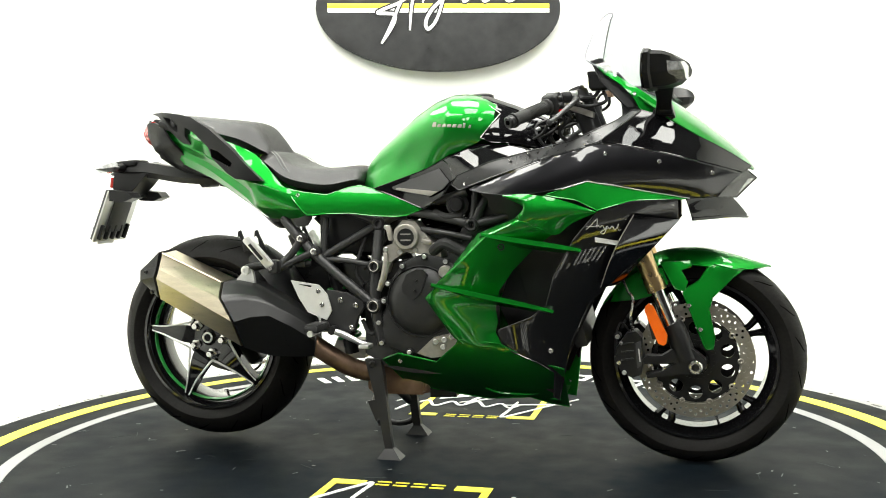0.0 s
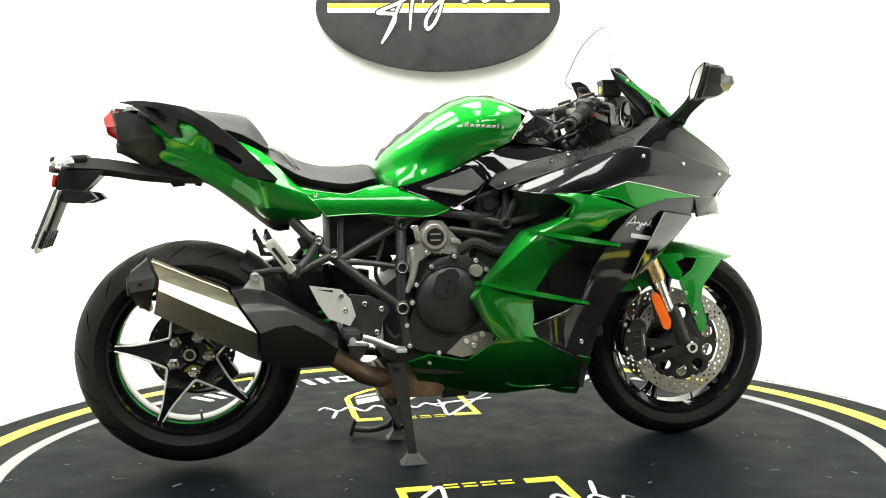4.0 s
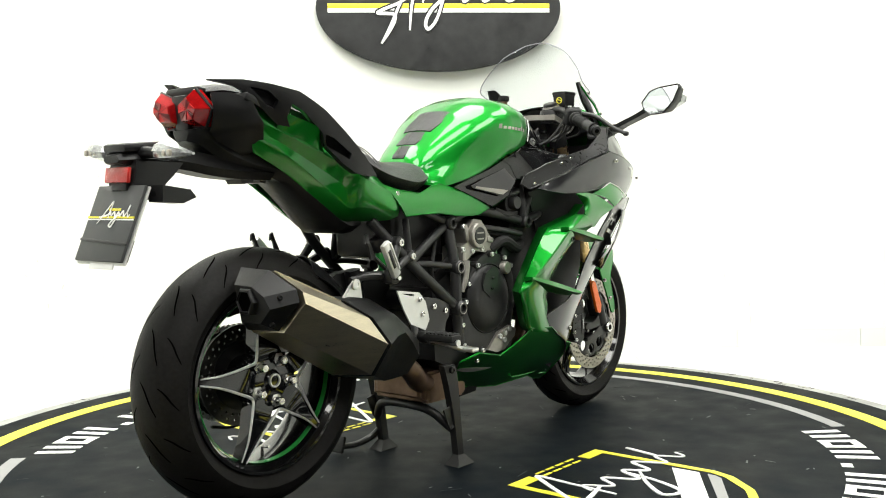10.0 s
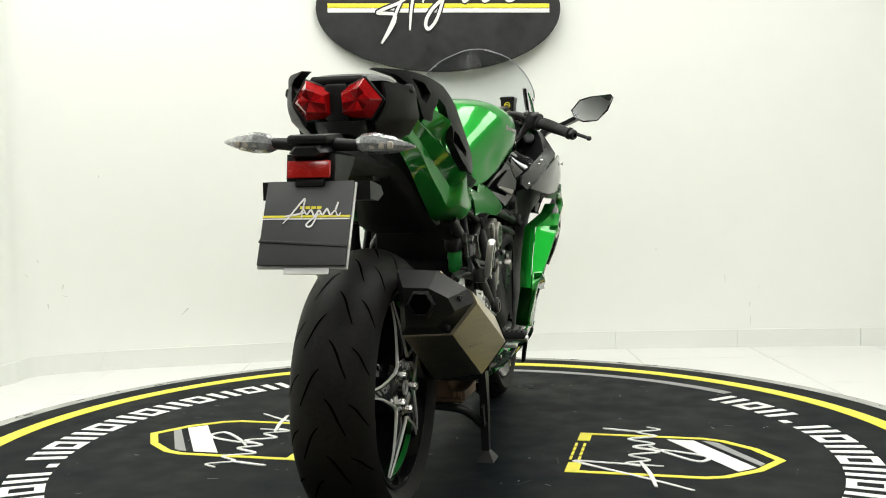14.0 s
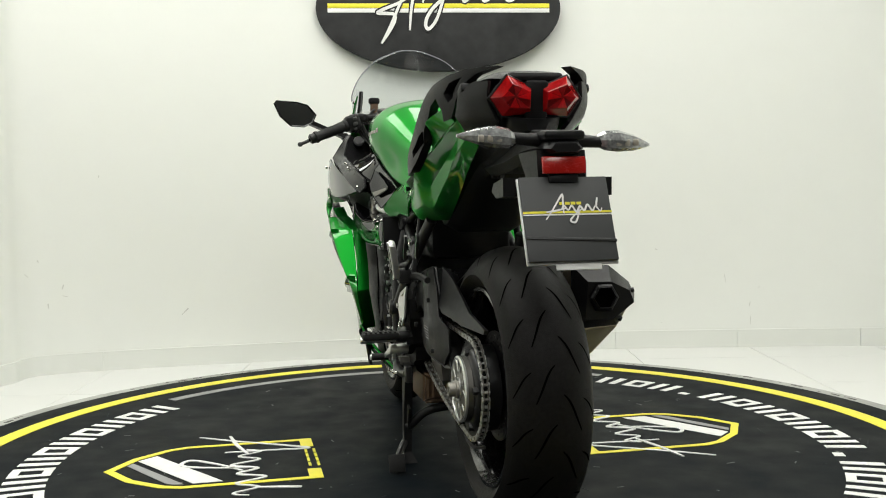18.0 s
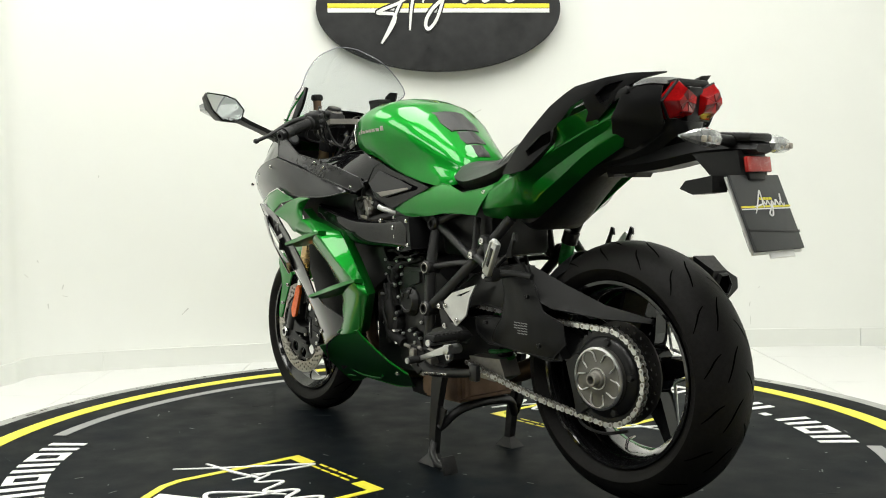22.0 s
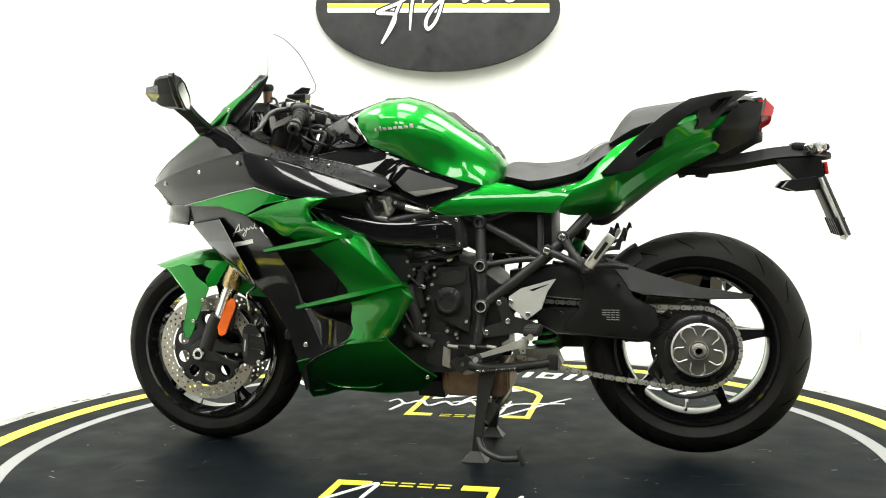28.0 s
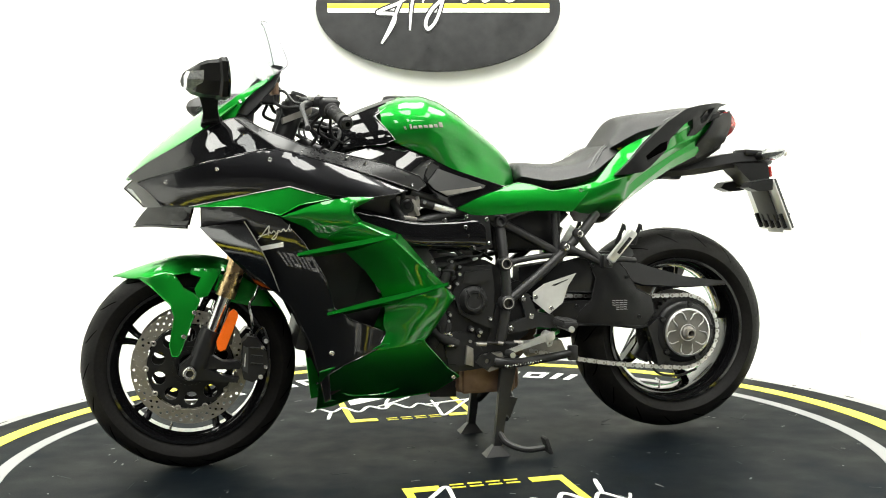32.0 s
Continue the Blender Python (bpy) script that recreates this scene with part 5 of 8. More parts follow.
# -- fairing --
def fairing():
    for s in (1, -1):
        knee = [(-0.150, 0.168, 0.783), (0.001, 0.177, 0.832), (0.058, 0.186, 0.858), (0.080, 0.192, 0.845), (0.095, 0.205, 0.806), (0.060, 0.205, 0.757), (-0.001, 0.188, 0.725), (-0.088, 0.175, 0.760)]
        k = part("knee_panel", panel_bm(knee, s, t=0.004, step=0.016, poly=2, rim=0.0018), M_BLACK, BIKE, "black frame cover with a grey grip insert")
        ins = [(-0.091, 0.181, 0.787), (0.051, 0.192, 0.836), (0.066, 0.199, 0.818), (0.084, 0.207, 0.799), (0.064, 0.207, 0.778), (0.021, 0.199, 0.757), (-0.087, 0.182, 0.780)]
        part("grip_insert", panel_bm(ins, s, t=0.003, step=0.02, lift=0.0035), M_GREYPLAST, k, "grey textured grip insert")
        part("insert_band", panel_bm([(-0.080, 0.183, 0.7785), (-0.076, 0.1835, 0.7845), (0.052, 0.203, 0.772), (0.028, 0.2, 0.7595)], s, t=0.002, step=0.03, lift=0.0055), M_GUN, k)
        inf = [(0.060, 0.186, 0.860), (0.102, 0.184, 0.877), (0.161, 0.180, 0.900), (0.247, 0.182, 0.896), (0.316, 0.195, 0.880), (0.357, 0.215, 0.880), (0.33, 0.232, 0.868), (0.26, 0.238, 0.850), (0.19, 0.235, 0.828), (0.128, 0.222, 0.803), (0.095, 0.205, 0.806), (0.080, 0.193, 0.845)]
        part("infill_panel", panel_bm(inf, s, [(0.2, 0.215, 0.862)], t=0.004, step=0.016, poly=3, rim=0.0018), M_BLACK, BIKE, "gloss black infill panel beside the tank")
        # matt edging that runs round the cockpit
        tr = [(0.607, 0.214, 0.975), (0.594, 0.222, 0.964), (0.545, 0.252, 0.926), (0.503, 0.276, 0.893), (0.44, 0.276, 0.876), (0.38, 0.272, 0.861), (0.287, 0.262, 0.830), (0.182, 0.250, 0.796), (0.118, 0.236, 0.774), (0.093, 0.225, 0.790),
              (0.111, 0.222, 0.815), (0.205, 0.236, 0.849), (0.326, 0.240, 0.877), (0.426, 0.240, 0.898), (0.483, 0.234, 0.923), (0.543, 0.222, 0.950), (0.583, 0.206, 0.977)]
        ct = part("cockpit_trim", panel_bm(tr, s, [(0.15, 0.243, 0.810), (0.25, 0.257, 0.846), (0.36, 0.262, 0.873), (0.46, 0.262, 0.893), (0.53, 0.246, 0.930)], t=0.008, step=0.012, bev=0.003, poly=4, rim=0.0022), M_SEMI, BIKE, "matt black edging panel round the cockpit")
        for bx, bz, by in ((0.135, 0.790, 0.241), (0.265, 0.852, 0.254), (0.315, 0.868, 0.256)):
            bolt(ct, (bx, s * by, bz), (0, s, 0.4), 0.0038)
        lower = [(0.863, 0.160, 0.805), (0.846, 0.150, 0.795), (0.828, 0.162, 0.777), (0.797, 0.180, 0.746), (0.731, 0.208, 0.744), (0.643, 0.242, 0.760), (0.555, 0.274, 0.778), (0.474, 0.289, 0.792), (0.41, 0.296, 0.774), (0.333, 0.296, 0.762), (0.241, 0.284, 0.760), (0.196, 0.264, 0.765), (0.150, 0.245, 0.775)]
        up = [(0.182, 0.252, 0.792), (0.287, 0.265, 0.826), (0.38, 0.277, 0.857), (0.44, 0.283, 0.873), (0.503, 0.287, 0.889), (0.56, 0.281, 0.881), (0.621, 0.268, 0.869), (0.68, 0.252, 0.855), (0.738, 0.233, 0.840), (0.80, 0.204, 0.824)] + lower
        ctl = [(0.334, 0.282, 0.82), (0.486, 0.296, 0.838), (0.43, 0.290, 0.85), (0.519, 0.297, 0.859), (0.655, 0.264, 0.837), (0.789, 0.222, 0.807), (0.72, 0.238, 0.80), (0.56, 0.286, 0.82)]
        u = part("upper_cowl", panel_bm(up, s, ctl, t=0.004, step=0.010, poly=4, rim=0.0020, folds=[([(0.385, 0.764), (0.42, 0.788), (0.47, 0.804), (0.56, 0.814), (0.66, 0.808), (0.76, 0.790)], 0.004, 0.050)]), M_METBLACK, BIKE, "glossy metallic black upper side fairing")
        for bx, bz, by in ((0.522, 0.861, 0.294), (0.656, 0.839, 0.264), (0.787, 0.808, 0.222)):
            bolt(u, (bx, s * (by + 0.002), bz), (0.2, s, 0.1), 0.0052)
        ns = [(0.507, 0.272, 0.895), (0.545, 0.250, 0.928), (0.594, 0.222, 0.967), (0.606, 0.208, 0.977), (0.64, 0.204, 0.966), (0.685, 0.200, 0.944), (0.738, 0.188, 0.912), (0.794, 0.168, 0.884), (0.840, 0.140, 0.858), (0.890, 0.085, 0.826), (0.87, 0.128, 0.810), (0.80, 0.192, 0.828), (0.738, 0.222, 0.844), (0.68, 0.242, 0.859), (0.621, 0.258, 0.873), (0.56, 0.270, 0.885)]
        part("nose_side", panel_bm(ns, s, [(0.664, 0.220, 0.915), (0.58, 0.246, 0.92), (0.75, 0.190, 0.875), (0.82, 0.155, 0.845)], t=0.004, step=0.012, poly=3, folds=[([(0.62, 0.905), (0.70, 0.885), (0.80, 0.850)], 0.003, 0.030)], rim=0.0014), M_BLACK, BIKE, "gloss black nose panel below the screen")
        wd = [(0.731, 0.210, 0.742), (0.643, 0.245, 0.757), (0.555, 0.279, 0.775), (0.474, 0.295, 0.789), (0.41, 0.302, 0.770), (0.363, 0.304, 0.757), (0.448, 0.303, 0.743), (0.50, 0.298, 0.716), (0.586, 0.279, 0.740)]
        part("green_wedge", panel_bm(wd, s, t=0.004, step=0.016, lift=0.002, poly=2, rim=0.0018), M_GREEN, BIKE, "green wedge panel on the black fairing")
        line = [(x, s * (y + 0.005), z) for x, y, z in resample([(0.731, 0.210, 0.743), (0.643, 0.245, 0.759), (0.555, 0.279, 0.777), (0.474, 0.295, 0.791), (0.41, 0.302, 0.772)], 0.02, closed=False)]
        part("wedge_edge", tube(line, 0.0013, 6), M_SILVER, BIKE, "thin silver line along the green wedge")
        bs = [(0.500, 0.294, 0.712), (0.589, 0.276, 0.738), (0.700, 0.240, 0.741), (0.700, 0.222, 0.690), (0.64, 0.220, 0.62), (0.581, 0.216, 0.573), (0.509, 0.210, 0.505), (0.470, 0.204, 0.465), (0.420, 0.196, 0.362), (0.400, 0.190, 0.284), (0.380, 0.172, 0.190), (0.366, 0.182, 0.20), (0.370, 0.200, 0.27), (0.328, 0.214, 0.299), (0.238, 0.221, 0.340), (0.209, 0.223, 0.384), (0.314, 0.235, 0.427), (0.357, 0.248, 0.460), (0.380, 0.261, 0.541), (0.439, 0.280, 0.643)]
        sd = part("black_side_panel", panel_bm(bs, s, [(0.530, 0.287, 0.675), (0.515, 0.281, 0.635), (0.40, 0.226, 0.40), (0.46, 0.248, 0.54)], t=0.004, step=0.016, poly=3, rim=0.0018), M_METBLACK, BIKE, "gloss black mid fairing panel with a silver script mark")
        bolt(sd, (0.363, s * 0.214, 0.333), (0, s, 0), 0.007)
        # silver script mark and white bar, kept as plain shapes
        depth = poly_depth(bs + [(0.530, 0.287, 0.675), (0.515, 0.281, 0.635), (0.40, 0.226, 0.40), (0.46, 0.248, 0.54)], 3)
        mark = flourish(0.088, 0.040, 0.0026, 0.0010)
        for v in mark.verts:
            u, q = v.co.x, v.co.y
            x, z = 0.514 - s * u, 0.672 + q + s * 0.16 * u
            v.co = (x, s * (depth(x, z) + 0.0022 + v.co.z), z)
        part("script_mark", mark, M_SILVER, sd, "small silver script mark")
        z0 = 0.637
        q = [(0.492, z0 + 0.008), (0.560, z0 - 0.004), (0.560, z0 - 0.016), (0.492, z0 - 0.004)]
        part("white_bar", thick_sheet([(x, s * (depth(x, z) + 0.0022), z) for x, z in q], [(0, 1, 2, 3)], 0.002, (0, s, 0)), M_WHITE, sd)
        # blade beside the fork: its rear edge stands out, its front edge tucks in
        rear = cr([(0.592, 0.281, 0.703), (0.556, 0.285, 0.640), (0.528, 0.274, 0.580), (0.503, 0.250, 0.512)], 4)
        front = cr([(0.706, 0.222, 0.688), (0.648, 0.230, 0.625), (0.596, 0.222, 0.570), (0.548, 0.202, 0.514)], 4)
        rows = [[tuple(f + (r - f) * k / 5 + np.array((0, 0.006 * math.sin(math.pi * k / 5), 0))) for k in range(6)] for f, r in zip(front, rear)]
        rows = [[(q[0], s * q[1], q[2]) for q in r] for r in rows]
        d = part("air_deflector", grid_bm(rows, 0.004, (0.5, s, 0), 0.001), M_SMOKE, BIKE, "shiny smoked air deflector blade beside the fork")
        part("deflector_edge", tube([r[-1] for r in rows], 0.0013, 8), M_GUN, d, "thin silver edge")
        part("deflector_stay", box_bm(0.03, 0.05, 0.03, pose(0.57, s * 0.215, 0.60), 0.004), M_FRAME, d)
        # V blade: its rear edge tucks in, a ridge stands proud, its front edge sinks towards the vent
        secs = [((0.283, 0.293, 0.697), (0.300, 0.316, 0.694), (0.383, 0.290, 0.655)), ((0.172, 0.256, 0.656), (0.207, 0.321, 0.652), (0.335, 0.262, 0.622)), ((0.099, 0.256, 0.567), (0.129, 0.306, 0.579), (0.269, 0.246, 0.557)), ((0.058, 0.259, 0.519), (0.066, 0.292, 0.524), (0.227, 0.236, 0.499)),
                ((0.023, 0.264, 0.479), (0.045, 0.280, 0.490), (0.215, 0.227, 0.446)), ((0.061, 0.250, 0.420), (0.078, 0.259, 0.424), (0.221, 0.227, 0.410)), ((0.093, 0.238, 0.370), (0.104, 0.243, 0.373), (0.213, 0.228, 0.384)), ((0.113, 0.234, 0.352), (0.126, 0.237, 0.350), (0.236, 0.227, 0.338))]
        lines = [resample([q[k] for q in secs], 0.004, closed=False) for k in range(3)]
        lines = [[np.array(l[round(u * (len(l) - 1))]) for u in np.linspace(0, 1, 44)] for l in lines]
        rows = []
        for e_, c_, i_ in zip(*lines):
            row = [e_ + (c_ - e_) * u + np.array((0, 0.003 * math.sin(math.pi * u), 0)) for u in (0, 0.3, 0.65, 0.92)] + [c_ + (i_ - c_) * u + np.array((0, 0.009 * math.sin(math.pi * u), 0)) for u in (0.03, 0.15, 0.3, 0.5, 0.7, 0.87, 1.0)]
            rows.append([(q[0], s * q[1], q[2]) for q in row])
        blade = grid_bm(rows, 0.005, (0, s, 0), 0.001)
        strip = [((0.254, 0.313, 0.759), (0.257, 0.317, 0.757), (0.262, 0.312, 0.752)), ((0.312, 0.312, 0.761), (0.306, 0.320, 0.744), (0.309, 0.302, 0.725)), ((0.345, 0.310, 0.757), (0.326, 0.320, 0.720), (0.298, 0.317, 0.692)), ((0.382, 0.306, 0.751), (0.378, 0.312, 0.712), (0.384, 0.291, 0.652)), ((0.433, 0.304, 0.736), (0.433, 0.306, 0.714), (0.433, 0.292, 0.682)), ((0.497, 0.300, 0.713), (0.4975, 0.3005, 0.712), (0.497, 0.300, 0.7105))]
        rows = [[(q[0], s * q[1], q[2]) for q in cr(r, 4)] for r in strip]
        rows = list(zip(*[cr(c, 4) for c in zip(*rows)]))
        blade = join(blade, grid_bm(rows, 0.005, (0, s, 0), 0.001))
        g = part("green_fairing", blade, M_GREEN, BIKE, "large green V-shaped side fairing")
        for root, tip, hw in (((0.197, 0.320, 0.656), (0.456, 0.286, 0.612), 0.032), ((0.050, 0.290, 0.519), (0.377, 0.251, 0.446), 0.034)):
            A, B = np.array(root), np.array(tip)
            st = []
            for k in range(7):
                q = k / 6
                c = A + (B - A) * q + np.array((0, 0.007 * math.sin(math.pi * min(1.0, q * 1.5)) if q < 0.667 else 0.0, 0))
                w = hw * (0.55 + 0.45 * math.sin(math.pi * min(1, q * 0.8 + 0.1)))
                h = 0.0075 + 0.0060 * q * (1 - q) * 4
                st.append([(c[0], s * c[1], c[2] + h * 0.5), (c[0], s * (c[1] + 0.001), c[2] - h * 0.5), (c[0] - 0.01, s * (c[1] - w), c[2] - h * 1.4), (c[0] - 0.01, s * (c[1] - w), c[2] + h * 0.5)])
            part("winglet", skin(st, 2, 2, smooth_ring=False), M_GREEN, g, "thin green winglet blade")
        ed = [q[0] for q in secs[::-1]] + [(0.309, 0.302, 0.725)]
        rows = [[(x + 0.004 * k / 3 + 0.012 * (k / 3) ** 2, s * (y - 0.003 - 0.036 * k / 3), z + 0.002 * k / 3) for x, y, z in resample(ed, 0.02, closed=False)] for k in range(4)]
        part("fairing_return", grid_bm(rows, 0.003, (-1, 0, 0.3)), M_GREEN, g, "inward lip along the rear edge")
        part("hole_rim", lathe([(0.006, s * 0.002), (0.0085, s * 0.002), (0.0095, 0.0), (0.006, -s * 0.004)], (0.247, s * 0.303, 0.622) if s < 0 else (0.163, s * 0.277, 0.545), seg=16, closed=True), M_SATIN, g)
        tail_pts = [(-0.134, 0.172, 0.289), (-0.080, 0.182, 0.311), (0.032, 0.204, 0.288)] if s < 0 else [(-0.012, 0.172, 0.236), (0.030, 0.190, 0.268)]
        end_pts = [(0.019, 0.072, 0.183), (-0.091, 0.092, 0.215)] if s < 0 else [(0.05, 0.072, 0.180)]
        lo = tail_pts + [(0.102, 0.232, 0.347), (0.111, 0.238, 0.363), (0.225, 0.240, 0.353), (0.327, 0.222, 0.298), (0.396, 0.186, 0.280), (0.394, 0.085, 0.152), (0.345, 0.085, 0.160), (0.285, 0.084, 0.181), (0.158, 0.070, 0.165)] + end_pts
        lc = part("lower_cowl", panel_bm(lo, s, [(0.1, 0.172, 0.27), (0.25, 0.165, 0.24), (0.02, 0.135, 0.235)], t=0.004, step=0.016, poly=2, rim=0.0022), M_GREEN, BIKE, "dark green belly fairing")
        bolt(lc, (-0.077, -0.182, 0.288) if s < 0 else (0.010, 0.172, 0.238), (0, s, 0), 0.006)
        bolt(lc, (0.372, s * 0.112, 0.19), (0, s, 0), 0.004)
        part("cowl_rib", tube([(0.16, s * 0.122, 0.205), (0.20, s * 0.108, 0.190), (0.29, s * 0.112, 0.190), (0.33, s * 0.126, 0.205)], 0.003, 8, smooth_n=4), M_GREEN, lc)
        # wing beside the screen and the chin
        wing = [(0.487, 0.190, 1.106), (0.545, 0.190, 1.070), (0.60, 0.186, 1.035), (0.66, 0.172, 0.990), (0.685, 0.166, 0.965), (0.63, 0.187, 0.968), (0.605, 0.194, 0.978), (0.585, 0.198, 1.015), (0.55, 0.200, 1.050), (0.51, 0.198, 1.078)]
        wg = part("screen_wing", panel_bm(wing, s, t=0.005, step=0.014), M_GREEN, BIKE, "green cowl wing beside the windscreen")
        for bx, bz in ((0.515, 1.083), (0.59, 1.02)):
            bolt(wg, (bx, s * 0.199, bz), (0, s, 0.3), 0.005)
        # beak of the nose, the mouth below it and the pointed chin
        beak = [(0.846, 0.152, 0.797), (0.862, 0.128, 0.808), (0.877, 0.092, 0.817), (0.906, 0.040, 0.795), (0.866, 0.078, 0.757), (0.853, 0.086, 0.743), (0.812, 0.160, 0.744), (0.800, 0.172, 0.745), (0.828, 0.158, 0.776)]
        bk = part("nose_beak", panel_bm(beak, s, t=0.005, step=0.014, poly=1, rim=0.0020), M_BLACK, BIKE, "gloss black pointed nose beak")
        part("headlamp", panel_bm([(0.898, 0.052, 0.793), (0.870, 0.075, 0.766), (0.860, 0.084, 0.754), (0.852, 0.100, 0.764), (0.872, 0.090, 0.792)], s, t=0.005, step=0.02, lift=0.003, poly=1), M_CLEAR, bk, "narrow clear headlamp lens")
        fang = [(0.722, 0.202, 0.745), (0.760, 0.186, 0.756), (0.800, 0.148, 0.756), (0.836, 0.098, 0.748), (0.858, 0.070, 0.726), (0.882, 0.038, 0.696), (0.876, 0.044, 0.690), (0.838, 0.090, 0.693), (0.790, 0.138, 0.690), (0.738, 0.180, 0.687)]
        ch = part("chin_panel", panel_bm(fang, s, t=0.005, step=0.014, poly=2, folds=[([(0.745, 0.705), (0.80, 0.722), (0.850, 0.752)], 0.005, 0.022)]), M_BLACK, BIKE, "black recessed chin panel below the nose")
        lip = [(0.738, s * 0.182, 0.687), (0.790, s * 0.140, 0.690), (0.838, s * 0.092, 0.692), (0.884, s * 0.036, 0.688)]
        part("chin_lip", tube(lip, [0.0042, 0.0042, 0.0040, 0.0025], 8, smooth_n=3), M_BLACK, ch, "gloss black chin lip")
        # inner trunk of the fairing
        inner = [(0.17, 0.195, 0.765), (0.30, 0.232, 0.790), (0.50, 0.235, 0.785), (0.62, 0.205, 0.740), (0.50, 0.19, 0.70), (0.50, 0.17, 0.52), (0.40, 0.16, 0.30), (0.36, 0.14, 0.20), (0.28, 0.14, 0.24), (0.30, 0.16, 0.42), (0.26, 0.17, 0.60)]
        part("inner_panel", panel_bm(inner, s, t=0.004, step=0.03), M_PLASTIC, BIKE, "black inner fairing panel")
    # belly bottom
    rows = [[(x, hw * q / 3, z - 0.012 * (1 - abs(q) / 3)) for q in range(-3, 4)] for x, hw, z in ((-0.0, 0.07, 0.186), (0.158, 0.069, 0.164), (0.285, 0.083, 0.180), (0.375, 0.113, 0.175))]
    part("belly_pan", grid_bm(rows, 0.004, (0, 0, -1), 0.001), M_GREEN, BIKE)
    rows = [[(x, hw * q / 5, zm + (zs - zm) * abs(q / 5) ** 2) for q in range(-5, 6)] for x, hw, zm, zs in ((0.60, 0.195, 1.055, 1.015), (0.66, 0.196, 1.030, 0.968), (0.70, 0.194, 1.004, 0.940), (0.78, 0.170, 0.944, 0.892), (0.85, 0.128, 0.884, 0.850), (0.888, 0.080, 0.844, 0.826), (0.903, 0.030, 0.824, 0.818))]
    cols = [cr(c, 3) for c in zip(*rows)]
    part("nose_cowl", grid_bm(list(zip(*cols)), 0.004, (0, 0, 1), 0.001), M_GREEN, BIKE, "green nose cowl below the windscreen")
    part("chin_floor", grid_bm([[(0.74, -0.15, 0.70), (0.74, 0.15, 0.70)], [(0.845, -0.06, 0.70), (0.845, 0.06, 0.70)]], 0.01, (0, 0, -1), 0.002), M_BLACK, BIKE)
    part("lamp_housing", skin([[(0.60, -0.14, 0.74), (0.60, 0.14, 0.74), (0.60, 0.15, 0.92), (0.60, -0.15, 0.92)], [(0.80, -0.10, 0.74), (0.80, 0.10, 0.74), (0.80, 0.09, 0.86), (0.80, -0.09, 0.86)], [(0.860, -0.03, 0.76), (0.860, 0.03, 0.76), (0.860, 0.025, 0.80), (0.860, -0.025, 0.80)]], 2, 2, smooth_ring=False), M_PLASTIC, BIKE)
    for s in (1, -1):
        # added black sheet that keeps the gap behind the fairing dark
        fill = [(0.20, 0.700), (0.34, 0.715), (0.50, 0.700), (0.47, 0.60), (0.42, 0.45), (0.37, 0.33), (0.25, 0.36), (0.21, 0.45), (0.25, 0.58)]
        part("gap_filler", prism(fill, s * 0.150, s * 0.156, [circle(0.335, 0.545, 0.018, 10)], 0.05, 0.001), M_PLASTIC, BIKE, "black sheet added to darken the gap behind the fairing")
    part("radiator", box_bm(0.035, 0.30, 0.34, pose(0.40, 0, 0.50, 0, -14, 0), 0.006), M_RADIATOR, BIKE, "dark radiator core")
    for k in range(9):
        part("radiator_fin", box_bm(0.04, 0.29, 0.004, pose(0.40 + 0.0085 * (k - 4) * 1.0, 0, 0.50 + 0.034 * (k - 4), 0, -14, 0), 0.001), M_SATIN, BIKE)


fairing()


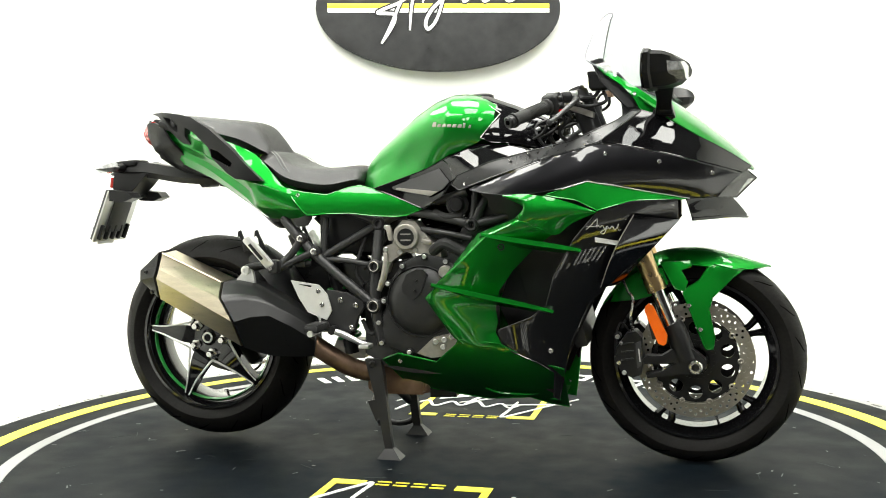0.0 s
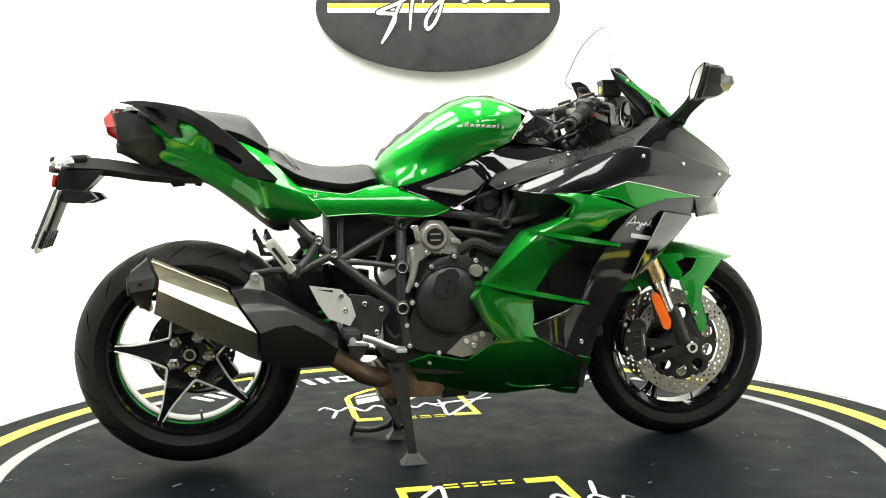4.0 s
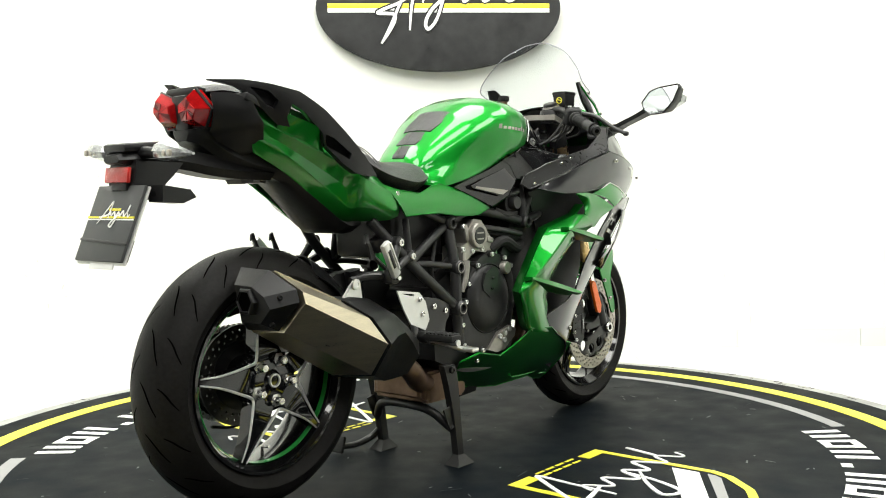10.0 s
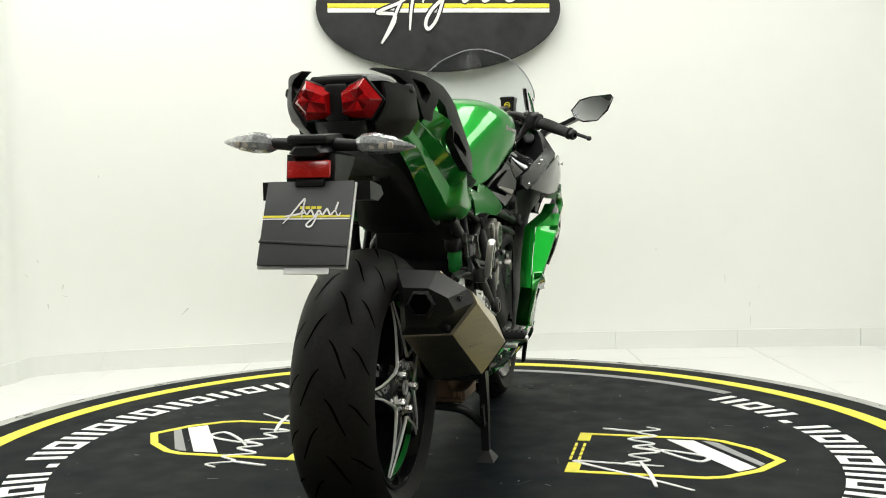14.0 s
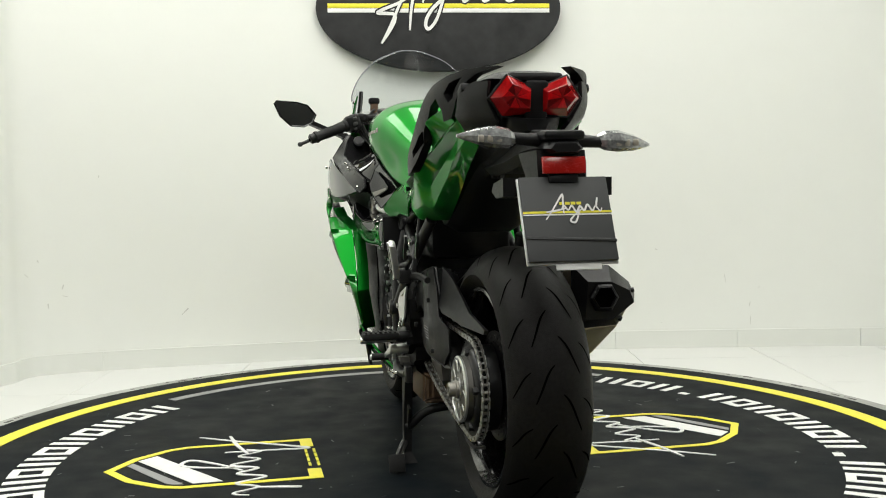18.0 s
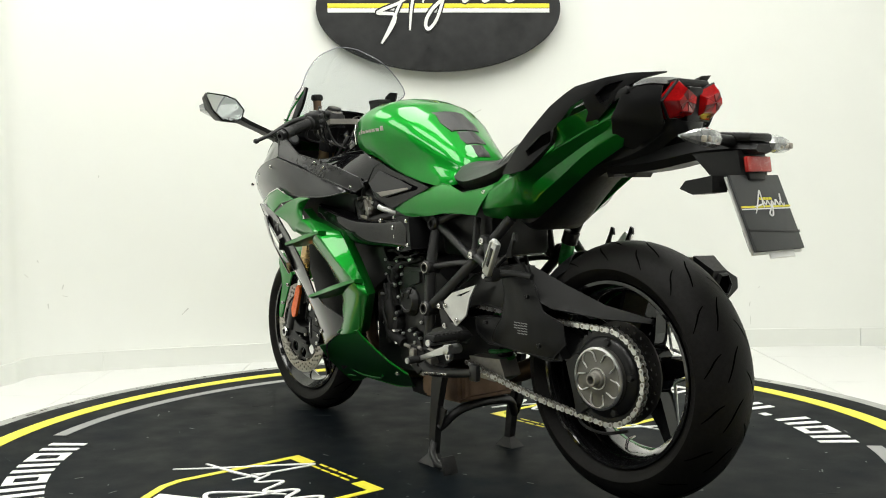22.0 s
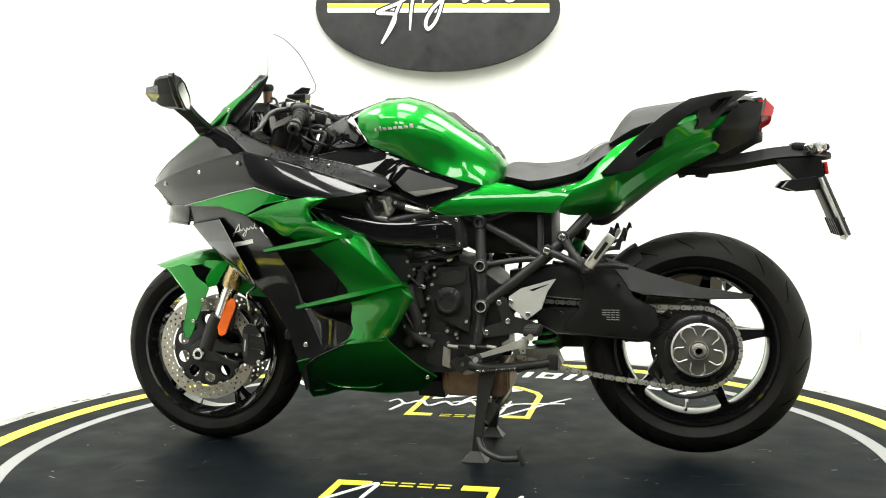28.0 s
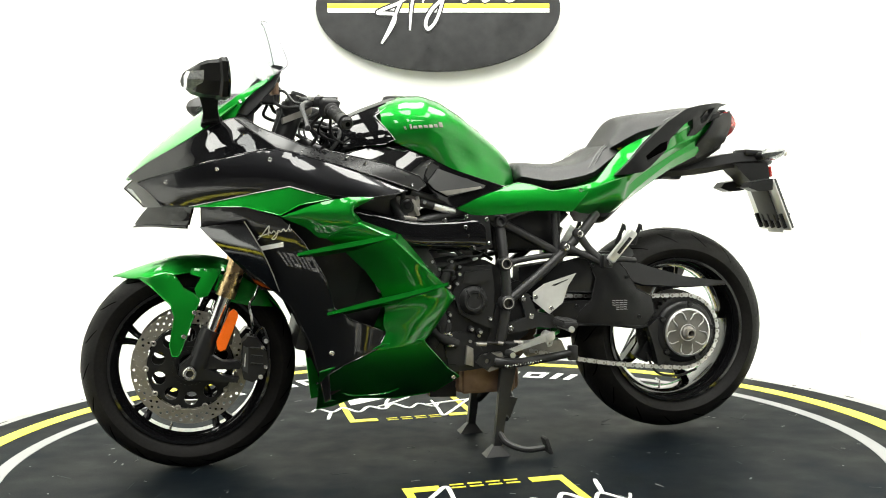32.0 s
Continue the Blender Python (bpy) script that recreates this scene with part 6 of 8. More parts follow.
# -- windscreen and cockpit --
def cockpit():
    rows = []
    for xm, zm, xs, ys, zs in ((0.71, 1.010, 0.625, 0.178, 1.012), (0.668, 1.058, 0.570, 0.194, 1.050), (0.628, 1.108, 0.512, 0.205, 1.088), (0.596, 1.155, 0.464, 0.207, 1.116), (0.567, 1.198, 0.474, 0.178, 1.170), (0.541, 1.236, 0.490, 0.122, 1.225), (0.518, 1.266, 0.508, 0.045, 1.260)):
        rows.append([(xm + (xs - xm) * (q / 8) ** 2, ys * q / 8, zm + (zs - zm) * (q / 8) ** 2) for q in range(-8, 9)])
    cols = [cr(c, 3) for c in zip(*rows)]
    rows = list(zip(*cols))
    ws = part("windscreen", grid_bm(rows, 0.004, (1, 0, 0.5), 0.0), M_SCREEN, BIKE, "clear curved windscreen")
    edge = [r[0] for r in rows[6:]] + [rows[-1][k] for k in range(1, len(rows[-1]) - 1)] + [r[-1] for r in rows[6:]][::-1]
    part("screen_edge", tube(edge, 0.0019, 6), M_SCREENRIM, ws, "pale polished screen edge")
    # instrument pod under a rounded hood
    ring = [(-0.135, 0.955), (-0.142, 0.99), (-0.130, 1.030), (-0.095, 1.052), (0.0, 1.060), (0.095, 1.052), (0.130, 1.030), (0.142, 0.99), (0.135, 0.955), (0.0, 0.940)]
    st = []
    for x, k, dz in ((0.66, 0.80, 0.0), (0.615, 0.98, 0.0), (0.560, 1.0, -0.004), (0.552, 0.97, -0.004), (0.556, 0.91, -0.004), (0.572, 0.89, -0.002)):
        st.append([(x + 0.10 * (0.99 - z) * (1 if x < 0.62 else 0), y * k, 1.0 + (z - 1.0) * k + dz) for y, z in ring])
    dash = part("dashboard", skin(st, 2, 3), M_PLASTIC, BIKE, "black instrument cluster under a rounded hood", angle=50)
    part("display", box_bm(0.006, 0.115, 0.062, pose(0.568, 0.035, 0.998, 0, -6, 0), 0.004), M_BLACK, dash, "dark glossy display")
    gauge = part("gauge", lathe([(0, -0.004), (0.036, -0.004), (0.038, -0.008), (0.042, -0.008), (0.043, 0.006), (0, 0.006)], (0.567, -0.075, 0.998), "x", 36), M_BLACK, dash, "round black gauge")
    part("gauge_ring", lathe([(0.038, -0.009), (0.0405, -0.0105), (0.043, -0.009), (0.0425, -0.006), (0.0385, -0.006)], (0.567, -0.075, 0.998), "x", 36, closed=True), M_GUN, gauge)
    for k in range(9):
        a = radians(-40 + 32.5 * k)
        part("gauge_tick", box_bm(0.001, 0.0016, 0.007, pose(0.5622, -0.075, 0.998, math.degrees(a), 0, 0) @ pose(0, 0, 0.031), 0), M_GREYV, gauge)
    for s in (1, -1):
        # floor of the cockpit, from its edging down to the steering head
        a = [(0.590, 0.202, 0.972), (0.545, 0.220, 0.947), (0.484, 0.232, 0.920), (0.426, 0.238, 0.894), (0.33, 0.238, 0.872), (0.25, 0.228, 0.852)]
        m = [(0.620, 0.165, 0.962), (0.590, 0.178, 0.928), (0.545, 0.190, 0.892), (0.46, 0.195, 0.868), (0.36, 0.195, 0.848), (0.28, 0.190, 0.840)]
        c = [(0.640, 0.120, 0.965), (0.615, 0.125, 0.915), (0.58, 0.12, 0.862), (0.50, 0.13, 0.838), (0.40, 0.14, 0.828), (0.30, 0.15, 0.828)]
        rows = [cr([(x, s * y, z) for x, y, z in r], 3) for r in (a, m, c)]
        part("cockpit_side", grid_bm(rows, 0.004, (-0.3, 0, 1), 0.001), M_PLASTIC, BIKE, "black inner cockpit panel")
        kn = part("side_knob", cyl((0.600, s * 0.172, 0.945), (0.572, s * 0.176, 0.955), 0.020, 20, bev=0.004), M_SATIN, BIKE, "round black socket cover in the cockpit")
        part("knob_ring", cyl((0.5745, s * 0.1755, 0.954), (0.5705, s * 0.1762, 0.9555), 0.012, 16), M_GREYPLAST, kn)
        blade = [(0.572, 0.190, 0.985), (0.605, 0.180, 0.99), (0.560, 0.172, 1.068), (0.500, 0.174, 1.122), (0.474, 0.184, 1.118), (0.500, 0.187, 1.060)]
        part("screen_bracket", panel_bm(blade, s, t=0.008, step=0.03), M_PLASTIC, BIKE)
        # bars are turned a little
        G0 = np.array((0.352, s * 0.243, 0.994)) if s > 0 else np.array((0.366, s * 0.240, 0.993))
        G1 = np.array((0.327, s * 0.366, 0.948)) if s > 0 else np.array((0.283, s * 0.366, 0.944))
        ax = (G1 - G0) / np.linalg.norm(G1 - G0)
        bar = part("handlebar", tube([(0.425, s * 0.108, 1.028), (0.410, s * 0.160, 1.026), tuple(G0 - ax * 0.03), tuple(G1 - ax * 0.02)], 0.011, 12, smooth_n=5), M_SATIN, BIKE, "black clip-on handlebar")
        g = part("grip", tube([tuple(G0), tuple(G0 + ax * 0.008), tuple(G0 + ax * 0.012), tuple(G1 - ax * 0.03), tuple(G1 - ax * 0.024), tuple(G1 - ax * 0.018)], [0.021, 0.021, 0.0165, 0.0165, 0.0195, 0.0195], 20), M_GRIP, bar, "ribbed black rubber grip")
        for k in range(14):
            q = G0 + ax * (0.020 + 0.0048 * k)
            part("grip_rib", tube([tuple(q), tuple(q + ax * 0.0022)], 0.0174, 16), M_GRIP, g)
        be = part("bar_end", tube([tuple(G1 - ax * 0.02), tuple(G1 - ax * 0.014), tuple(G1 - ax * 0.002), tuple(G1 + ax * 0.002)], [0.013, 0.0165, 0.0165, 0.013], 18), M_SATIN, bar, "black bar end weight")
        part("end_screw", tube([tuple(G1), tuple(G1 + ax * 0.004)], [0.007, 0.006], 10), M_RECESS_SHADE, be)
        M = Matrix.Translation(Vector(G0 - ax * 0.022)) @ Vector(ax).to_track_quat("Y", "Z").to_matrix().to_4x4()
        sw = part("switch_box", box_bm(0.048, 0.046, 0.056, M, 0.011, seg=3), M_PLASTIC, bar, "black switch housing")
        for k, (dx, dz, cx, cz) in enumerate(((-0.026, 0.014, 0.014, 0.009), (-0.026, -0.003, 0.016, 0.010), (-0.025, -0.019, 0.010, 0.008))):
            part("switch_button", box_bm(0.010, cx, cz, M @ pose(dx, -0.004 + 0.005 * k, dz), 0.003), (M_GREYPLAST, M_GREYPLAST, M_RED if s < 0 else M_GREYPLAST)[k], sw)
        part("housing_seam", box_bm(0.0495, 0.0016, 0.0575, M @ pose(0, -0.008, 0), 0.011), M_FRAME, sw)
        L1 = np.array((0.432, s * 0.392, 0.937)) if s > 0 else np.array((0.395, s * 0.402, 0.938))
        L0 = G0 - ax * 0.055 + np.array((0.038, 0, 0.004))
        Lm = L0 + (L1 - L0) * 0.42 + np.array((0.020, 0, 0.012))
        lev = part("lever", tube([tuple(L0), tuple(L0 + (Lm - L0) * 0.5 + np.array((0.006, 0, 0.004))), tuple(Lm), tuple(L0 + (L1 - L0) * 0.75 + np.array((0.006, 0, 0.002))), tuple(L1)], [0.009, 0.0085, 0.007, 0.006, 0.006], 10, smooth_n=5), M_ENGINE, bar, "dark grey control lever")
        part("lever_tip", lathe([(0, -0.009), (0.006, -0.007), (0.0085, 0), (0.006, 0.007), (0, 0.009)], tuple(L1), seg=12), M_ENGINE, lev)
        part("lever_perch", box_bm(0.052, 0.040, 0.028, Matrix.Translation(Vector(L0 + np.array((-0.018, 0, 0.004)))) @ pose(0, 0, 0, 0, 0, s * -28), 0.008), M_SATIN, bar)
        part("adjuster_wheel", cyl(tuple(L0 + np.array((-0.002, s * 0.006, 0.006))), tuple(L0 + np.array((-0.002, s * 0.006, 0.020))), 0.011, 12, bev=0.002), M_ALU, bar)
        part("perch_bolt", cyl(tuple(L0 + np.array((-0.022, s * -0.004, 0.016))), tuple(L0 + np.array((-0.022, s * -0.004, 0.024))), 0.006, 8), M_ALU, bar)
        # clip-on clamp, fork cap and cables
        part("bar_clamp", lathe([(0.030, 0.985), (0.038, 0.985), (0.039, 0.989), (0.039, 1.024), (0.037, 1.028), (0.030, 1.028)], (0.436, s * 0.108, 0), "z", 28, closed=True), M_SATIN, bar, "clip-on clamp on the fork tube")
        part("fork_top", lathe([(0, 1.052), (0.012, 1.052), (0.014, 1.046), (0.023, 1.044), (0.025, 1.036), (0.025, 1.028), (0, 1.028)], (0.430, s * 0.108, 0), "z", 24), M_GUN, bar, "grey fork cap")
        for k, (x0, dy, zlow, r, mt) in enumerate(((0.44, 0.0, 0.86, 0.0052, M_GRIP), (0.42, 0.018, 0.845, 0.0045, M_GRIP), (0.40, 0.03, 0.87, 0.0034, M_PLASTIC), (0.36, 0.045, 0.90, 0.0040, M_GRIP))):
            part("control_hose", tube([tuple(G0 - ax * (0.035 + 0.006 * k) + np.array((0.01 - 0.008 * k, 0, -0.010))), (x0 - 0.02, s * (0.185 - dy * 0.6), 0.965 - 0.012 * k), (x0 - 0.055 - 0.012 * k, s * (0.155 - dy), 0.925 - 0.01 * k), (x0 + 0.01, s * (0.115 - dy), zlow + 0.005), (x0 + 0.05, s * 0.07, zlow - 0.03)], r, 8, smooth_n=6), mt, bar, "black cable")
        part("cable_tie", cyl((0.375, s * 0.15, 0.930), (0.381, s * 0.152, 0.934), 0.009, 10), M_GREYV, bar)
        part("hose_fitting", cyl(tuple(L0 + np.array((0.004, -s * 0.020, -0.004))), tuple(L0 + np.array((0.018, -s * 0.030, -0.012))), 0.006, 10), M_STEEL, bar)
        # mirror on a flat bracket
        st = []
        for x, y, z, hx, hz in ((0.668, 0.186, 0.962, 0.027, 0.008), (0.668, 0.205, 0.970, 0.024, 0.008), (0.668, 0.245, 0.988, 0.019, 0.0075), (0.670, 0.295, 1.008, 0.020, 0.0075), (0.670, 0.345, 1.030, 0.026, 0.008), (0.668, 0.365, 1.040, 0.026, 0.008)):
            st.append([(x - hx, s * (y - hz * 0.5), z + hz), (x + hx, s * (y - hz * 0.5), z + hz * 0.6), (x + hx, s * (y + hz * 0.5), z - hz), (x - hx, s * (y + hz * 0.5), z - hz * 0.6)])
        arm = part("mirror_arm", skin(st, 2, 2, smooth_ring=False), M_PLASTIC, BIKE, "flat black mirror bracket")
        part("mirror_foot", box_bm(0.058, 0.016, 0.022, pose(0.664, s * 0.187, 0.962, s * -25, 22, 0), 0.006), M_PLASTIC, arm)
        part("arm_hinge", cyl((0.690, s * 0.214, 0.974), (0.650, s * 0.214, 0.976), 0.013, 16, bev=0.003), M_PLASTIC, arm)
        face = [(0.314, 1.052), (0.328, 1.024), (0.360, 1.008), (0.410, 1.011), (0.448, 1.046), (0.468, 1.092), (0.460, 1.102), (0.385, 1.098), (0.345, 1.088)]
        cy, cz = 0.395, 1.058

        def mp(y, z, k, dx, lean):
            return (0.637 + dx - (y - cy) * 0.24 + (z - cz) * lean, s * (cy + (y - cy) * k), cz + (z - cz) * k)
        st = [[mp(y, z, k, dx, 0.19 * max(0.0, 1 - dx / 0.06)) for y, z in face] for dx, k in ((0.0, 0.94), (0.004, 0.98), (0.014, 0.99), (0.020, 0.90), (0.050, 0.86), (0.070, 0.72), (0.084, 0.48))]
        hd = part("mirror_head", skin(st, 1, 3, smooth_ring=False), M_PLASTIC, arm, "angular black mirror housing", angle=20)
        part("mirror_bezel", tube([mp(y, z, 0.955, -0.001, 0.19) for y, z in face], 0.0032, 8, closed=True), M_BLACK, hd)
        part("mirror_glass", thick_sheet([mp(y, z, 0.93, -0.0025, 0.19) for y, z in face], [tuple(range(9))], 0.003, (-1, 0, 0)), M_MIRROR, hd, "mirror glass")
        # lens on the front of the housing
        st = [[(x0 - 0.24 * (y - cy), s * y, z) for y, z in ((0.372, 1.030), (0.405, 1.028), (0.442, 1.050), (0.448, 1.072), (0.415, 1.078), (0.378, 1.068))] for x0 in (0.694, 0.733)]
        st[1] = [(x - (0.006 if abs(z - 1.05) > 0.014 else 0), y * 1.0, 1.05 + (z - 1.05) * 0.8) for x, y, z in st[1]]
        part("mirror_indicator", skin(st, 1, 2, smooth_ring=False), M_CLEAR, hd, "clear mirror indicator lens", angle=20)
    # brake reservoir at the right, clutch pot at the left
    res = part("brake_reservoir", skin([[(x, y, z) for x, y in ((0.464 - k, -0.140 - k), (0.519 + k, -0.140 - k), (0.519 + k, -0.098 + k), (0.464 - k, -0.098 + k))] for z, k in ((1.040, -0.006), (1.046, 0.0), (1.080, 0.002), (1.082, 0.004), (1.090, 0.004), (1.092, 0.0))], 1, 3, smooth_ring=False), M_SATIN, BIKE, "black fluid reservoir with a ribbed lid")
    lb = part("reservoir_label", lathe([(0.008, -0.001), (0.0105, -0.001), (0.0105, 0.001), (0.008, 0.001)], (0.4625, -0.119, 1.063), "x", 24, closed=True), M_YELLOW, res, "round yellow label ring")
    part("label_bar", box_bm(0.0014, 0.013, 0.003, pose(0.4625, -0.119, 1.064, 20, 0, 0), 0), M_YELLOW, lb)
    part("lid_screw", cyl((0.475, -0.118, 1.091), (0.475, -0.118, 1.094), 0.004, 8), M_STEEL, res)
    part("lid_screw", cyl((0.508, -0.118, 1.091), (0.508, -0.118, 1.094), 0.004, 8), M_STEEL, res)
    part("reservoir_stay", tube([(0.49, -0.12, 1.042), (0.475, -0.14, 1.02), (0.44, -0.165, 1.015)], 0.006, 8, smooth_n=3), M_SATIN, res)
    part("reservoir_hose", tube([(0.50, -0.115, 1.04), (0.51, -0.14, 1.01), (0.47, -0.17, 0.995), (0.425, -0.19, 1.0)], 0.005, 8, smooth_n=5), M_GRIP, res)
    cl = part("clutch_reservoir", cyl((0.494, 0.130, 1.045), (0.496, 0.130, 1.080), 0.0135, 18), M_RUST, BIKE, "small amber fluid pot with a black cap")
    cap = part("pot_cap", cyl((0.496, 0.130, 1.078), (0.497, 0.130, 1.098), 0.0178, 24, bev=0.003), M_PLASTIC, cl, "ribbed black cap")
    for k in range(14):
        a = 2 * math.pi * k / 14
        part("cap_rib", box_bm(0.003, 0.003, 0.013, pose(0.4965 + 0.0178 * math.cos(a), 0.130 + 0.0178 * math.sin(a), 1.088), 0.001), M_PLASTIC, cap)
    part("pot_hose", tube([(0.494, 0.130, 1.046), (0.492, 0.136, 1.022), (0.468, 0.160, 1.008), (0.425, 0.185, 1.008)], 0.0048, 8, smooth_n=5), M_GRIP, cl)
    part("pot_stay", tube([(0.488, 0.128, 1.058), (0.466, 0.140, 1.052), (0.445, 0.165, 1.022), (0.42, 0.185, 1.016)], 0.004, 8, smooth_n=4), M_SATIN, cl)
    # cast top clamp, key barrel and loom ahead of the tank
    yk = part("top_clamp", skin([[(x, y, z0 - (x - 0.44) * 0.38) for x, y in ((0.395, -0.145), (0.425, -0.15), (0.475, -0.145), (0.482, -0.10), (0.462, -0.04), (0.462, 0.04), (0.482, 0.10), (0.475, 0.145), (0.425, 0.15), (0.395, 0.145), (0.388, 0.06), (0.388, -0.06))] for z0 in (0.978, 0.995)], 1, 1, smooth_ring=False), M_GUN, BIKE, "cast grey top clamp")
    part("stem_nut", lathe([(0.008, 1.012), (0.016, 1.012), (0.018, 1.008), (0.018, 0.992), (0.008, 0.992)], (0.444, 0, 0), "z", 18, closed=True), M_ALU, yk)
    for k, (x0, y0) in enumerate(((0.37, -0.06), (0.36, 0.05), (0.35, -0.11), (0.352, 0.115), (0.34, 0.0))):
        sg = 1 if y0 > 0 else -1
        part("loom_cable", tube([(x0 + 0.06, y0 * 0.6, 0.97), (x0, y0, 0.985 - 0.01 * k), (x0 - 0.035, y0 * 1.15, 0.945), (x0 - 0.01, y0 * 1.3, 0.895), (x0 + 0.06, y0, 0.86)], 0.0045 + 0.0012 * (k % 2), 8, smooth_n=6), M_GRIP if k % 2 else M_PLASTIC, yk, "black wiring loop")
        part("loom_clip", box_bm(0.016, 0.012, 0.010, pose(x0 - 0.030, y0 * 1.15, 0.940, 0, 20 * sg, 30), 0.003), M_ALU if k in (1, 2) else M_PLASTIC, yk)


cockpit()


# -- frame, engine, exhaust, swingarm, stands --
def frame_tubes():
    f = part("frame", cyl((-0.16, -0.13, 0.46), (-0.16, 0.13, 0.46), 0.03), M_FRAME, BIKE, "matt black tubular trellis frame")

    def t(pts, r=0.0135, n=4):
        part("frame_tube", tube(pts, r, 14, smooth_n=n), M_FRAME, f)
    for s in (1, -1):
        J1, J2, J3 = (-0.145, s * 0.135, 0.682), (-0.150, s * 0.165, 0.560), (-0.152, s * 0.172, 0.446)
        t([J1, J2, J3, (-0.135, s * 0.165, 0.33)], 0.0155)
        t([J3, (-0.27, s * 0.165, 0.535), (-0.383, s * 0.150, 0.63), (-0.45, s * 0.13, 0.70)], 0.0145)
        t([J2, (-0.25, s * 0.155, 0.575), (-0.318, s * 0.15, 0.578)], 0.0085)
        t([J1, (-0.225, s * 0.14, 0.638), (-0.318, s * 0.148, 0.585)], 0.0125)
        t([J1, (-0.235, s * 0.13, 0.715), (-0.30, s * 0.12, 0.73)], 0.012)
        t([(-0.318, s * 0.148, 0.585), (-0.315, s * 0.13, 0.70)], 0.0095)
        t([J1, (-0.06, s * 0.15, 0.715), (0.05, s * 0.175, 0.70), (0.145, s * 0.19, 0.678)], 0.0135)
        t([(-0.08, s * 0.14, 0.74), (0.03, s * 0.165, 0.745), (0.13, s * 0.18, 0.77)], 0.0125)
        t([(0.145, s * 0.19, 0.678), (0.19, s * 0.18, 0.76), (0.27, s * 0.14, 0.84), (0.42, s * 0.05, 0.92)], 0.0135)
        t([(0.145, s * 0.19, 0.678), (0.24, s * 0.18, 0.70), (0.36, s * 0.11, 0.74), (0.50, s * 0.04, 0.80)], 0.0135)
        t([(0.145, s * 0.19, 0.678), (0.15, s * 0.185, 0.74), (0.155, s * 0.17, 0.80)], 0.011)
        t([(-0.01, s * 0.16, 0.665), (0.06, s * 0.18, 0.655), (0.14, s * 0.185, 0.64)], 0.009)
        # bosses
        for x, y, z, r in ((*J2, 0.020), (*J3, 0.0215), (0.145, s * 0.19, 0.678, 0.019), (*J1, 0.020)):
            ring = lathe([(r * 0.5, s * 0.024), (r * 0.8, s * 0.024), (r, s * 0.019), (r, -s * 0.02), (r * 0.5, -s * 0.02)], (x, y, z), seg=24, closed=True)
            part("frame_boss", ring, M_FRAME, f)
            part("boss_rim", lathe([(r * 0.62, s * 0.0245), (r * 0.70, s * 0.0252), (r * 0.76, s * 0.0240), (r * 0.62, s * 0.022)], (x, y, z), seg=24, closed=True), M_GUN if z < 0.6 else M_FRAME, f)
            part("boss_plug", cyl((x, y - s * 0.02, z), (x, y + s * 0.004, z), r * 0.52), M_SATIN, f)
        # bracket for the passenger peg
        br = part("subframe_bracket", tube([(-0.381, s * 0.160, 0.640), (-0.41, s * 0.172, 0.595), (-0.447, s * 0.186, 0.555)], [0.013, 0.011, 0.014], 12, smooth_n=3), M_FRAME, f)
        part("bracket_arm", tube([(-0.338, s * 0.162, 0.602), (-0.40, s * 0.174, 0.575), (-0.447, s * 0.186, 0.553)], [0.013, 0.010, 0.013], 12, smooth_n=3), M_FRAME, br)
        part("bracket_tail", tube([(-0.447, s * 0.186, 0.555), (-0.50, s * 0.176, 0.562), (-0.56, s * 0.165, 0.556)], [0.011, 0.009, 0.008], 10, smooth_n=3), M_FRAME, br)
        for bx, bz, by in ((-0.381, 0.640, 0.160), (-0.338, 0.602, 0.162)):
            part("bracket_eye", cyl((bx, s * (by - 0.012), bz), (bx, s * (by + 0.012), bz), 0.0165, 20, bev=0.002), M_FRAME, br)
            bolt(br, (bx, s * (by + 0.014), bz), (0, s, 0), 0.010)
        # folded peg, standing up and outwards
        lo_, hi_ = np.array((-0.452, s * 0.222, 0.558)), np.array((-0.522, s * 0.246, 0.650))
        ax = (hi_ - lo_) / np.linalg.norm(hi_ - lo_)
        M = Matrix.Translation(Vector((lo_ + hi_) / 2)) @ Matrix(((ax[0], 0, -ax[2], 0), (ax[1], s, 0, 0), (ax[2], 0, ax[0], 0), (0, 0, 0, 1)))
        pg = part("passenger_peg", box_bm(0.112, 0.018, 0.028, M, 0.006), M_SILVER, BIKE, "folded bright metal passenger footpeg")
        part("peg_slot", box_bm(0.058, 0.003, 0.010, M @ pose(0.004, 0.009, 0.002), 0.001), M_SATIN, pg)
        part("peg_ridge", box_bm(0.090, 0.006, 0.006, M @ pose(0.004, 0.009, -0.010), 0.002), M_ALU, pg)
        part("peg_knuckle", box_bm(0.034, 0.034, 0.040, Matrix.Translation((-0.452, s * 0.203, 0.560)), 0.008), M_FRAME, pg)
        part("peg_pin", cyl((-0.452, s * 0.186, 0.556), (-0.452, s * 0.232, 0.556), 0.006, 10), M_STEEL, pg)
        for x0, y0 in ((-0.512, 0.176), (-0.548, 0.212)):
            hk = [(x0 + 0.026, 0.608), (x0 + 0.004, 0.652), (x0 - 0.002, 0.668), (x0 - 0.010, 0.664), (x0 - 0.012, 0.646), (x0 - 0.006, 0.650), (x0 + 0.000, 0.640), (x0 + 0.008, 0.606)]
            part("peg_hook", prism(hk, s * y0, s * (y0 + 0.007), [], 0.03, 0.001), M_SATIN, pg, "black luggage hook")
        part("hook_stay", tube([(-0.470, s * 0.200, 0.580), (-0.500, s * 0.195, 0.606), (-0.532, s * 0.212, 0.612)], 0.006, 8, smooth_n=3), M_SATIN, pg)
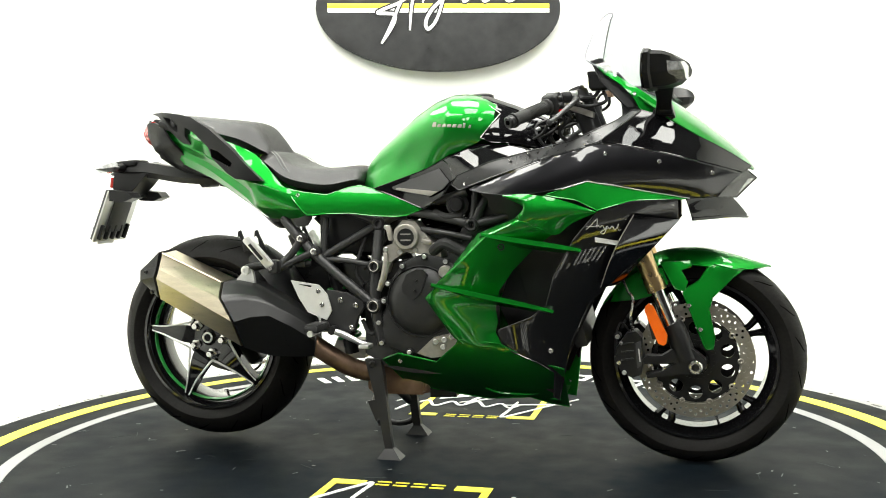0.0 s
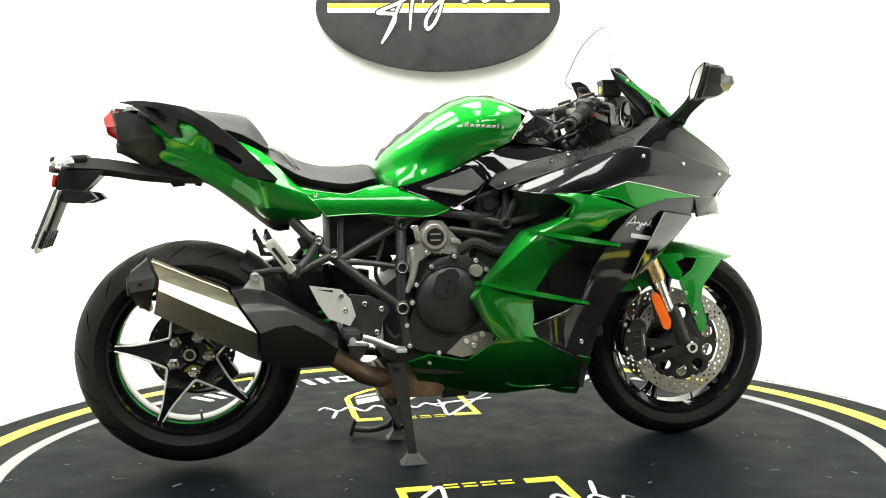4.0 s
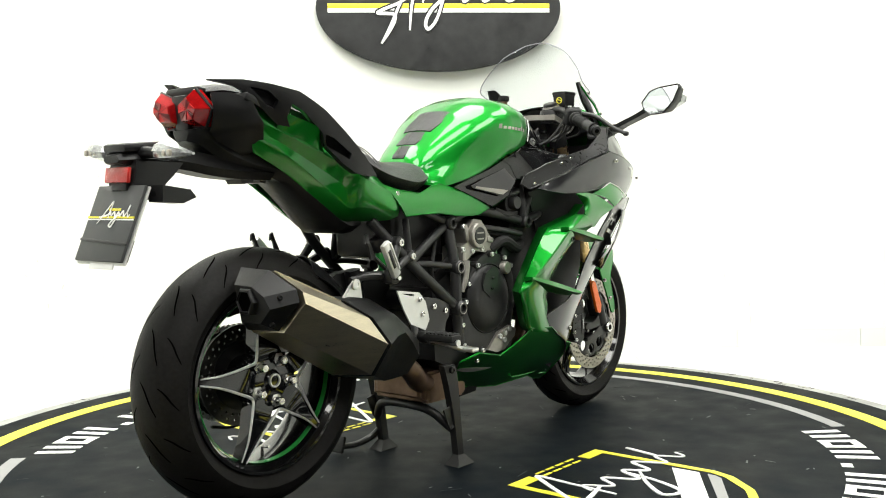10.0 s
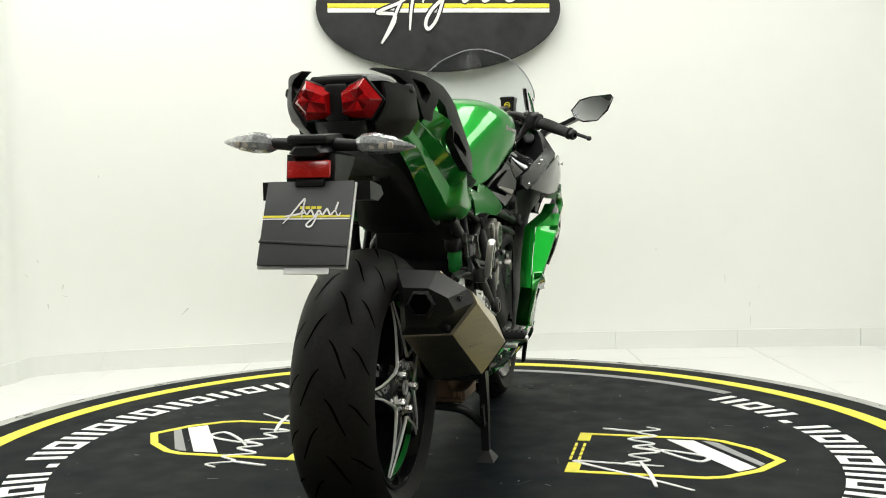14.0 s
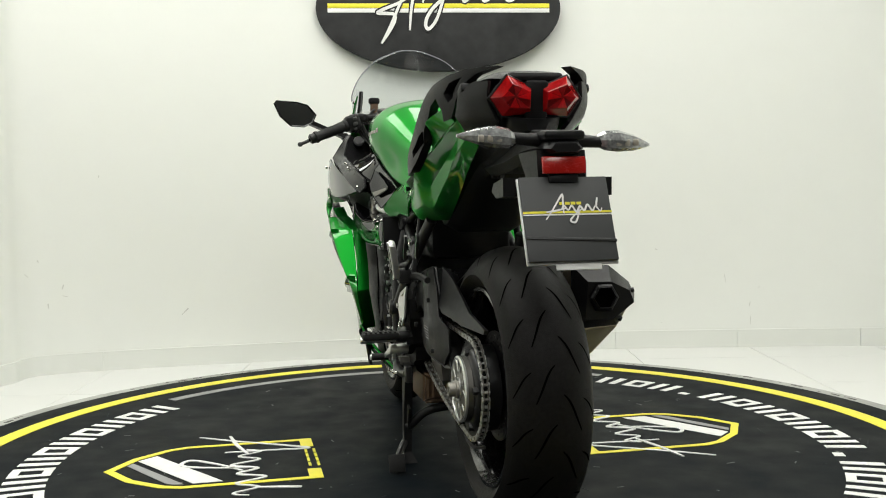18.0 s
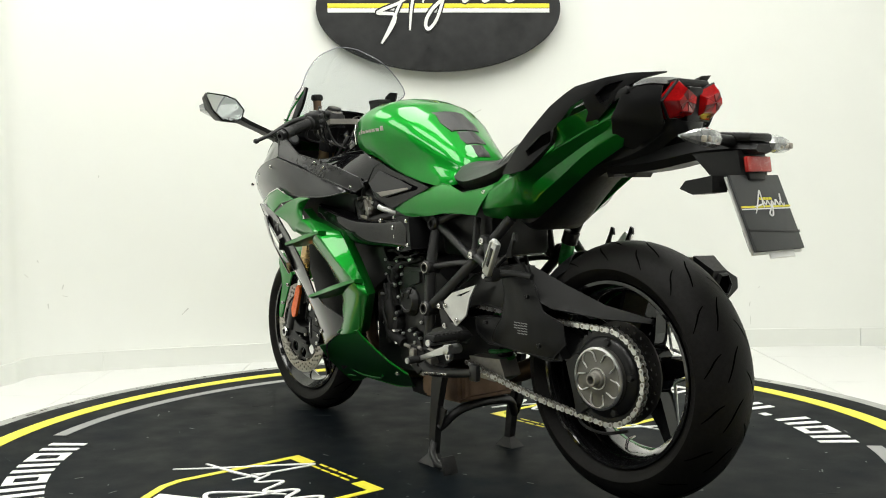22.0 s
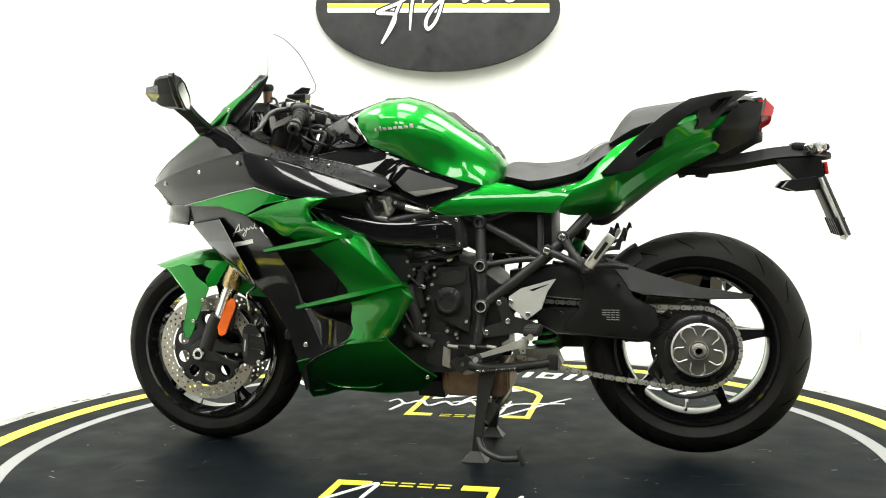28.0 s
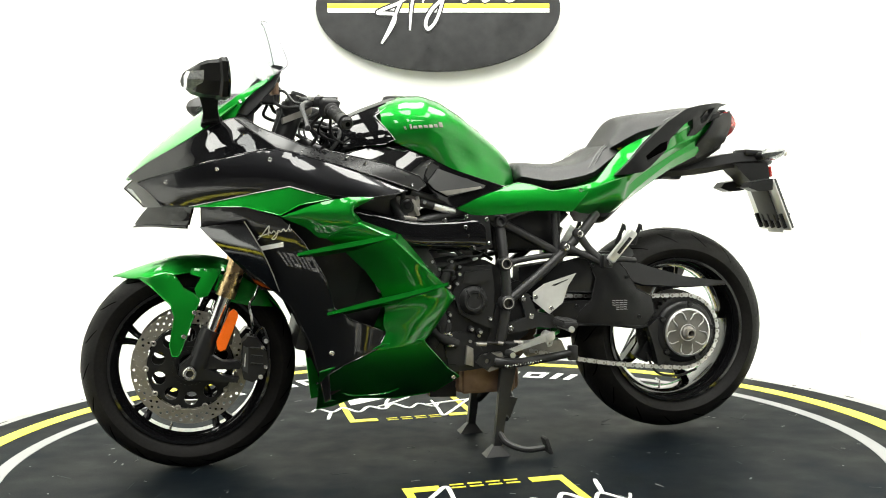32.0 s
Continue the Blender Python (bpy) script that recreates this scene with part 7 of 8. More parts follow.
        # side plate behind the engine
        part("side_plate", prism([(-0.17, 0.70), (-0.33, 0.70), (-0.32, 0.62), (-0.22, 0.64), (-0.165, 0.60)], s * 0.092, s * 0.10, [], 0.04, 0.003), M_PLASTIC, BIKE, "black plastic plate behind the frame")
        bolt(f, (-0.255, s * 0.102, 0.672), (0, s, 0), 0.010)
        # rider peg, heel plate and hanger
        hz = [(-0.41, 0.518), (-0.322, 0.505), (-0.297, 0.478), (-0.283, 0.430), (-0.300, 0.402), (-0.358, 0.424), (-0.385, 0.465)] if s < 0 else [(-0.231, 0.474), (-0.265, 0.497), (-0.364, 0.525), (-0.340, 0.490), (-0.322, 0.440), (-0.280, 0.408), (-0.231, 0.449)]
        hole = [(-0.392, 0.508), (-0.345, 0.503), (-0.345, 0.497), (-0.375, 0.503)] if s < 0 else [(-0.285, 0.492), (-0.345, 0.511), (-0.338, 0.506), (-0.30, 0.490)]
        hp = part("heel_plate", prism(hz, s * 0.178, s * 0.183, [hole], 0.02, 0.001), M_SILVER, BIKE, "silver heel guard plate")
        for bx, bz in (((-0.323, 0.487), (-0.312, 0.447)) if s < 0 else ((-0.238, 0.46), (-0.285, 0.425))):
            bolt(hp, (bx, s * 0.185, bz), (0, s, 0), 0.007)
        hg = part("peg_hanger", prism([(-0.30, 0.49), (-0.24, 0.482), (-0.19, 0.462), (-0.185, 0.44), (-0.205, 0.41), (-0.215, 0.372), (-0.235, 0.362), (-0.285, 0.368), (-0.315, 0.365), (-0.325, 0.39), (-0.31, 0.43)] if s < 0 else [(-0.19, 0.475), (-0.22, 0.468), (-0.245, 0.415), (-0.29, 0.405), (-0.325, 0.385), (-0.315, 0.362), (-0.25, 0.37), (-0.16, 0.355), (-0.147, 0.372), (-0.165, 0.388), (-0.21, 0.40)], s * 0.160, s * 0.176, [], 0.03, 0.004), M_FRAME, BIKE, "black footpeg hanger")
        for bx, bz in (((-0.257, 0.461), (-0.210, 0.446), (-0.224, 0.380)) if s < 0 else ((-0.202, 0.456), (-0.226, 0.404), (-0.163, 0.371))):
            bolt(hg, (bx, s * 0.178, bz), (0, s, 0), 0.008)
        peg = part("footpeg", box_bm(0.042, 0.10, 0.020, pose(-0.305, s * 0.245, 0.388), 0.006), M_GRIP, BIKE, "rubber-topped rider footpeg")
        part("peg_bar", cyl((-0.303, s * 0.17, 0.380), (-0.305, s * 0.30, 0.377), 0.009, 12), M_ALU, peg)
        for k in range(7):
            part("peg_rib", box_bm(0.040, 0.006, 0.004, pose(-0.305, s * (0.208 + 0.013 * k), 0.399), 0.001), M_GRIP, peg)
        part("peg_pivot", cyl((-0.308, s * 0.165, 0.384), (-0.308, s * 0.205, 0.384), 0.016, 14, bev=0.003), M_SATIN, peg)


frame_tubes()


def engine():
    e = part("engine", skin([[(-0.20, -0.13, 0.30), (-0.20, 0.13, 0.30), (-0.20, 0.12, 0.50), (-0.20, -0.12, 0.50)], [(-0.10, -0.15, 0.255), (-0.10, 0.14, 0.255), (-0.10, 0.14, 0.57), (-0.10, -0.15, 0.57)],
                             [(0.06, -0.15, 0.25), (0.06, 0.14, 0.25), (0.06, 0.14, 0.58), (0.06, -0.15, 0.58)], [(0.15, -0.14, 0.29), (0.15, 0.14, 0.29), (0.15, 0.14, 0.50), (0.15, -0.14, 0.50)]], 3, 2, smooth_ring=False), M_ENGINE, BIKE, "dark cast engine block")
    part("cylinder_block", box_bm(0.16, 0.34, 0.24, pose(0.16, 0, 0.60, 0, 28, 0), 0.012), M_ENGINE, e)
    part("cylinder_head", box_bm(0.15, 0.36, 0.09, pose(0.235, 0, 0.72, 0, 28, 0), 0.014), M_PLASTIC, e)
    for k in range(4):
        y = -0.12 + 0.08 * k
        part("header_pipe", tube([(0.28, y, 0.60), (0.345, y, 0.55), (0.355, y * 0.95, 0.42), (0.33, y * 0.8, 0.28), (0.22, y * 0.6, 0.22), (0.02, y * 0.5, 0.215)], 0.020, 12, smooth_n=5), M_RUST, BIKE, "heat-stained steel header pipe")
    # right side: clutch cover
    s = -1
    cx, cz = -0.012, 0.462
    out = cr([(-0.062, 0.572), (-0.001, 0.594), (0.062, 0.580), (0.108, 0.540), (0.122, 0.470), (0.108, 0.380), (0.062, 0.326), (0.0, 0.306), (-0.085, 0.312), (-0.137, 0.345), (-0.136, 0.40), (-0.118, 0.455), (-0.108, 0.51)], 3, True)
    cc = part("clutch_cover", prism([tuple(q) for q in out], -0.14, -0.176, [], 0.03, 0.012), M_ENGINE, e, "round dark clutch cover")
    part("clutch_dome", lathe([(0, -0.196), (0.040, -0.196), (0.062, -0.194), (0.080, -0.188), (0.096, -0.178), (0.102, -0.168), (0, -0.168)], (cx, 0, cz - 0.002), seg=64), M_ENGINE, cc)
    part("dome_rim", lathe([(0.098, -0.1765), (0.1005, -0.1795), (0.103, -0.1755)], (cx, 0, cz - 0.002), seg=64, closed=True), M_ENGINE, cc)
    part("cover_step", prism([(0.0, 0.552), (0.012, 0.537), (-0.008, 0.484), (-0.030, 0.466), (-0.062, 0.488), (-0.064, 0.505), (-0.050, 0.538), (-0.020, 0.553)], -0.188, -0.1985, [], 0.03, 0.004), M_ENGINE, cc)
    for bx, bz in ((-0.018, 0.520), (-0.024, 0.492)):
        bolt(cc, (bx, -0.1995, bz), (0, -1, 0), 0.004, M_SATIN)
    for bx, bz in ((0.0, 0.588), (0.062, 0.574), (-0.066, 0.560), (-0.110, 0.510), (-0.123, 0.460), (-0.140, 0.397), (-0.132, 0.338), (-0.049, 0.314), (0.092, 0.548)):
        part("bolt_boss", cyl((bx, -0.15, bz), (bx, -0.181, bz), 0.0105, 14, bev=0.002), M_ENGINE, cc)
        bolt(cc, (bx, -0.183, bz), (0, -1, 0), 0.0066, M_ALU)
    gh = part("gear_housing", prism([(-0.128, 0.545), (-0.125, 0.615), (-0.098, 0.625), (-0.092, 0.665), (-0.066, 0.692), (-0.030, 0.688), (-0.012, 0.665), (0.045, 0.605), (0.046, 0.585), (0.0, 0.592), (-0.06, 0.60), (-0.10, 0.575), (-0.112, 0.54)], -0.10, -0.168, [], 0.03, 0.006), M_GUN, e, "grey cast supercharger drive housing")
    part("round_cap", lathe([(0, -0.181), (0.022, -0.181), (0.0245, -0.1795), (0.0255, -0.183), (0.034, -0.183), (0.037, -0.180), (0.037, -0.16), (0, -0.16)], (-0.054, 0, 0.644), seg=40), M_GUN, gh, "round cap with a bright ring")
    part("cap_face", lathe([(0, -0.1835), (0.0235, -0.1835), (0.0245, -0.182), (0, -0.182)], (-0.054, 0, 0.644), seg=40), M_SATIN, gh)
    for z in (0.653, 0.636):
        part("cap_mark", box_bm(0.030, 0.0012, 0.004, pose(-0.054, -0.1838, z - 0.001), 0), M_GUN, gh)
    for bx, bz in ((-0.118, 0.56), (-0.118, 0.608), (-0.03, 0.605), (0.03, 0.603), (-0.075, 0.60), (-0.115, 0.672), (0.035, 0.612)):
        bolt(gh, (bx, -0.170, bz), (0, -1, 0), 0.007, M_ALU)
    for k, (hx, hz, hw, hh) in enumerate(((-0.105, 0.655, 0.016, 0.045), (-0.118, 0.585, 0.014, 0.030), (0.005, 0.630, 0.030, 0.016))):
        part("casting_rib", box_bm(hw, 0.012, hh, pose(hx, -0.170, hz, 0, 12 * (k - 1), 0), 0.004), M_GUN, gh)
    part("cover_strut", tube([(-0.112, -0.176, 0.575), (-0.122, -0.180, 0.53), (-0.138, -0.178, 0.49)], [0.012, 0.010, 0.008], 10, smooth_n=4), M_GUN, e)
    wp = part("water_pump", prism([(-0.026, 0.312), (0.024, 0.358), (0.080, 0.372), (0.112, 0.358), (0.107, 0.338), (0.056, 0.305), (0.015, 0.299)], -0.14, -0.184, [], 0.03, 0.005), M_GUN, e, "grey cast pump cover")
    for bx, bz in ((0.030, 0.345), (0.056, 0.352), (0.078, 0.362), (0.052, 0.332)):
        bolt(wp, (bx, -0.186, bz), (0, -1, 0), 0.008, M_ALU)
    part("oil_filler", lathe([(0, -0.195), (0.016, -0.195), (0.019, -0.190), (0.019, -0.17), (0, -0.17)], (0.062, 0, 0.545), seg=16), M_GUN, e)
    part("drain_boss", lathe([(0, -0.168), (0.020, -0.168), (0.024, -0.16), (0.024, -0.14), (0, -0.14)], (-0.055, 0, 0.315), seg=24), M_ENGINE, e)
    # left side: alternator cover, sprocket cover, hoses
    al = part("alternator_cover", prism([(-0.024, 0.556), (-0.113, 0.556), (-0.120, 0.48), (-0.112, 0.368), (-0.06, 0.392), (-0.014, 0.420), (0.004, 0.482)], 0.13, 0.163, [], 0.03, 0.010), M_ENGINE, e, "dark alternator cover")
    part("cover_slab", prism([(-0.105, 0.545), (-0.03, 0.540), (-0.022, 0.51), (-0.06, 0.502), (-0.105, 0.515)], 0.160, 0.172, [], 0.03, 0.005), M_ENGINE, al)
    part("alternator_dome", lathe([(0, 0.182), (0.022, 0.182), (0.024, 0.185), (0.030, 0.185), (0.034, 0.179), (0.042, 0.170), (0.044, 0.15), (0, 0.15)], (-0.054, 0, 0.456), seg=36), M_ENGINE, al)
    part("dome_fin", box_bm(0.004, 0.006, 0.034, pose(-0.070, 0.183, 0.480, 0, -28, 0), 0.001), M_ENGINE, al)
    part("dome_fin", box_bm(0.004, 0.006, 0.022, pose(-0.036, 0.183, 0.478, 0, 30, 0), 0.001), M_ENGINE, al)
    for bx, bz in ((-0.015, 0.533), (-0.007, 0.506), (0.028, 0.518), (0.005, 0.465), (0.015, 0.417), (-0.049, 0.372), (-0.075, 0.363), (0.008, 0.571), (0.065, 0.572), (-0.105, 0.40)):
        part("bolt_boss", cyl((bx, 0.145, bz), (bx, 0.166, bz), 0.0085, 12, bev=0.002), M_ENGINE, al)
        bolt(al, (bx, 0.168, bz), (0, 1, 0), 0.0046, M_ALU)
    part("sprocket_cover", prism([(-0.13, 0.44), (-0.20, 0.47), (-0.235, 0.42), (-0.225, 0.35), (-0.16, 0.31), (-0.10, 0.33)], 0.10, 0.150, [], 0.03, 0.008), M_ENGINE, e)
    sg = part("gear_lower", prism([(-0.06, 0.36), (0.0, 0.365), (0.03, 0.33), (0.02, 0.27), (-0.05, 0.262), (-0.09, 0.30)], 0.12, 0.148, [], 0.03, 0.006), M_ENGINE, e)
    part("link_bracket", prism([(-0.056, 0.278), (-0.066, 0.292), (-0.077, 0.299), (-0.090, 0.296), (-0.101, 0.305), (-0.114, 0.296), (-0.130, 0.285), (-0.122, 0.272), (-0.117, 0.261), (-0.104, 0.262), (-0.092, 0.250), (-0.074, 0.262)], 0.166, 0.174, [circle(-0.092, 0.278, 0.007, 8)], 0.03, 0.002), M_ENGINE, sg, "dark toothed bracket plate")
    part("starter_clutch", lathe([(0, 0.172), (0.018, 0.172), (0.028, 0.168), (0.032, 0.160), (0.033, 0.14), (0, 0.14)], (0.042, 0, 0.385), seg=28), M_ENGINE, sg)
    for k, (x0, z0, x1, z1, r) in enumerate(((0.035, 0.545, 0.005, 0.525, 0.004), (0.06, 0.53, 0.02, 0.50, 0.0035), (0.075, 0.50, 0.05, 0.43, 0.004), (0.09, 0.45, 0.045, 0.36, 0.0045), (0.02, 0.575, -0.06, 0.578, 0.004), (-0.01, 0.59, -0.09, 0.60, 0.0035), (0.05, 0.60, -0.02, 0.585, 0.005))):
        part("engine_wire", tube([(x0, 0.168, z0), ((x0 + x1) / 2 - 0.012, 0.180, (z0 + z1) / 2 + 0.010 * (-1) ** k), (x1, 0.168, z1)], r, 8, smooth_n=5), M_GRIP, sg, "thin black wire")
        part("wire_plug", box_bm(0.016, 0.010, 0.011, pose(x1, 0.170, z1, 0, 25 * (-1) ** k, 0), 0.003), M_ALU if k in (1, 4) else M_PLASTIC, sg)
    for k in range(5):
        part("hose_clip", lathe([(0.0145, -0.003), (0.0165, -0.003), (0.0165, 0.003), (0.0145, 0.003)], (0.062 - 0.012 * k, 0.160, 0.47 - 0.035 * k), "z", 16, closed=True), M_STEEL, sg)
    part("lever_block", prism([(-0.055, 0.315), (-0.035, 0.325), (-0.03, 0.27), (-0.055, 0.262)], 0.148, 0.160, [], 0.03, 0.003), M_GUN, sg)
    for bx, bz in ((-0.048, 0.335), (0.01, 0.355), (-0.05, 0.272), (-0.075, 0.35)):
        bolt(sg, (bx, 0.150, bz), (0, 1, 0), 0.0048, M_ALU)
    for pts, r in (([(0.06, 0.15, 0.50), (0.055, 0.165, 0.45), (0.04, 0.165, 0.39), (0.07, 0.15, 0.33)], 0.017), ([(-0.005, 0.15, 0.57), (0.02, 0.165, 0.54), (0.035, 0.16, 0.49), (0.03, 0.15, 0.44)], 0.013), ([(0.09, 0.15, 0.42), (0.05, 0.165, 0.36), (-0.005, 0.16, 0.33)], 0.015), ([(0.10, 0.14, 0.56), (0.06, 0.16, 0.56), (-0.02, 0.155, 0.565), (-0.08, 0.14, 0.58)], 0.008)):
        part("coolant_hose", tube(pts, r, 12, smooth_n=5), M_GRIP, e, "black rubber hose")
    for bx, bz in ((0.045, 0.55), (0.03, 0.50), (0.085, 0.47), (0.02, 0.40), (0.075, 0.385), (0.06, 0.53), (-0.015, 0.555)):
        bolt(e, (bx, 0.170, bz), (0, 1, 0), 0.0042, M_ALU)
    for pts, r in (([(0.02, -0.16, 0.60), (0.06, -0.18, 0.625), (0.12, -0.18, 0.60), (0.17, -0.16, 0.61)], 0.016), ([(-0.01, -0.14, 0.66), (0.05, -0.165, 0.645), (0.11, -0.17, 0.635)], 0.010), ([(-0.13, -0.13, 0.64), (-0.145, -0.15, 0.61), (-0.16, -0.14, 0.58), (-0.20, -0.13, 0.55)], 0.006), ([(-0.19, -0.13, 0.65), (-0.22, -0.14, 0.55), (-0.20, -0.14, 0.50)], 0.006), ([(-0.12, -0.15, 0.40), (-0.17, -0.16, 0.36), (-0.20, -0.15, 0.40)], 0.006)):
        part("hose", tube(pts, r, 10, smooth_n=5), M_GRIP, e)
    # intake duct on the left, throttle bodies
    st = []
    for x, y, z, hy, hz in ((0.34, 0.20, 0.715, 0.03, 0.025), (0.24, 0.205, 0.685, 0.035, 0.032), (0.13, 0.19, 0.655, 0.04, 0.036), (0.02, 0.165, 0.650, 0.045, 0.040), (-0.05, 0.155, 0.650, 0.05, 0.045), (-0.085, 0.15, 0.645, 0.05, 0.045)):
        st.append([(x, y - hy, z - hz), (x, y - hy, z + hz), (x, y + hy * 0.7, z + hz), (x, y + hy, z + hz * 0.4), (x, y + hy, z - hz * 0.6), (x, y + hy * 0.6, z - hz)])
    du = part("intake_duct", skin(st, 4, 3), M_BLACK, BIKE, "gloss black air intake duct", angle=60)
    part("duct_collar", prism([(-0.03, 0.705), (-0.095, 0.70), (-0.105, 0.61), (-0.05, 0.60), (-0.02, 0.62)], 0.12, 0.200, [], 0.03, 0.008), M_PLASTIC, du)
    part("duct_label", box_bm(0.052, 0.0015, 0.014, pose(0.045, 0.206, 0.638, 0, 1, 0), 0), M_GREYV, du)
    for bx, bz in ((0.035, 0.69), (-0.03, 0.645), (-0.025, 0.67)):
        bolt(du, (bx, 0.204, bz), (0, 1, 0), 0.006)
    for sd in (-1,):
        tb = part("throttle_body", prism(circle(0.10, 0.735, 0.034, 14), sd * 0.13, sd * 0.185, [], 0.03, 0.006), M_SATIN, e, "throttle body behind the frame tubes")
        part("actuator", lathe([(0, sd * 0.205), (0.018, sd * 0.205), (0.022, sd * 0.198), (0.022, sd * 0.18), (0, sd * 0.18)], (0.10, 0, 0.735), seg=20), M_GUN if sd > 0 else M_SATIN, tb)
        part("pipe_stub", tube([(0.03, sd * 0.17, 0.715), (0.07, sd * 0.185, 0.70), (0.115, sd * 0.185, 0.705)], 0.010, 10, smooth_n=3), M_ALU if sd > 0 else M_GRIP, tb)
    # left throttle body casting, with its shaft and screws
    tc = part("throttle_casting", prism([(0.172, 0.762), (0.104, 0.762), (0.100, 0.725), (0.127, 0.690), (0.168, 0.696)], 0.15, 0.190, [], 0.03, 0.006), M_GUN, e, "grey cast throttle body")
    part("shaft_boss", lathe([(0, 0.206), (0.010, 0.206), (0.012, 0.202), (0.020, 0.200), (0.022, 0.188), (0, 0.188)], (0.139, 0, 0.734), seg=20), M_SATIN, tc)
    for k, (bx, bz) in enumerate(((0.165, 0.755), (0.112, 0.754), (0.110, 0.724), (0.162, 0.702), (0.132, 0.697), (0.09, 0.742))):
        bolt(tc, (bx, 0.193, bz), (0, 1, 0), 0.005, M_ALU)
    part("casting_rib", box_bm(0.012, 0.014, 0.050, pose(0.118, 0.194, 0.728, 0, 22, 0), 0.003), M_GUN, tc)
    part("casting_rib", box_bm(0.050, 0.012, 0.010, pose(0.138, 0.194, 0.700, 0, -10, 0), 0.003), M_GUN, tc)
    part("pipe_stub", tube([(0.00, 0.17, 0.715), (0.035, 0.185, 0.722), (0.062, 0.188, 0.730)], 0.010, 12, smooth_n=3), M_ALU, tc, "short bright pipe stub")
    part("stub_hose", tube([(0.062, 0.188, 0.730), (0.10, 0.180, 0.742)], 0.012, 12), M_GRIP, tc)
    # bead added so that the duct's gloss edge shows a highlight line
    part("duct_highlight_bead", tube([(0.26, 0.226, 0.702), (0.229, 0.229, 0.688), (0.182, 0.226, 0.671), (0.134, 0.218, 0.657), (0.055, 0.203, 0.648), (-0.02, 0.200, 0.648)], 0.0035, 8, smooth_n=5), M_BLACK, du)
    for k, (bx, bz) in enumerate(((-0.088, 0.690), (-0.094, 0.622), (-0.05, 0.610), (-0.030, 0.700))):
        bolt(du, (bx, 0.202, bz), (0, 1, 0), 0.0055)
    part("airbox", box_bm(0.30, 0.28, 0.14, pose(0.08, 0, 0.80, 0, 8, 0), 0.03), M_PLASTIC, BIKE, "black airbox under the tank")
    part("inner_fill", box_bm(0.22, 0.22, 0.18, pose(-0.24, 0, 0.68), 0.02), M_PLASTIC, BIKE, "black battery tray under the seat")


engine()


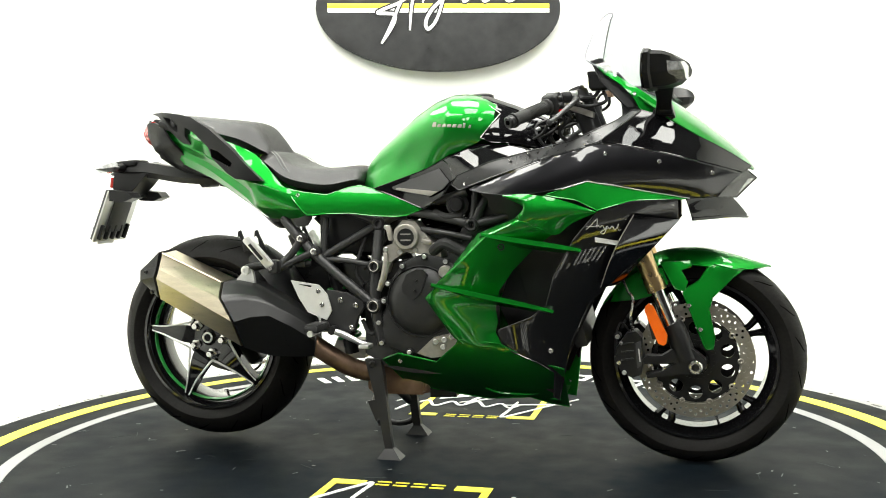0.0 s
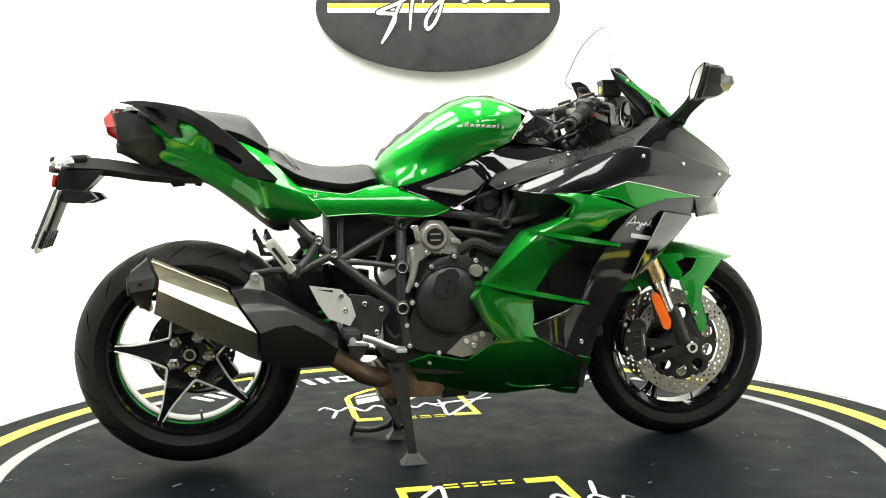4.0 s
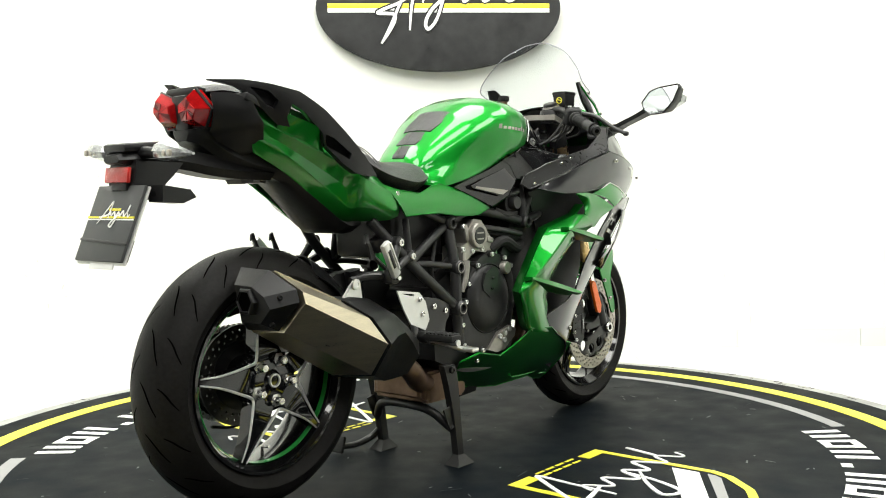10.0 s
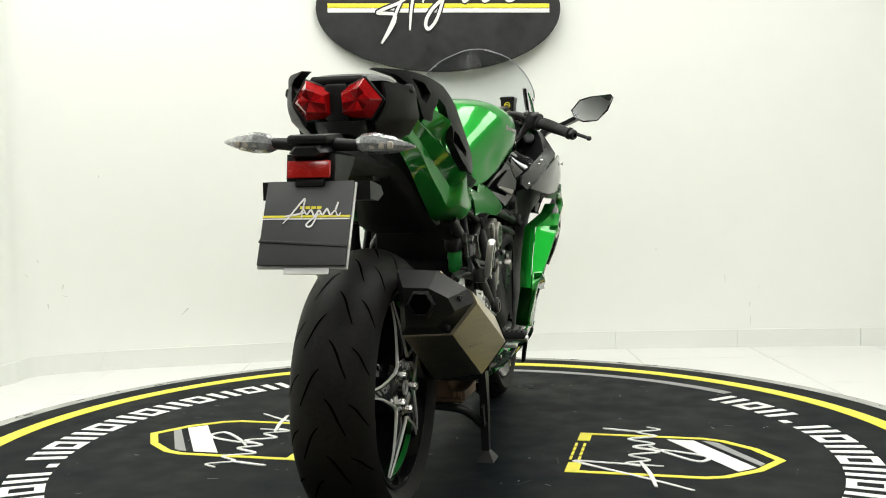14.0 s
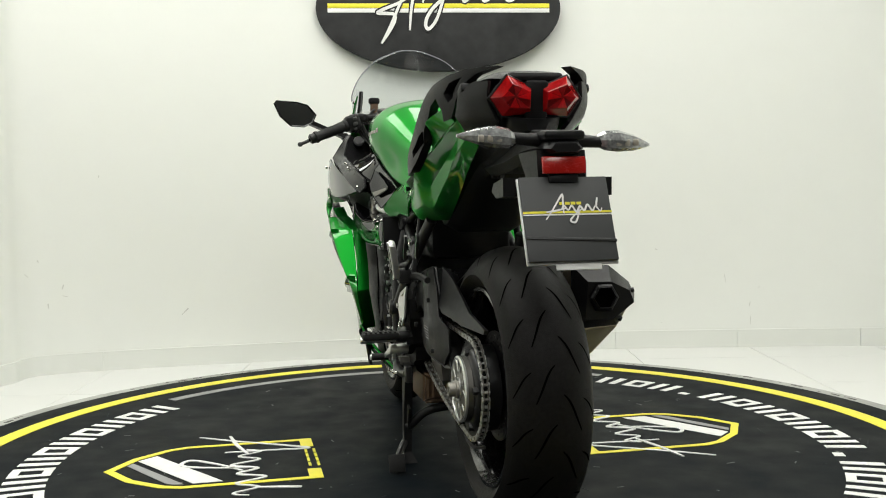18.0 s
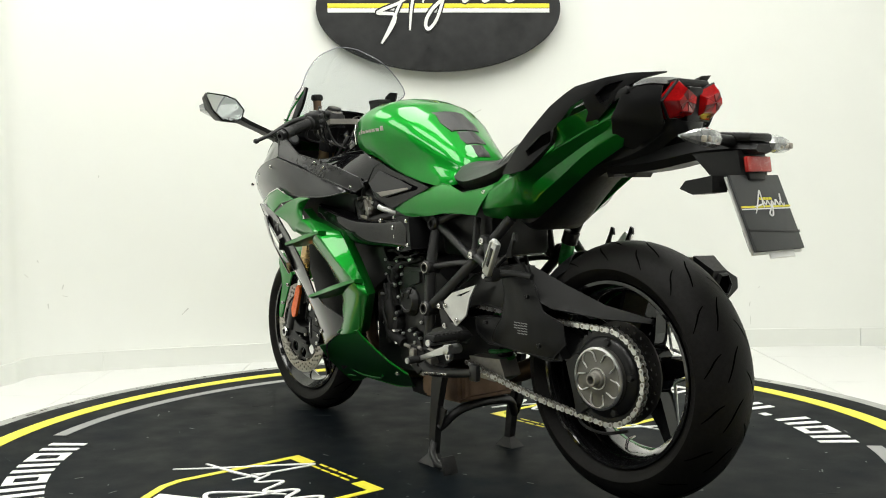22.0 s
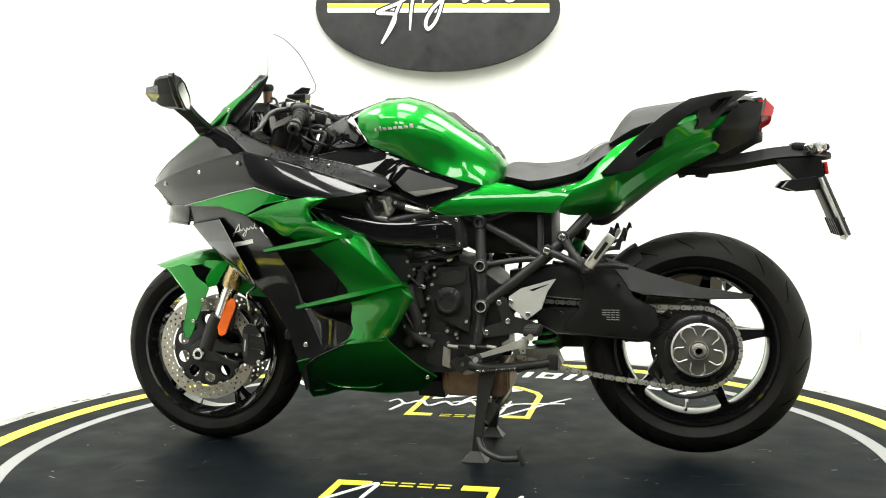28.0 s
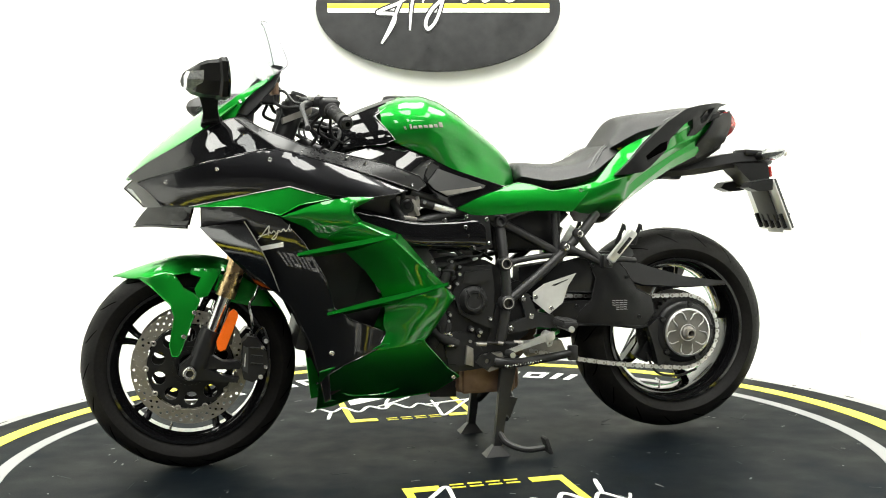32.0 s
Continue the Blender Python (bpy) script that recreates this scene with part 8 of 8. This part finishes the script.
def exhaust():
    S = [
        [(-0.886, -0.125, 0.570), (-0.882, -0.18, 0.568), (-0.884, -0.222, 0.548), (-0.877, -0.235, 0.520), (-0.868, -0.190, 0.484), (-0.868, -0.125, 0.484)],
        [(-0.845, -0.100, 0.606), (-0.838, -0.190, 0.602), (-0.812, -0.250, 0.560), (-0.815, -0.262, 0.532), (-0.833, -0.212, 0.466), (-0.833, -0.105, 0.460)],
        [(-0.832, -0.100, 0.602), (-0.825, -0.192, 0.598), (-0.800, -0.256, 0.554), (-0.803, -0.268, 0.528), (-0.822, -0.216, 0.461), (-0.822, -0.105, 0.455)],
        [(-0.635, -0.100, 0.516), (-0.628, -0.198, 0.512), (-0.602, -0.268, 0.474), (-0.555, -0.284, 0.407), (-0.555, -0.225, 0.326), (-0.575, -0.110, 0.315)],
        [(-0.625, -0.098, 0.516), (-0.618, -0.200, 0.513), (-0.592, -0.270, 0.474), (-0.545, -0.286, 0.406), (-0.545, -0.226, 0.322), (-0.565, -0.110, 0.311)],
        [(-0.53, -0.100, 0.505), (-0.522, -0.190, 0.508), (-0.478, -0.238, 0.466), (-0.452, -0.248, 0.420), (-0.47, -0.190, 0.293), (-0.48, -0.100, 0.293)],
        [(-0.35, -0.100, 0.400), (-0.345, -0.150, 0.398), (-0.335, -0.190, 0.378), (-0.335, -0.190, 0.340), (-0.35, -0.160, 0.290), (-0.35, -0.100, 0.290)],
    ]
    m = part("muffler", skin(S[2:4], 1, 5, smooth_ring=False), M_TITAN, BIKE, "faceted brushed titanium silencer", angle=42)
    cap = part("end_cap", skin(S[0:2], 1, 4, smooth_ring=False), M_PLASTIC, m, "black muffler end cap with a round outlet", angle=15)
    part("outlet", lathe([(0.0215, -0.872), (0.0245, -0.889), (0.0260, -0.892), (0.030, -0.890), (0.033, -0.886), (0.034, -0.872)], (0, -0.163, 0.534), "x", 6, closed=True), M_PLASTIC, cap, "six-sided outlet lip", smooth=False)
    # shallow near-black disc; the darkness of the bore is painted
    part("outlet_bore", lathe([(0, -0.8865), (0.0235, -0.8865), (0.0235, -0.878), (0, -0.878)], (0, -0.163, 0.534), "x", 24), M_RECESS_SHADE, cap)
    bolt(cap, (-0.853, -0.241, 0.545), (-0.3, -1, 0.2), 0.006, M_SATIN)
    bolt(cap, (-0.852, -0.212, 0.482), (-0.3, -1, -0.4), 0.006, M_SATIN)
    part("heat_shield", skin(S[4:7], 2, 4, smooth_ring=False), M_SATIN, m, "matt black muffler cover", angle=38)
    part("seam_band", tube([Vector(S[k][1]) + Vector((0, -0.001, 0.001)) for k in (2, 3)], 0.0018, 6), M_TITAN, m)
    hang = part("muffler_hanger", prism([(-0.60, 0.505), (-0.565, 0.545), (-0.55, 0.556), (-0.535, 0.545), (-0.528, 0.500)], -0.165, -0.175, [], 0.03, 0.002), M_SILVER, m, "muffler hanger bracket")
    bolt(hang, (-0.556, -0.180, 0.546), (0, -1, 0), 0.014, M_ALU)
    part("hanger_link", tube([(-0.556, -0.165, 0.546), (-0.50, -0.15, 0.56), (-0.42, -0.15, 0.56)], 0.010, 10, smooth_n=3), M_FRAME, m)
    box = skin([[(-0.215, -0.08, 0.185), (-0.215, 0.09, 0.185), (-0.215, 0.09, 0.25), (-0.215, -0.08, 0.25)], [(-0.20, -0.10, 0.172), (-0.20, 0.11, 0.172), (-0.20, 0.11, 0.262), (-0.20, -0.10, 0.262)], [(-0.03, -0.10, 0.172), (-0.03, 0.11, 0.172), (-0.03, 0.11, 0.262), (-0.03, -0.10, 0.262)], [(-0.012, -0.08, 0.185), (-0.012, 0.09, 0.185), (-0.012, 0.09, 0.25), (-0.012, -0.08, 0.25)]], 1, 3, smooth_ring=False)
    bmesh.ops.bevel(box, geom=[e for e in box.edges if e.calc_face_angle(0) > 0.5], offset=0.008, segments=2, affect="EDGES")
    part("catalyst_box", box, M_RUST, BIKE, "rust-stained exhaust collector box")
    part("link_pipe", tube([(-0.15, -0.06, 0.225), (-0.24, -0.10, 0.245), (-0.31, -0.135, 0.29), (-0.40, -0.145, 0.35)], 0.029, 16, smooth_n=5), M_RUST, BIKE, "heat-stained link pipe")


exhaust()


def drive_side():
    arm = [(-0.222, 0.132, 0.480), (-0.235, 0.132, 0.505), (-0.307, 0.136, 0.546), (-0.377, 0.136, 0.563), (-0.461, 0.132, 0.580), (-0.495, 0.130, 0.581), (-0.545, 0.130, 0.510), (-0.556, 0.130, 0.466), (-0.430, 0.138, 0.462), (-0.33, 0.138, 0.470), (-0.30, 0.136, 0.462), (-0.26, 0.134, 0.445)]
    sw = part("swingarm", panel_bm(arm, 1, [(-0.40, 0.146, 0.52)], t=0.04, step=0.02, bev=0.006, rim=0.003), M_SATIN, BIKE, "black single-sided swingarm")
    low = [(-0.30, 0.132, 0.43), (-0.345, 0.136, 0.437), (-0.43, 0.140, 0.436), (-0.565, 0.132, 0.436), (-0.597, 0.128, 0.392), (-0.62, 0.124, 0.35), (-0.583, 0.130, 0.345), (-0.471, 0.138, 0.362), (-0.359, 0.136, 0.366), (-0.31, 0.132, 0.39)]
    part("lower_beam", panel_bm(low, 1, [(-0.45, 0.150, 0.40)], t=0.04, step=0.02, bev=0.006, rim=0.003), M_SATIN, sw)
    cover = [(-0.420, 0.140, 0.552), (-0.455, 0.142, 0.574), (-0.493, 0.138, 0.582), (-0.541, 0.138, 0.525), (-0.575, 0.138, 0.468), (-0.630, 0.132, 0.440), (-0.640, 0.130, 0.392), (-0.600, 0.136, 0.352), (-0.471, 0.146, 0.362), (-0.375, 0.140, 0.372), (-0.395, 0.142, 0.410), (-0.425, 0.146, 0.440), (-0.440, 0.146, 0.506)]
    part("arm_cover", panel_bm(cover, 1, [(-0.50, 0.156, 0.47), (-0.50, 0.156, 0.41)], t=0.006, step=0.016, bev=0.003, poly=3, folds=[([(-0.470, 0.560), (-0.525, 0.478), (-0.575, 0.440)], 0.005, 0.03), ([(-0.44, 0.53), (-0.455, 0.440), (-0.40, 0.385)], 0.004, 0.025)], rim=0.0020), M_PLASTIC, sw, "matt black swingarm cover")
    part("chain_guard", panel_bm([(-0.488, 0.112, 0.584), (-0.545, 0.104, 0.562), (-0.62, 0.104, 0.535), (-0.75, 0.110, 0.497), (-0.893, 0.112, 0.476), (-0.890, 0.112, 0.466), (-0.75, 0.124, 0.466), (-0.60, 0.138, 0.478), (-0.535, 0.142, 0.500)], 1, t=0.010, step=0.02, bev=0.003), M_PLASTIC, sw, "long pointed black chain guard")
    # hugger over the front of the rear tyre
    rows = []
    for a in np.linspace(20, 60, 14):
        row = []
        for q in np.linspace(-1, 1, 13):
            r = R_REAR + 0.014 - 0.050 * abs(q) ** 2.4
            row.append((RW[0] + r * math.cos(radians(a)), 0.103 * q * (1 - 0.25 * max(0, a - 45) / 15), RW[1] + r * math.sin(radians(a))))
        rows.append(row)
    part("rear_hugger", grid_bm(rows, 0.003, (0.6, 0, 0.8)), M_PLASTIC, sw, "black curved hugger over the rear tyre")
    for bx, bz in ((-0.425, 0.545), (-0.535, 0.505), (-0.375, 0.425), (-0.575, 0.385)):
        bolt(sw, (bx, 0.160, bz), (0, 1, 0), 0.006, M_SATIN)
    lab = None
    for k in range(5):
        for q in range(4 - (k > 2)):
            lab = box_bm(0.0105, 0.001, 0.0020, pose(-0.530 + 0.0125 * q, 0.1605, 0.436 - 0.0066 * k, 0, -8, 0), 0, lab)
    part("label_bars", lab, M_GREYV, sw, "small printed label")
    part("arm_pivot", cyl((-0.20, -0.12, 0.47), (-0.20, 0.13, 0.47), 0.035), M_SATIN, sw)
    part("arm_beam", skin([[(-0.22, 0.02, 0.42), (-0.22, 0.085, 0.42), (-0.22, 0.085, 0.54), (-0.22, 0.02, 0.54)], [(-0.40, 0.05, 0.40), (-0.40, 0.085, 0.40), (-0.40, 0.085, 0.55), (-0.40, 0.05, 0.55)], [(-0.60, 0.06, 0.34), (-0.60, 0.085, 0.34), (-0.60, 0.085, 0.43), (-0.60, 0.06, 0.43)], [(-0.79, 0.07, 0.29), (-0.79, 0.088, 0.29), (-0.79, 0.088, 0.36), (-0.79, 0.07, 0.36)]], 3, 2, smooth_ring=False), M_SATIN, sw)
    # chain, sprocket and hub
    cx, cz, R = -0.748, 0.324, 0.114
    y = 0.102
    sp_out = []
    for k in range(88):
        a = 2 * math.pi * k / 88
        r = R + (0.004 if k % 2 else -0.004)
        sp_out.append((r * math.cos(a), r * math.sin(a)))
    spk = part("rear_sprocket", prism(sp_out, y - 0.003, y + 0.003, [circle(0, 0, 0.07, 24)], 0.05, 0), M_SATIN, BIKE, "dark rear chain sprocket")
    spk.location = (cx, 0, cz)
    part("sprocket_carrier", lathe([(0.03, 0.06), (0.098, 0.06), (0.098, 0.108), (0.094, 0.114), (0.085, 0.118), (0.03, 0.118)], seg=48, closed=True), M_SATIN, spk)
    hubc = part("hub_cover", lathe([(0.018, 0.116), (0.074, 0.116), (0.074, 0.130), (0.070, 0.133), (0.064, 0.133), (0.042, 0.131), (0.030, 0.135), (0.018, 0.135)], seg=56, closed=True), M_HUB, spk, "dull grey rear hub cover with bright machined ribs")
    part("hub_ring", lathe([(0.0690, 0.132), (0.0745, 0.130), (0.0752, 0.135), (0.070, 0.1375)], seg=56, closed=True), M_ALU, hubc, "bright machined ring")
    part("nut_ring", lathe([(0.0235, 0.134), (0.0265, 0.134), (0.0262, 0.1385), (0.0240, 0.1385)], seg=40, closed=True), M_ALU, hubc)
    for k in range(5):
        for d, sg in ((-0.27, -1), (0.27, 1)):
            a = 2 * math.pi * (k + 0.3) / 5 + d
            arc = [(0.040, -sg * 0.10), (0.050, -sg * 0.02), (0.060, sg * 0.02), (0.0665, sg * 0.13), (0.0700, sg * 0.26)]
            part("hub_rib", tube([(r * math.cos(a + e), 0.1345, r * math.sin(a + e)) for r, e in arc], [0.0016, 0.0020, 0.0022, 0.0022, 0.0018], 8, smooth_n=3), M_ALU, hubc)
    part("axle_nut", lathe([(0.010, 0.160), (0.0145, 0.160), (0.0165, 0.157), (0.0165, 0.145), (0.0205, 0.143), (0.0220, 0.134), (0.010, 0.134)], seg=18, closed=True), M_GUN, hubc)
    for k in range(5):
        a = 2 * math.pi * k / 5 + 0.5
        part("carrier_nut", lathe([(0, 0.124), (0.008, 0.124), (0.010, 0.121), (0.010, 0.108), (0, 0.108)], (0.087 * math.cos(a), 0, 0.087 * math.sin(a)), seg=6), M_SATIN, spk)
    part("hub_clamp", prism([(-0.625, 0.345), (-0.66, 0.372), (-0.70, 0.37), (-0.72, 0.31), (-0.71, 0.25), (-0.66, 0.22), (-0.645, 0.28)], 0.085, 0.115, [], 0.03, 0.006), M_SATIN, BIKE, "black axle clamp of the swingarm")
    fx, fz, fr = -0.235, 0.395, 0.045
    # outer path of the chain round both sprockets
    path = []
    top_r, top_f = Vector((cx + R * math.cos(radians(86)), cz + R * math.sin(radians(86)))), Vector((fx + fr * math.cos(radians(86)), fz + fr * math.sin(radians(86)) + 0.02))
    bot_r, bot_f = Vector((cx + R * math.cos(radians(-80)), cz + R * math.sin(radians(-80)))), Vector((fx + fr * math.cos(radians(-80)), fz + fr * math.sin(radians(-80)) - 0.055))
    for u in np.linspace(0, 1, 40):
        path.append(top_f.lerp(top_r, u) + Vector((0, 0.004 * math.sin(math.pi * u) * -1)))
    for a in np.linspace(86, 280, 60):
        path.append(Vector((cx + R * math.cos(radians(a)), cz + R * math.sin(radians(a)))))
    for u in np.linspace(0, 1, 40):
        path.append(bot_r.lerp(bot_f, u) + Vector((0, -0.012 * math.sin(math.pi * u))))
    ch = new("chain")
    ch.parent = BIKE
    tagged(ch, "steel roller drive chain")
    acc, pts = 0.0, [path[0]]
    for p, q in zip(path, path[1:]):
        d = (q - p).length
        while acc + d >= 0.0159:
            f = (0.0159 - acc) / d
            p = p.lerp(q, f)
            pts.append(p)
            d, acc = (q - p).length, 0.0
        acc += d

    def link_mesh(outer):
        b = None
        yy = 0.0088 if outer else 0.0062
        for sg in (1, -1):
            o = []
            for ex, ph in ((0.00795, -90), (-0.00795, 90)):
                for j in range(5):
                    a = radians(ph + 45 * j)
                    o.append((ex + 0.0068 * math.cos(a), 0.0068 * math.sin(a)))
            o = o[:5] + [(0, 0.0045)] + o[5:] + [(0, -0.0045)]
            vs = [(u, sg * yy, v) for u, v in o]
            b = join(b, thick_sheet(vs, [tuple(range(len(vs)))], 0.0022, (0, sg, 0)))
        b = cyl((0.00795, -0.009, 0), (0.00795, 0.0098, 0), 0.0036, 8, b)
        return finish(b, "link", M_ALU if outer else M_GUN)
    LM = (link_mesh(True), link_mesh(False))
    for i, (p, q) in enumerate(zip(pts, pts[1:])):
        ob = new("link", LM[i % 2])
        ob.parent = ch
        c, d = (p + q) / 2, q - p
        ob.matrix_basis = Matrix.Translation((c.x, y, c.y)) @ Matrix.Rotation(-math.atan2(d.y, d.x), 4, "Y")
    part("brake_pipe", tube([(-0.63, 0.09, 0.26), (-0.66, 0.10, 0.20), (-0.73, 0.10, 0.185), (-0.80, 0.09, 0.20)], 0.004, 8, smooth_n=6), M_GRIP, BIKE)
    # shock with a green spring
    sh = part("shock_absorber", cyl((-0.30, 0.03, 0.27), (-0.36, 0.03, 0.56), 0.022), M_SATIN, BIKE, "rear shock absorber with a green spring")
    coil = [(-0.312 - 0.036 * u + 0.034 * math.cos(u * 44), 0.05 + 0.034 * math.sin(u * 44), 0.30 + 0.18 * u) for u in np.linspace(0, 1, 120)]
    part("spring", tube(coil, 0.006, 8), M_SPRING, sh, "green coil spring")
    part("shock_linkage", prism([(-0.22, 0.31), (-0.35, 0.315), (-0.37, 0.27), (-0.33, 0.25), (-0.26, 0.255)], 0.03, 0.09, [], 0.03, 0.006), M_GUN, BIKE, "cast suspension linkage")
    rs = part("shock_reservoir", cyl((-0.385, -0.125, 0.565), (-0.405, -0.125, 0.625), 0.019, 20, bev=0.003), M_SPRING, BIKE, "green shock adjuster canister")
    part("canister_cap", cyl((-0.404, -0.125, 0.622), (-0.418, -0.125, 0.655), 0.023, 20, bev=0.003), M_SATIN, rs)
    part("canister_stay", box_bm(0.03, 0.05, 0.02, pose(-0.385, -0.14, 0.565), 0.004), M_FRAME, rs)
    # gear and brake levers
    gl = part("gear_lever", skin([[(x, 0.198, z - h), (x, 0.212, z - h), (x, 0.212, z + h), (x, 0.198, z + h)] for x, z, h in ((-0.285, 0.350, 0.010), (-0.262, 0.344, 0.011), (-0.212, 0.328, 0.008), (-0.160, 0.311, 0.0065), (-0.145, 0.305, 0.008))], 2, 2, smooth_ring=False), M_ALU, BIKE, "polished gear lever")
    part("lever_peg", cyl((-0.146, 0.200, 0.305), (-0.146, 0.248, 0.305), 0.0105, 14, bev=0.002), M_GRIP, gl)
    part("peg_tip", cyl((-0.146, 0.247, 0.305), (-0.146, 0.252, 0.305), 0.008, 14), M_ALU, gl)
    part("lever_link", tube([(-0.195, 0.192, 0.330), (-0.14, 0.190, 0.332)], 0.0045, 8), M_SATIN, gl)
    for x0, x1 in ((-0.195, -0.168), (-0.135, -0.120), (-0.085, -0.055)):
        part("link_joint", tube([(x0, 0.192, 0.330), (x1, 0.190, 0.333)], 0.0055, 8), M_GUN, gl)
    part("lever_link", tube([(-0.13, 0.190, 0.332), (-0.05, 0.186, 0.335)], 0.0042, 8), M_SATIN, gl)
    part("lever_pivot", cyl((-0.272, 0.165, 0.346), (-0.272, 0.216, 0.346), 0.014, 14, bev=0.002), M_ALU, gl)
    part("lever_lug", prism([(-0.255, 0.345), (-0.285, 0.345), (-0.278, 0.318), (-0.266, 0.316)], 0.200, 0.208, [circle(-0.272, 0.325, 0.004, 8)], 0.03, 0.001), M_ALU, gl)
    bl = part("brake_lever", tube([(-0.275, -0.195, 0.372), (-0.24, -0.20, 0.362), (-0.185, -0.205, 0.340), (-0.160, -0.205, 0.333)], [0.009, 0.010, 0.008, 0.009], 10, smooth_n=4), M_ALU, BIKE, "polished brake pedal")
    part("pedal_pad", box_bm(0.03, 0.045, 0.012, pose(-0.165, -0.225, 0.336), 0.003), M_ALU, bl)
    part("pedal_hinge", cyl((-0.278, -0.165, 0.374), (-0.278, -0.205, 0.374), 0.013, 14, bev=0.002), M_SATIN, bl)
    part("rear_master", cyl((-0.31, -0.165, 0.37), (-0.335, -0.165, 0.44), 0.010), M_ALU, BIKE, "rear brake master cylinder")


drive_side()


def stands():
    cs = part("centre_stand", tube([(-0.150, -0.146, 0.10), (-0.185, -0.08, 0.155), (-0.185, 0.08, 0.155), (-0.150, 0.146, 0.10)], 0.013, 12, smooth_n=5), M_FRAME, BIKE, "black centre stand carrying the motorcycle")
    for s in (1, -1):
        leg = skin([[(x - hw, s * y - 0.011, z), (x + hw, s * y - 0.011, z), (x + hw, s * y + 0.011, z), (x - hw, s * y + 0.011, z)] for x, y, z, hw in ((-0.170, 0.146, 0.285, 0.024), (-0.158, 0.148, 0.235, 0.022), (-0.142, 0.148, 0.14, 0.015), (-0.125, 0.146, 0.020, 0.012))], 3, 2, smooth_ring=False)
        lg = part("stand_leg", leg, M_FRAME, cs)
        ft = skin([[(-0.160, s * 0.148 - 0.026, -0.0058), (-0.085, s * 0.148 - 0.026, -0.0058), (-0.085, s * 0.148 + 0.026, -0.0058), (-0.160, s * 0.148 + 0.026, -0.0058)], [(-0.152, s * 0.148 - 0.022, 0.002), (-0.092, s * 0.148 - 0.022, 0.002), (-0.092, s * 0.148 + 0.022, 0.002), (-0.152, s * 0.148 + 0.022, 0.002)], [(-0.137, s * 0.146 - 0.01, 0.024), (-0.112, s * 0.146 - 0.01, 0.024), (-0.112, s * 0.146 + 0.01, 0.024), (-0.137, s * 0.146 + 0.01, 0.024)]], 1, 2, smooth_ring=False)
        part("stand_foot", ft, M_FRAME, cs, "flared flat stand foot")
        bolt(lg, (-0.168, s * 0.165, 0.272), (0, s, 0), 0.010, M_SATIN)
        part("stand_gusset", prism([(-0.145, 0.17), (-0.19, 0.16), (-0.165, 0.10), (-0.137, 0.12)], s * 0.145, s * 0.151, [], 0.03, 0.001), M_FRAME, cs)
    pd = part("stand_pedal", tube([(-0.132, 0.150, 0.06), (-0.150, 0.170, 0.032), (-0.20, 0.190, 0.014), (-0.255, 0.200, 0.018)], [0.010, 0.010, 0.009, 0.009], 10, smooth_n=5), M_FRAME, cs, "foot lever of the centre stand")
    part("pedal_pad", box_bm(0.012, 0.045, 0.05, pose(-0.262, 0.200, 0.026, 0, 18, 0), 0.004), M_GRIP, pd)
    ss = part("side_stand", tube([(-0.115, 0.165, 0.275), (-0.17, 0.175, 0.268), (-0.30, 0.178, 0.282), (-0.345, 0.18, 0.29)], [0.017, 0.014, 0.012, 0.012], 12, smooth_n=4), M_FRAME, BIKE, "folded black side stand")
    part("side_stand_foot", box_bm(0.03, 0.018, 0.045, pose(-0.352, 0.18, 0.29), 0.005), M_FRAME, ss)
    part("stand_mount", prism([(-0.09, 0.295), (-0.14, 0.30), (-0.15, 0.26), (-0.10, 0.245), (-0.075, 0.262)], 0.12, 0.165, [], 0.03, 0.004), M_GUN, ss)
    part("stand_spring", tube([(-0.14 - 0.11 * u, 0.19 + 0.004 * math.cos(u * 90), 0.262 + 0.004 * math.sin(u * 90) + 0.01 * u) for u in np.linspace(0, 1, 160)], 0.0016, 5), M_STEEL, ss)
    part("oil_sump", skin([[(-0.02, -0.07, 0.16), (-0.02, 0.08, 0.16), (-0.02, 0.09, 0.21), (-0.02, -0.08, 0.21)], [(0.06, -0.07, 0.165), (0.06, 0.08, 0.165), (0.06, 0.09, 0.21), (0.06, -0.08, 0.21)]], 2, 2, smooth_ring=False), M_PLASTIC, BIKE)


stands()


# ---- movement ----
def heading(t):
    return -14.886 + 6.511 * t


def motions():
    rows = [(0.2 * k, pose(0, 0, 0, 0, 0, heading(0.2 * k))) for k in range(161)]
    walk(TABLE, [(t, Matrix.Translation((0, 0, TABLE_Z)) @ m) for t, m in rows])
    walk(BIKE, [(t, m @ Matrix.Translation((0, -0.008, 0))) for t, m in rows])


motions()
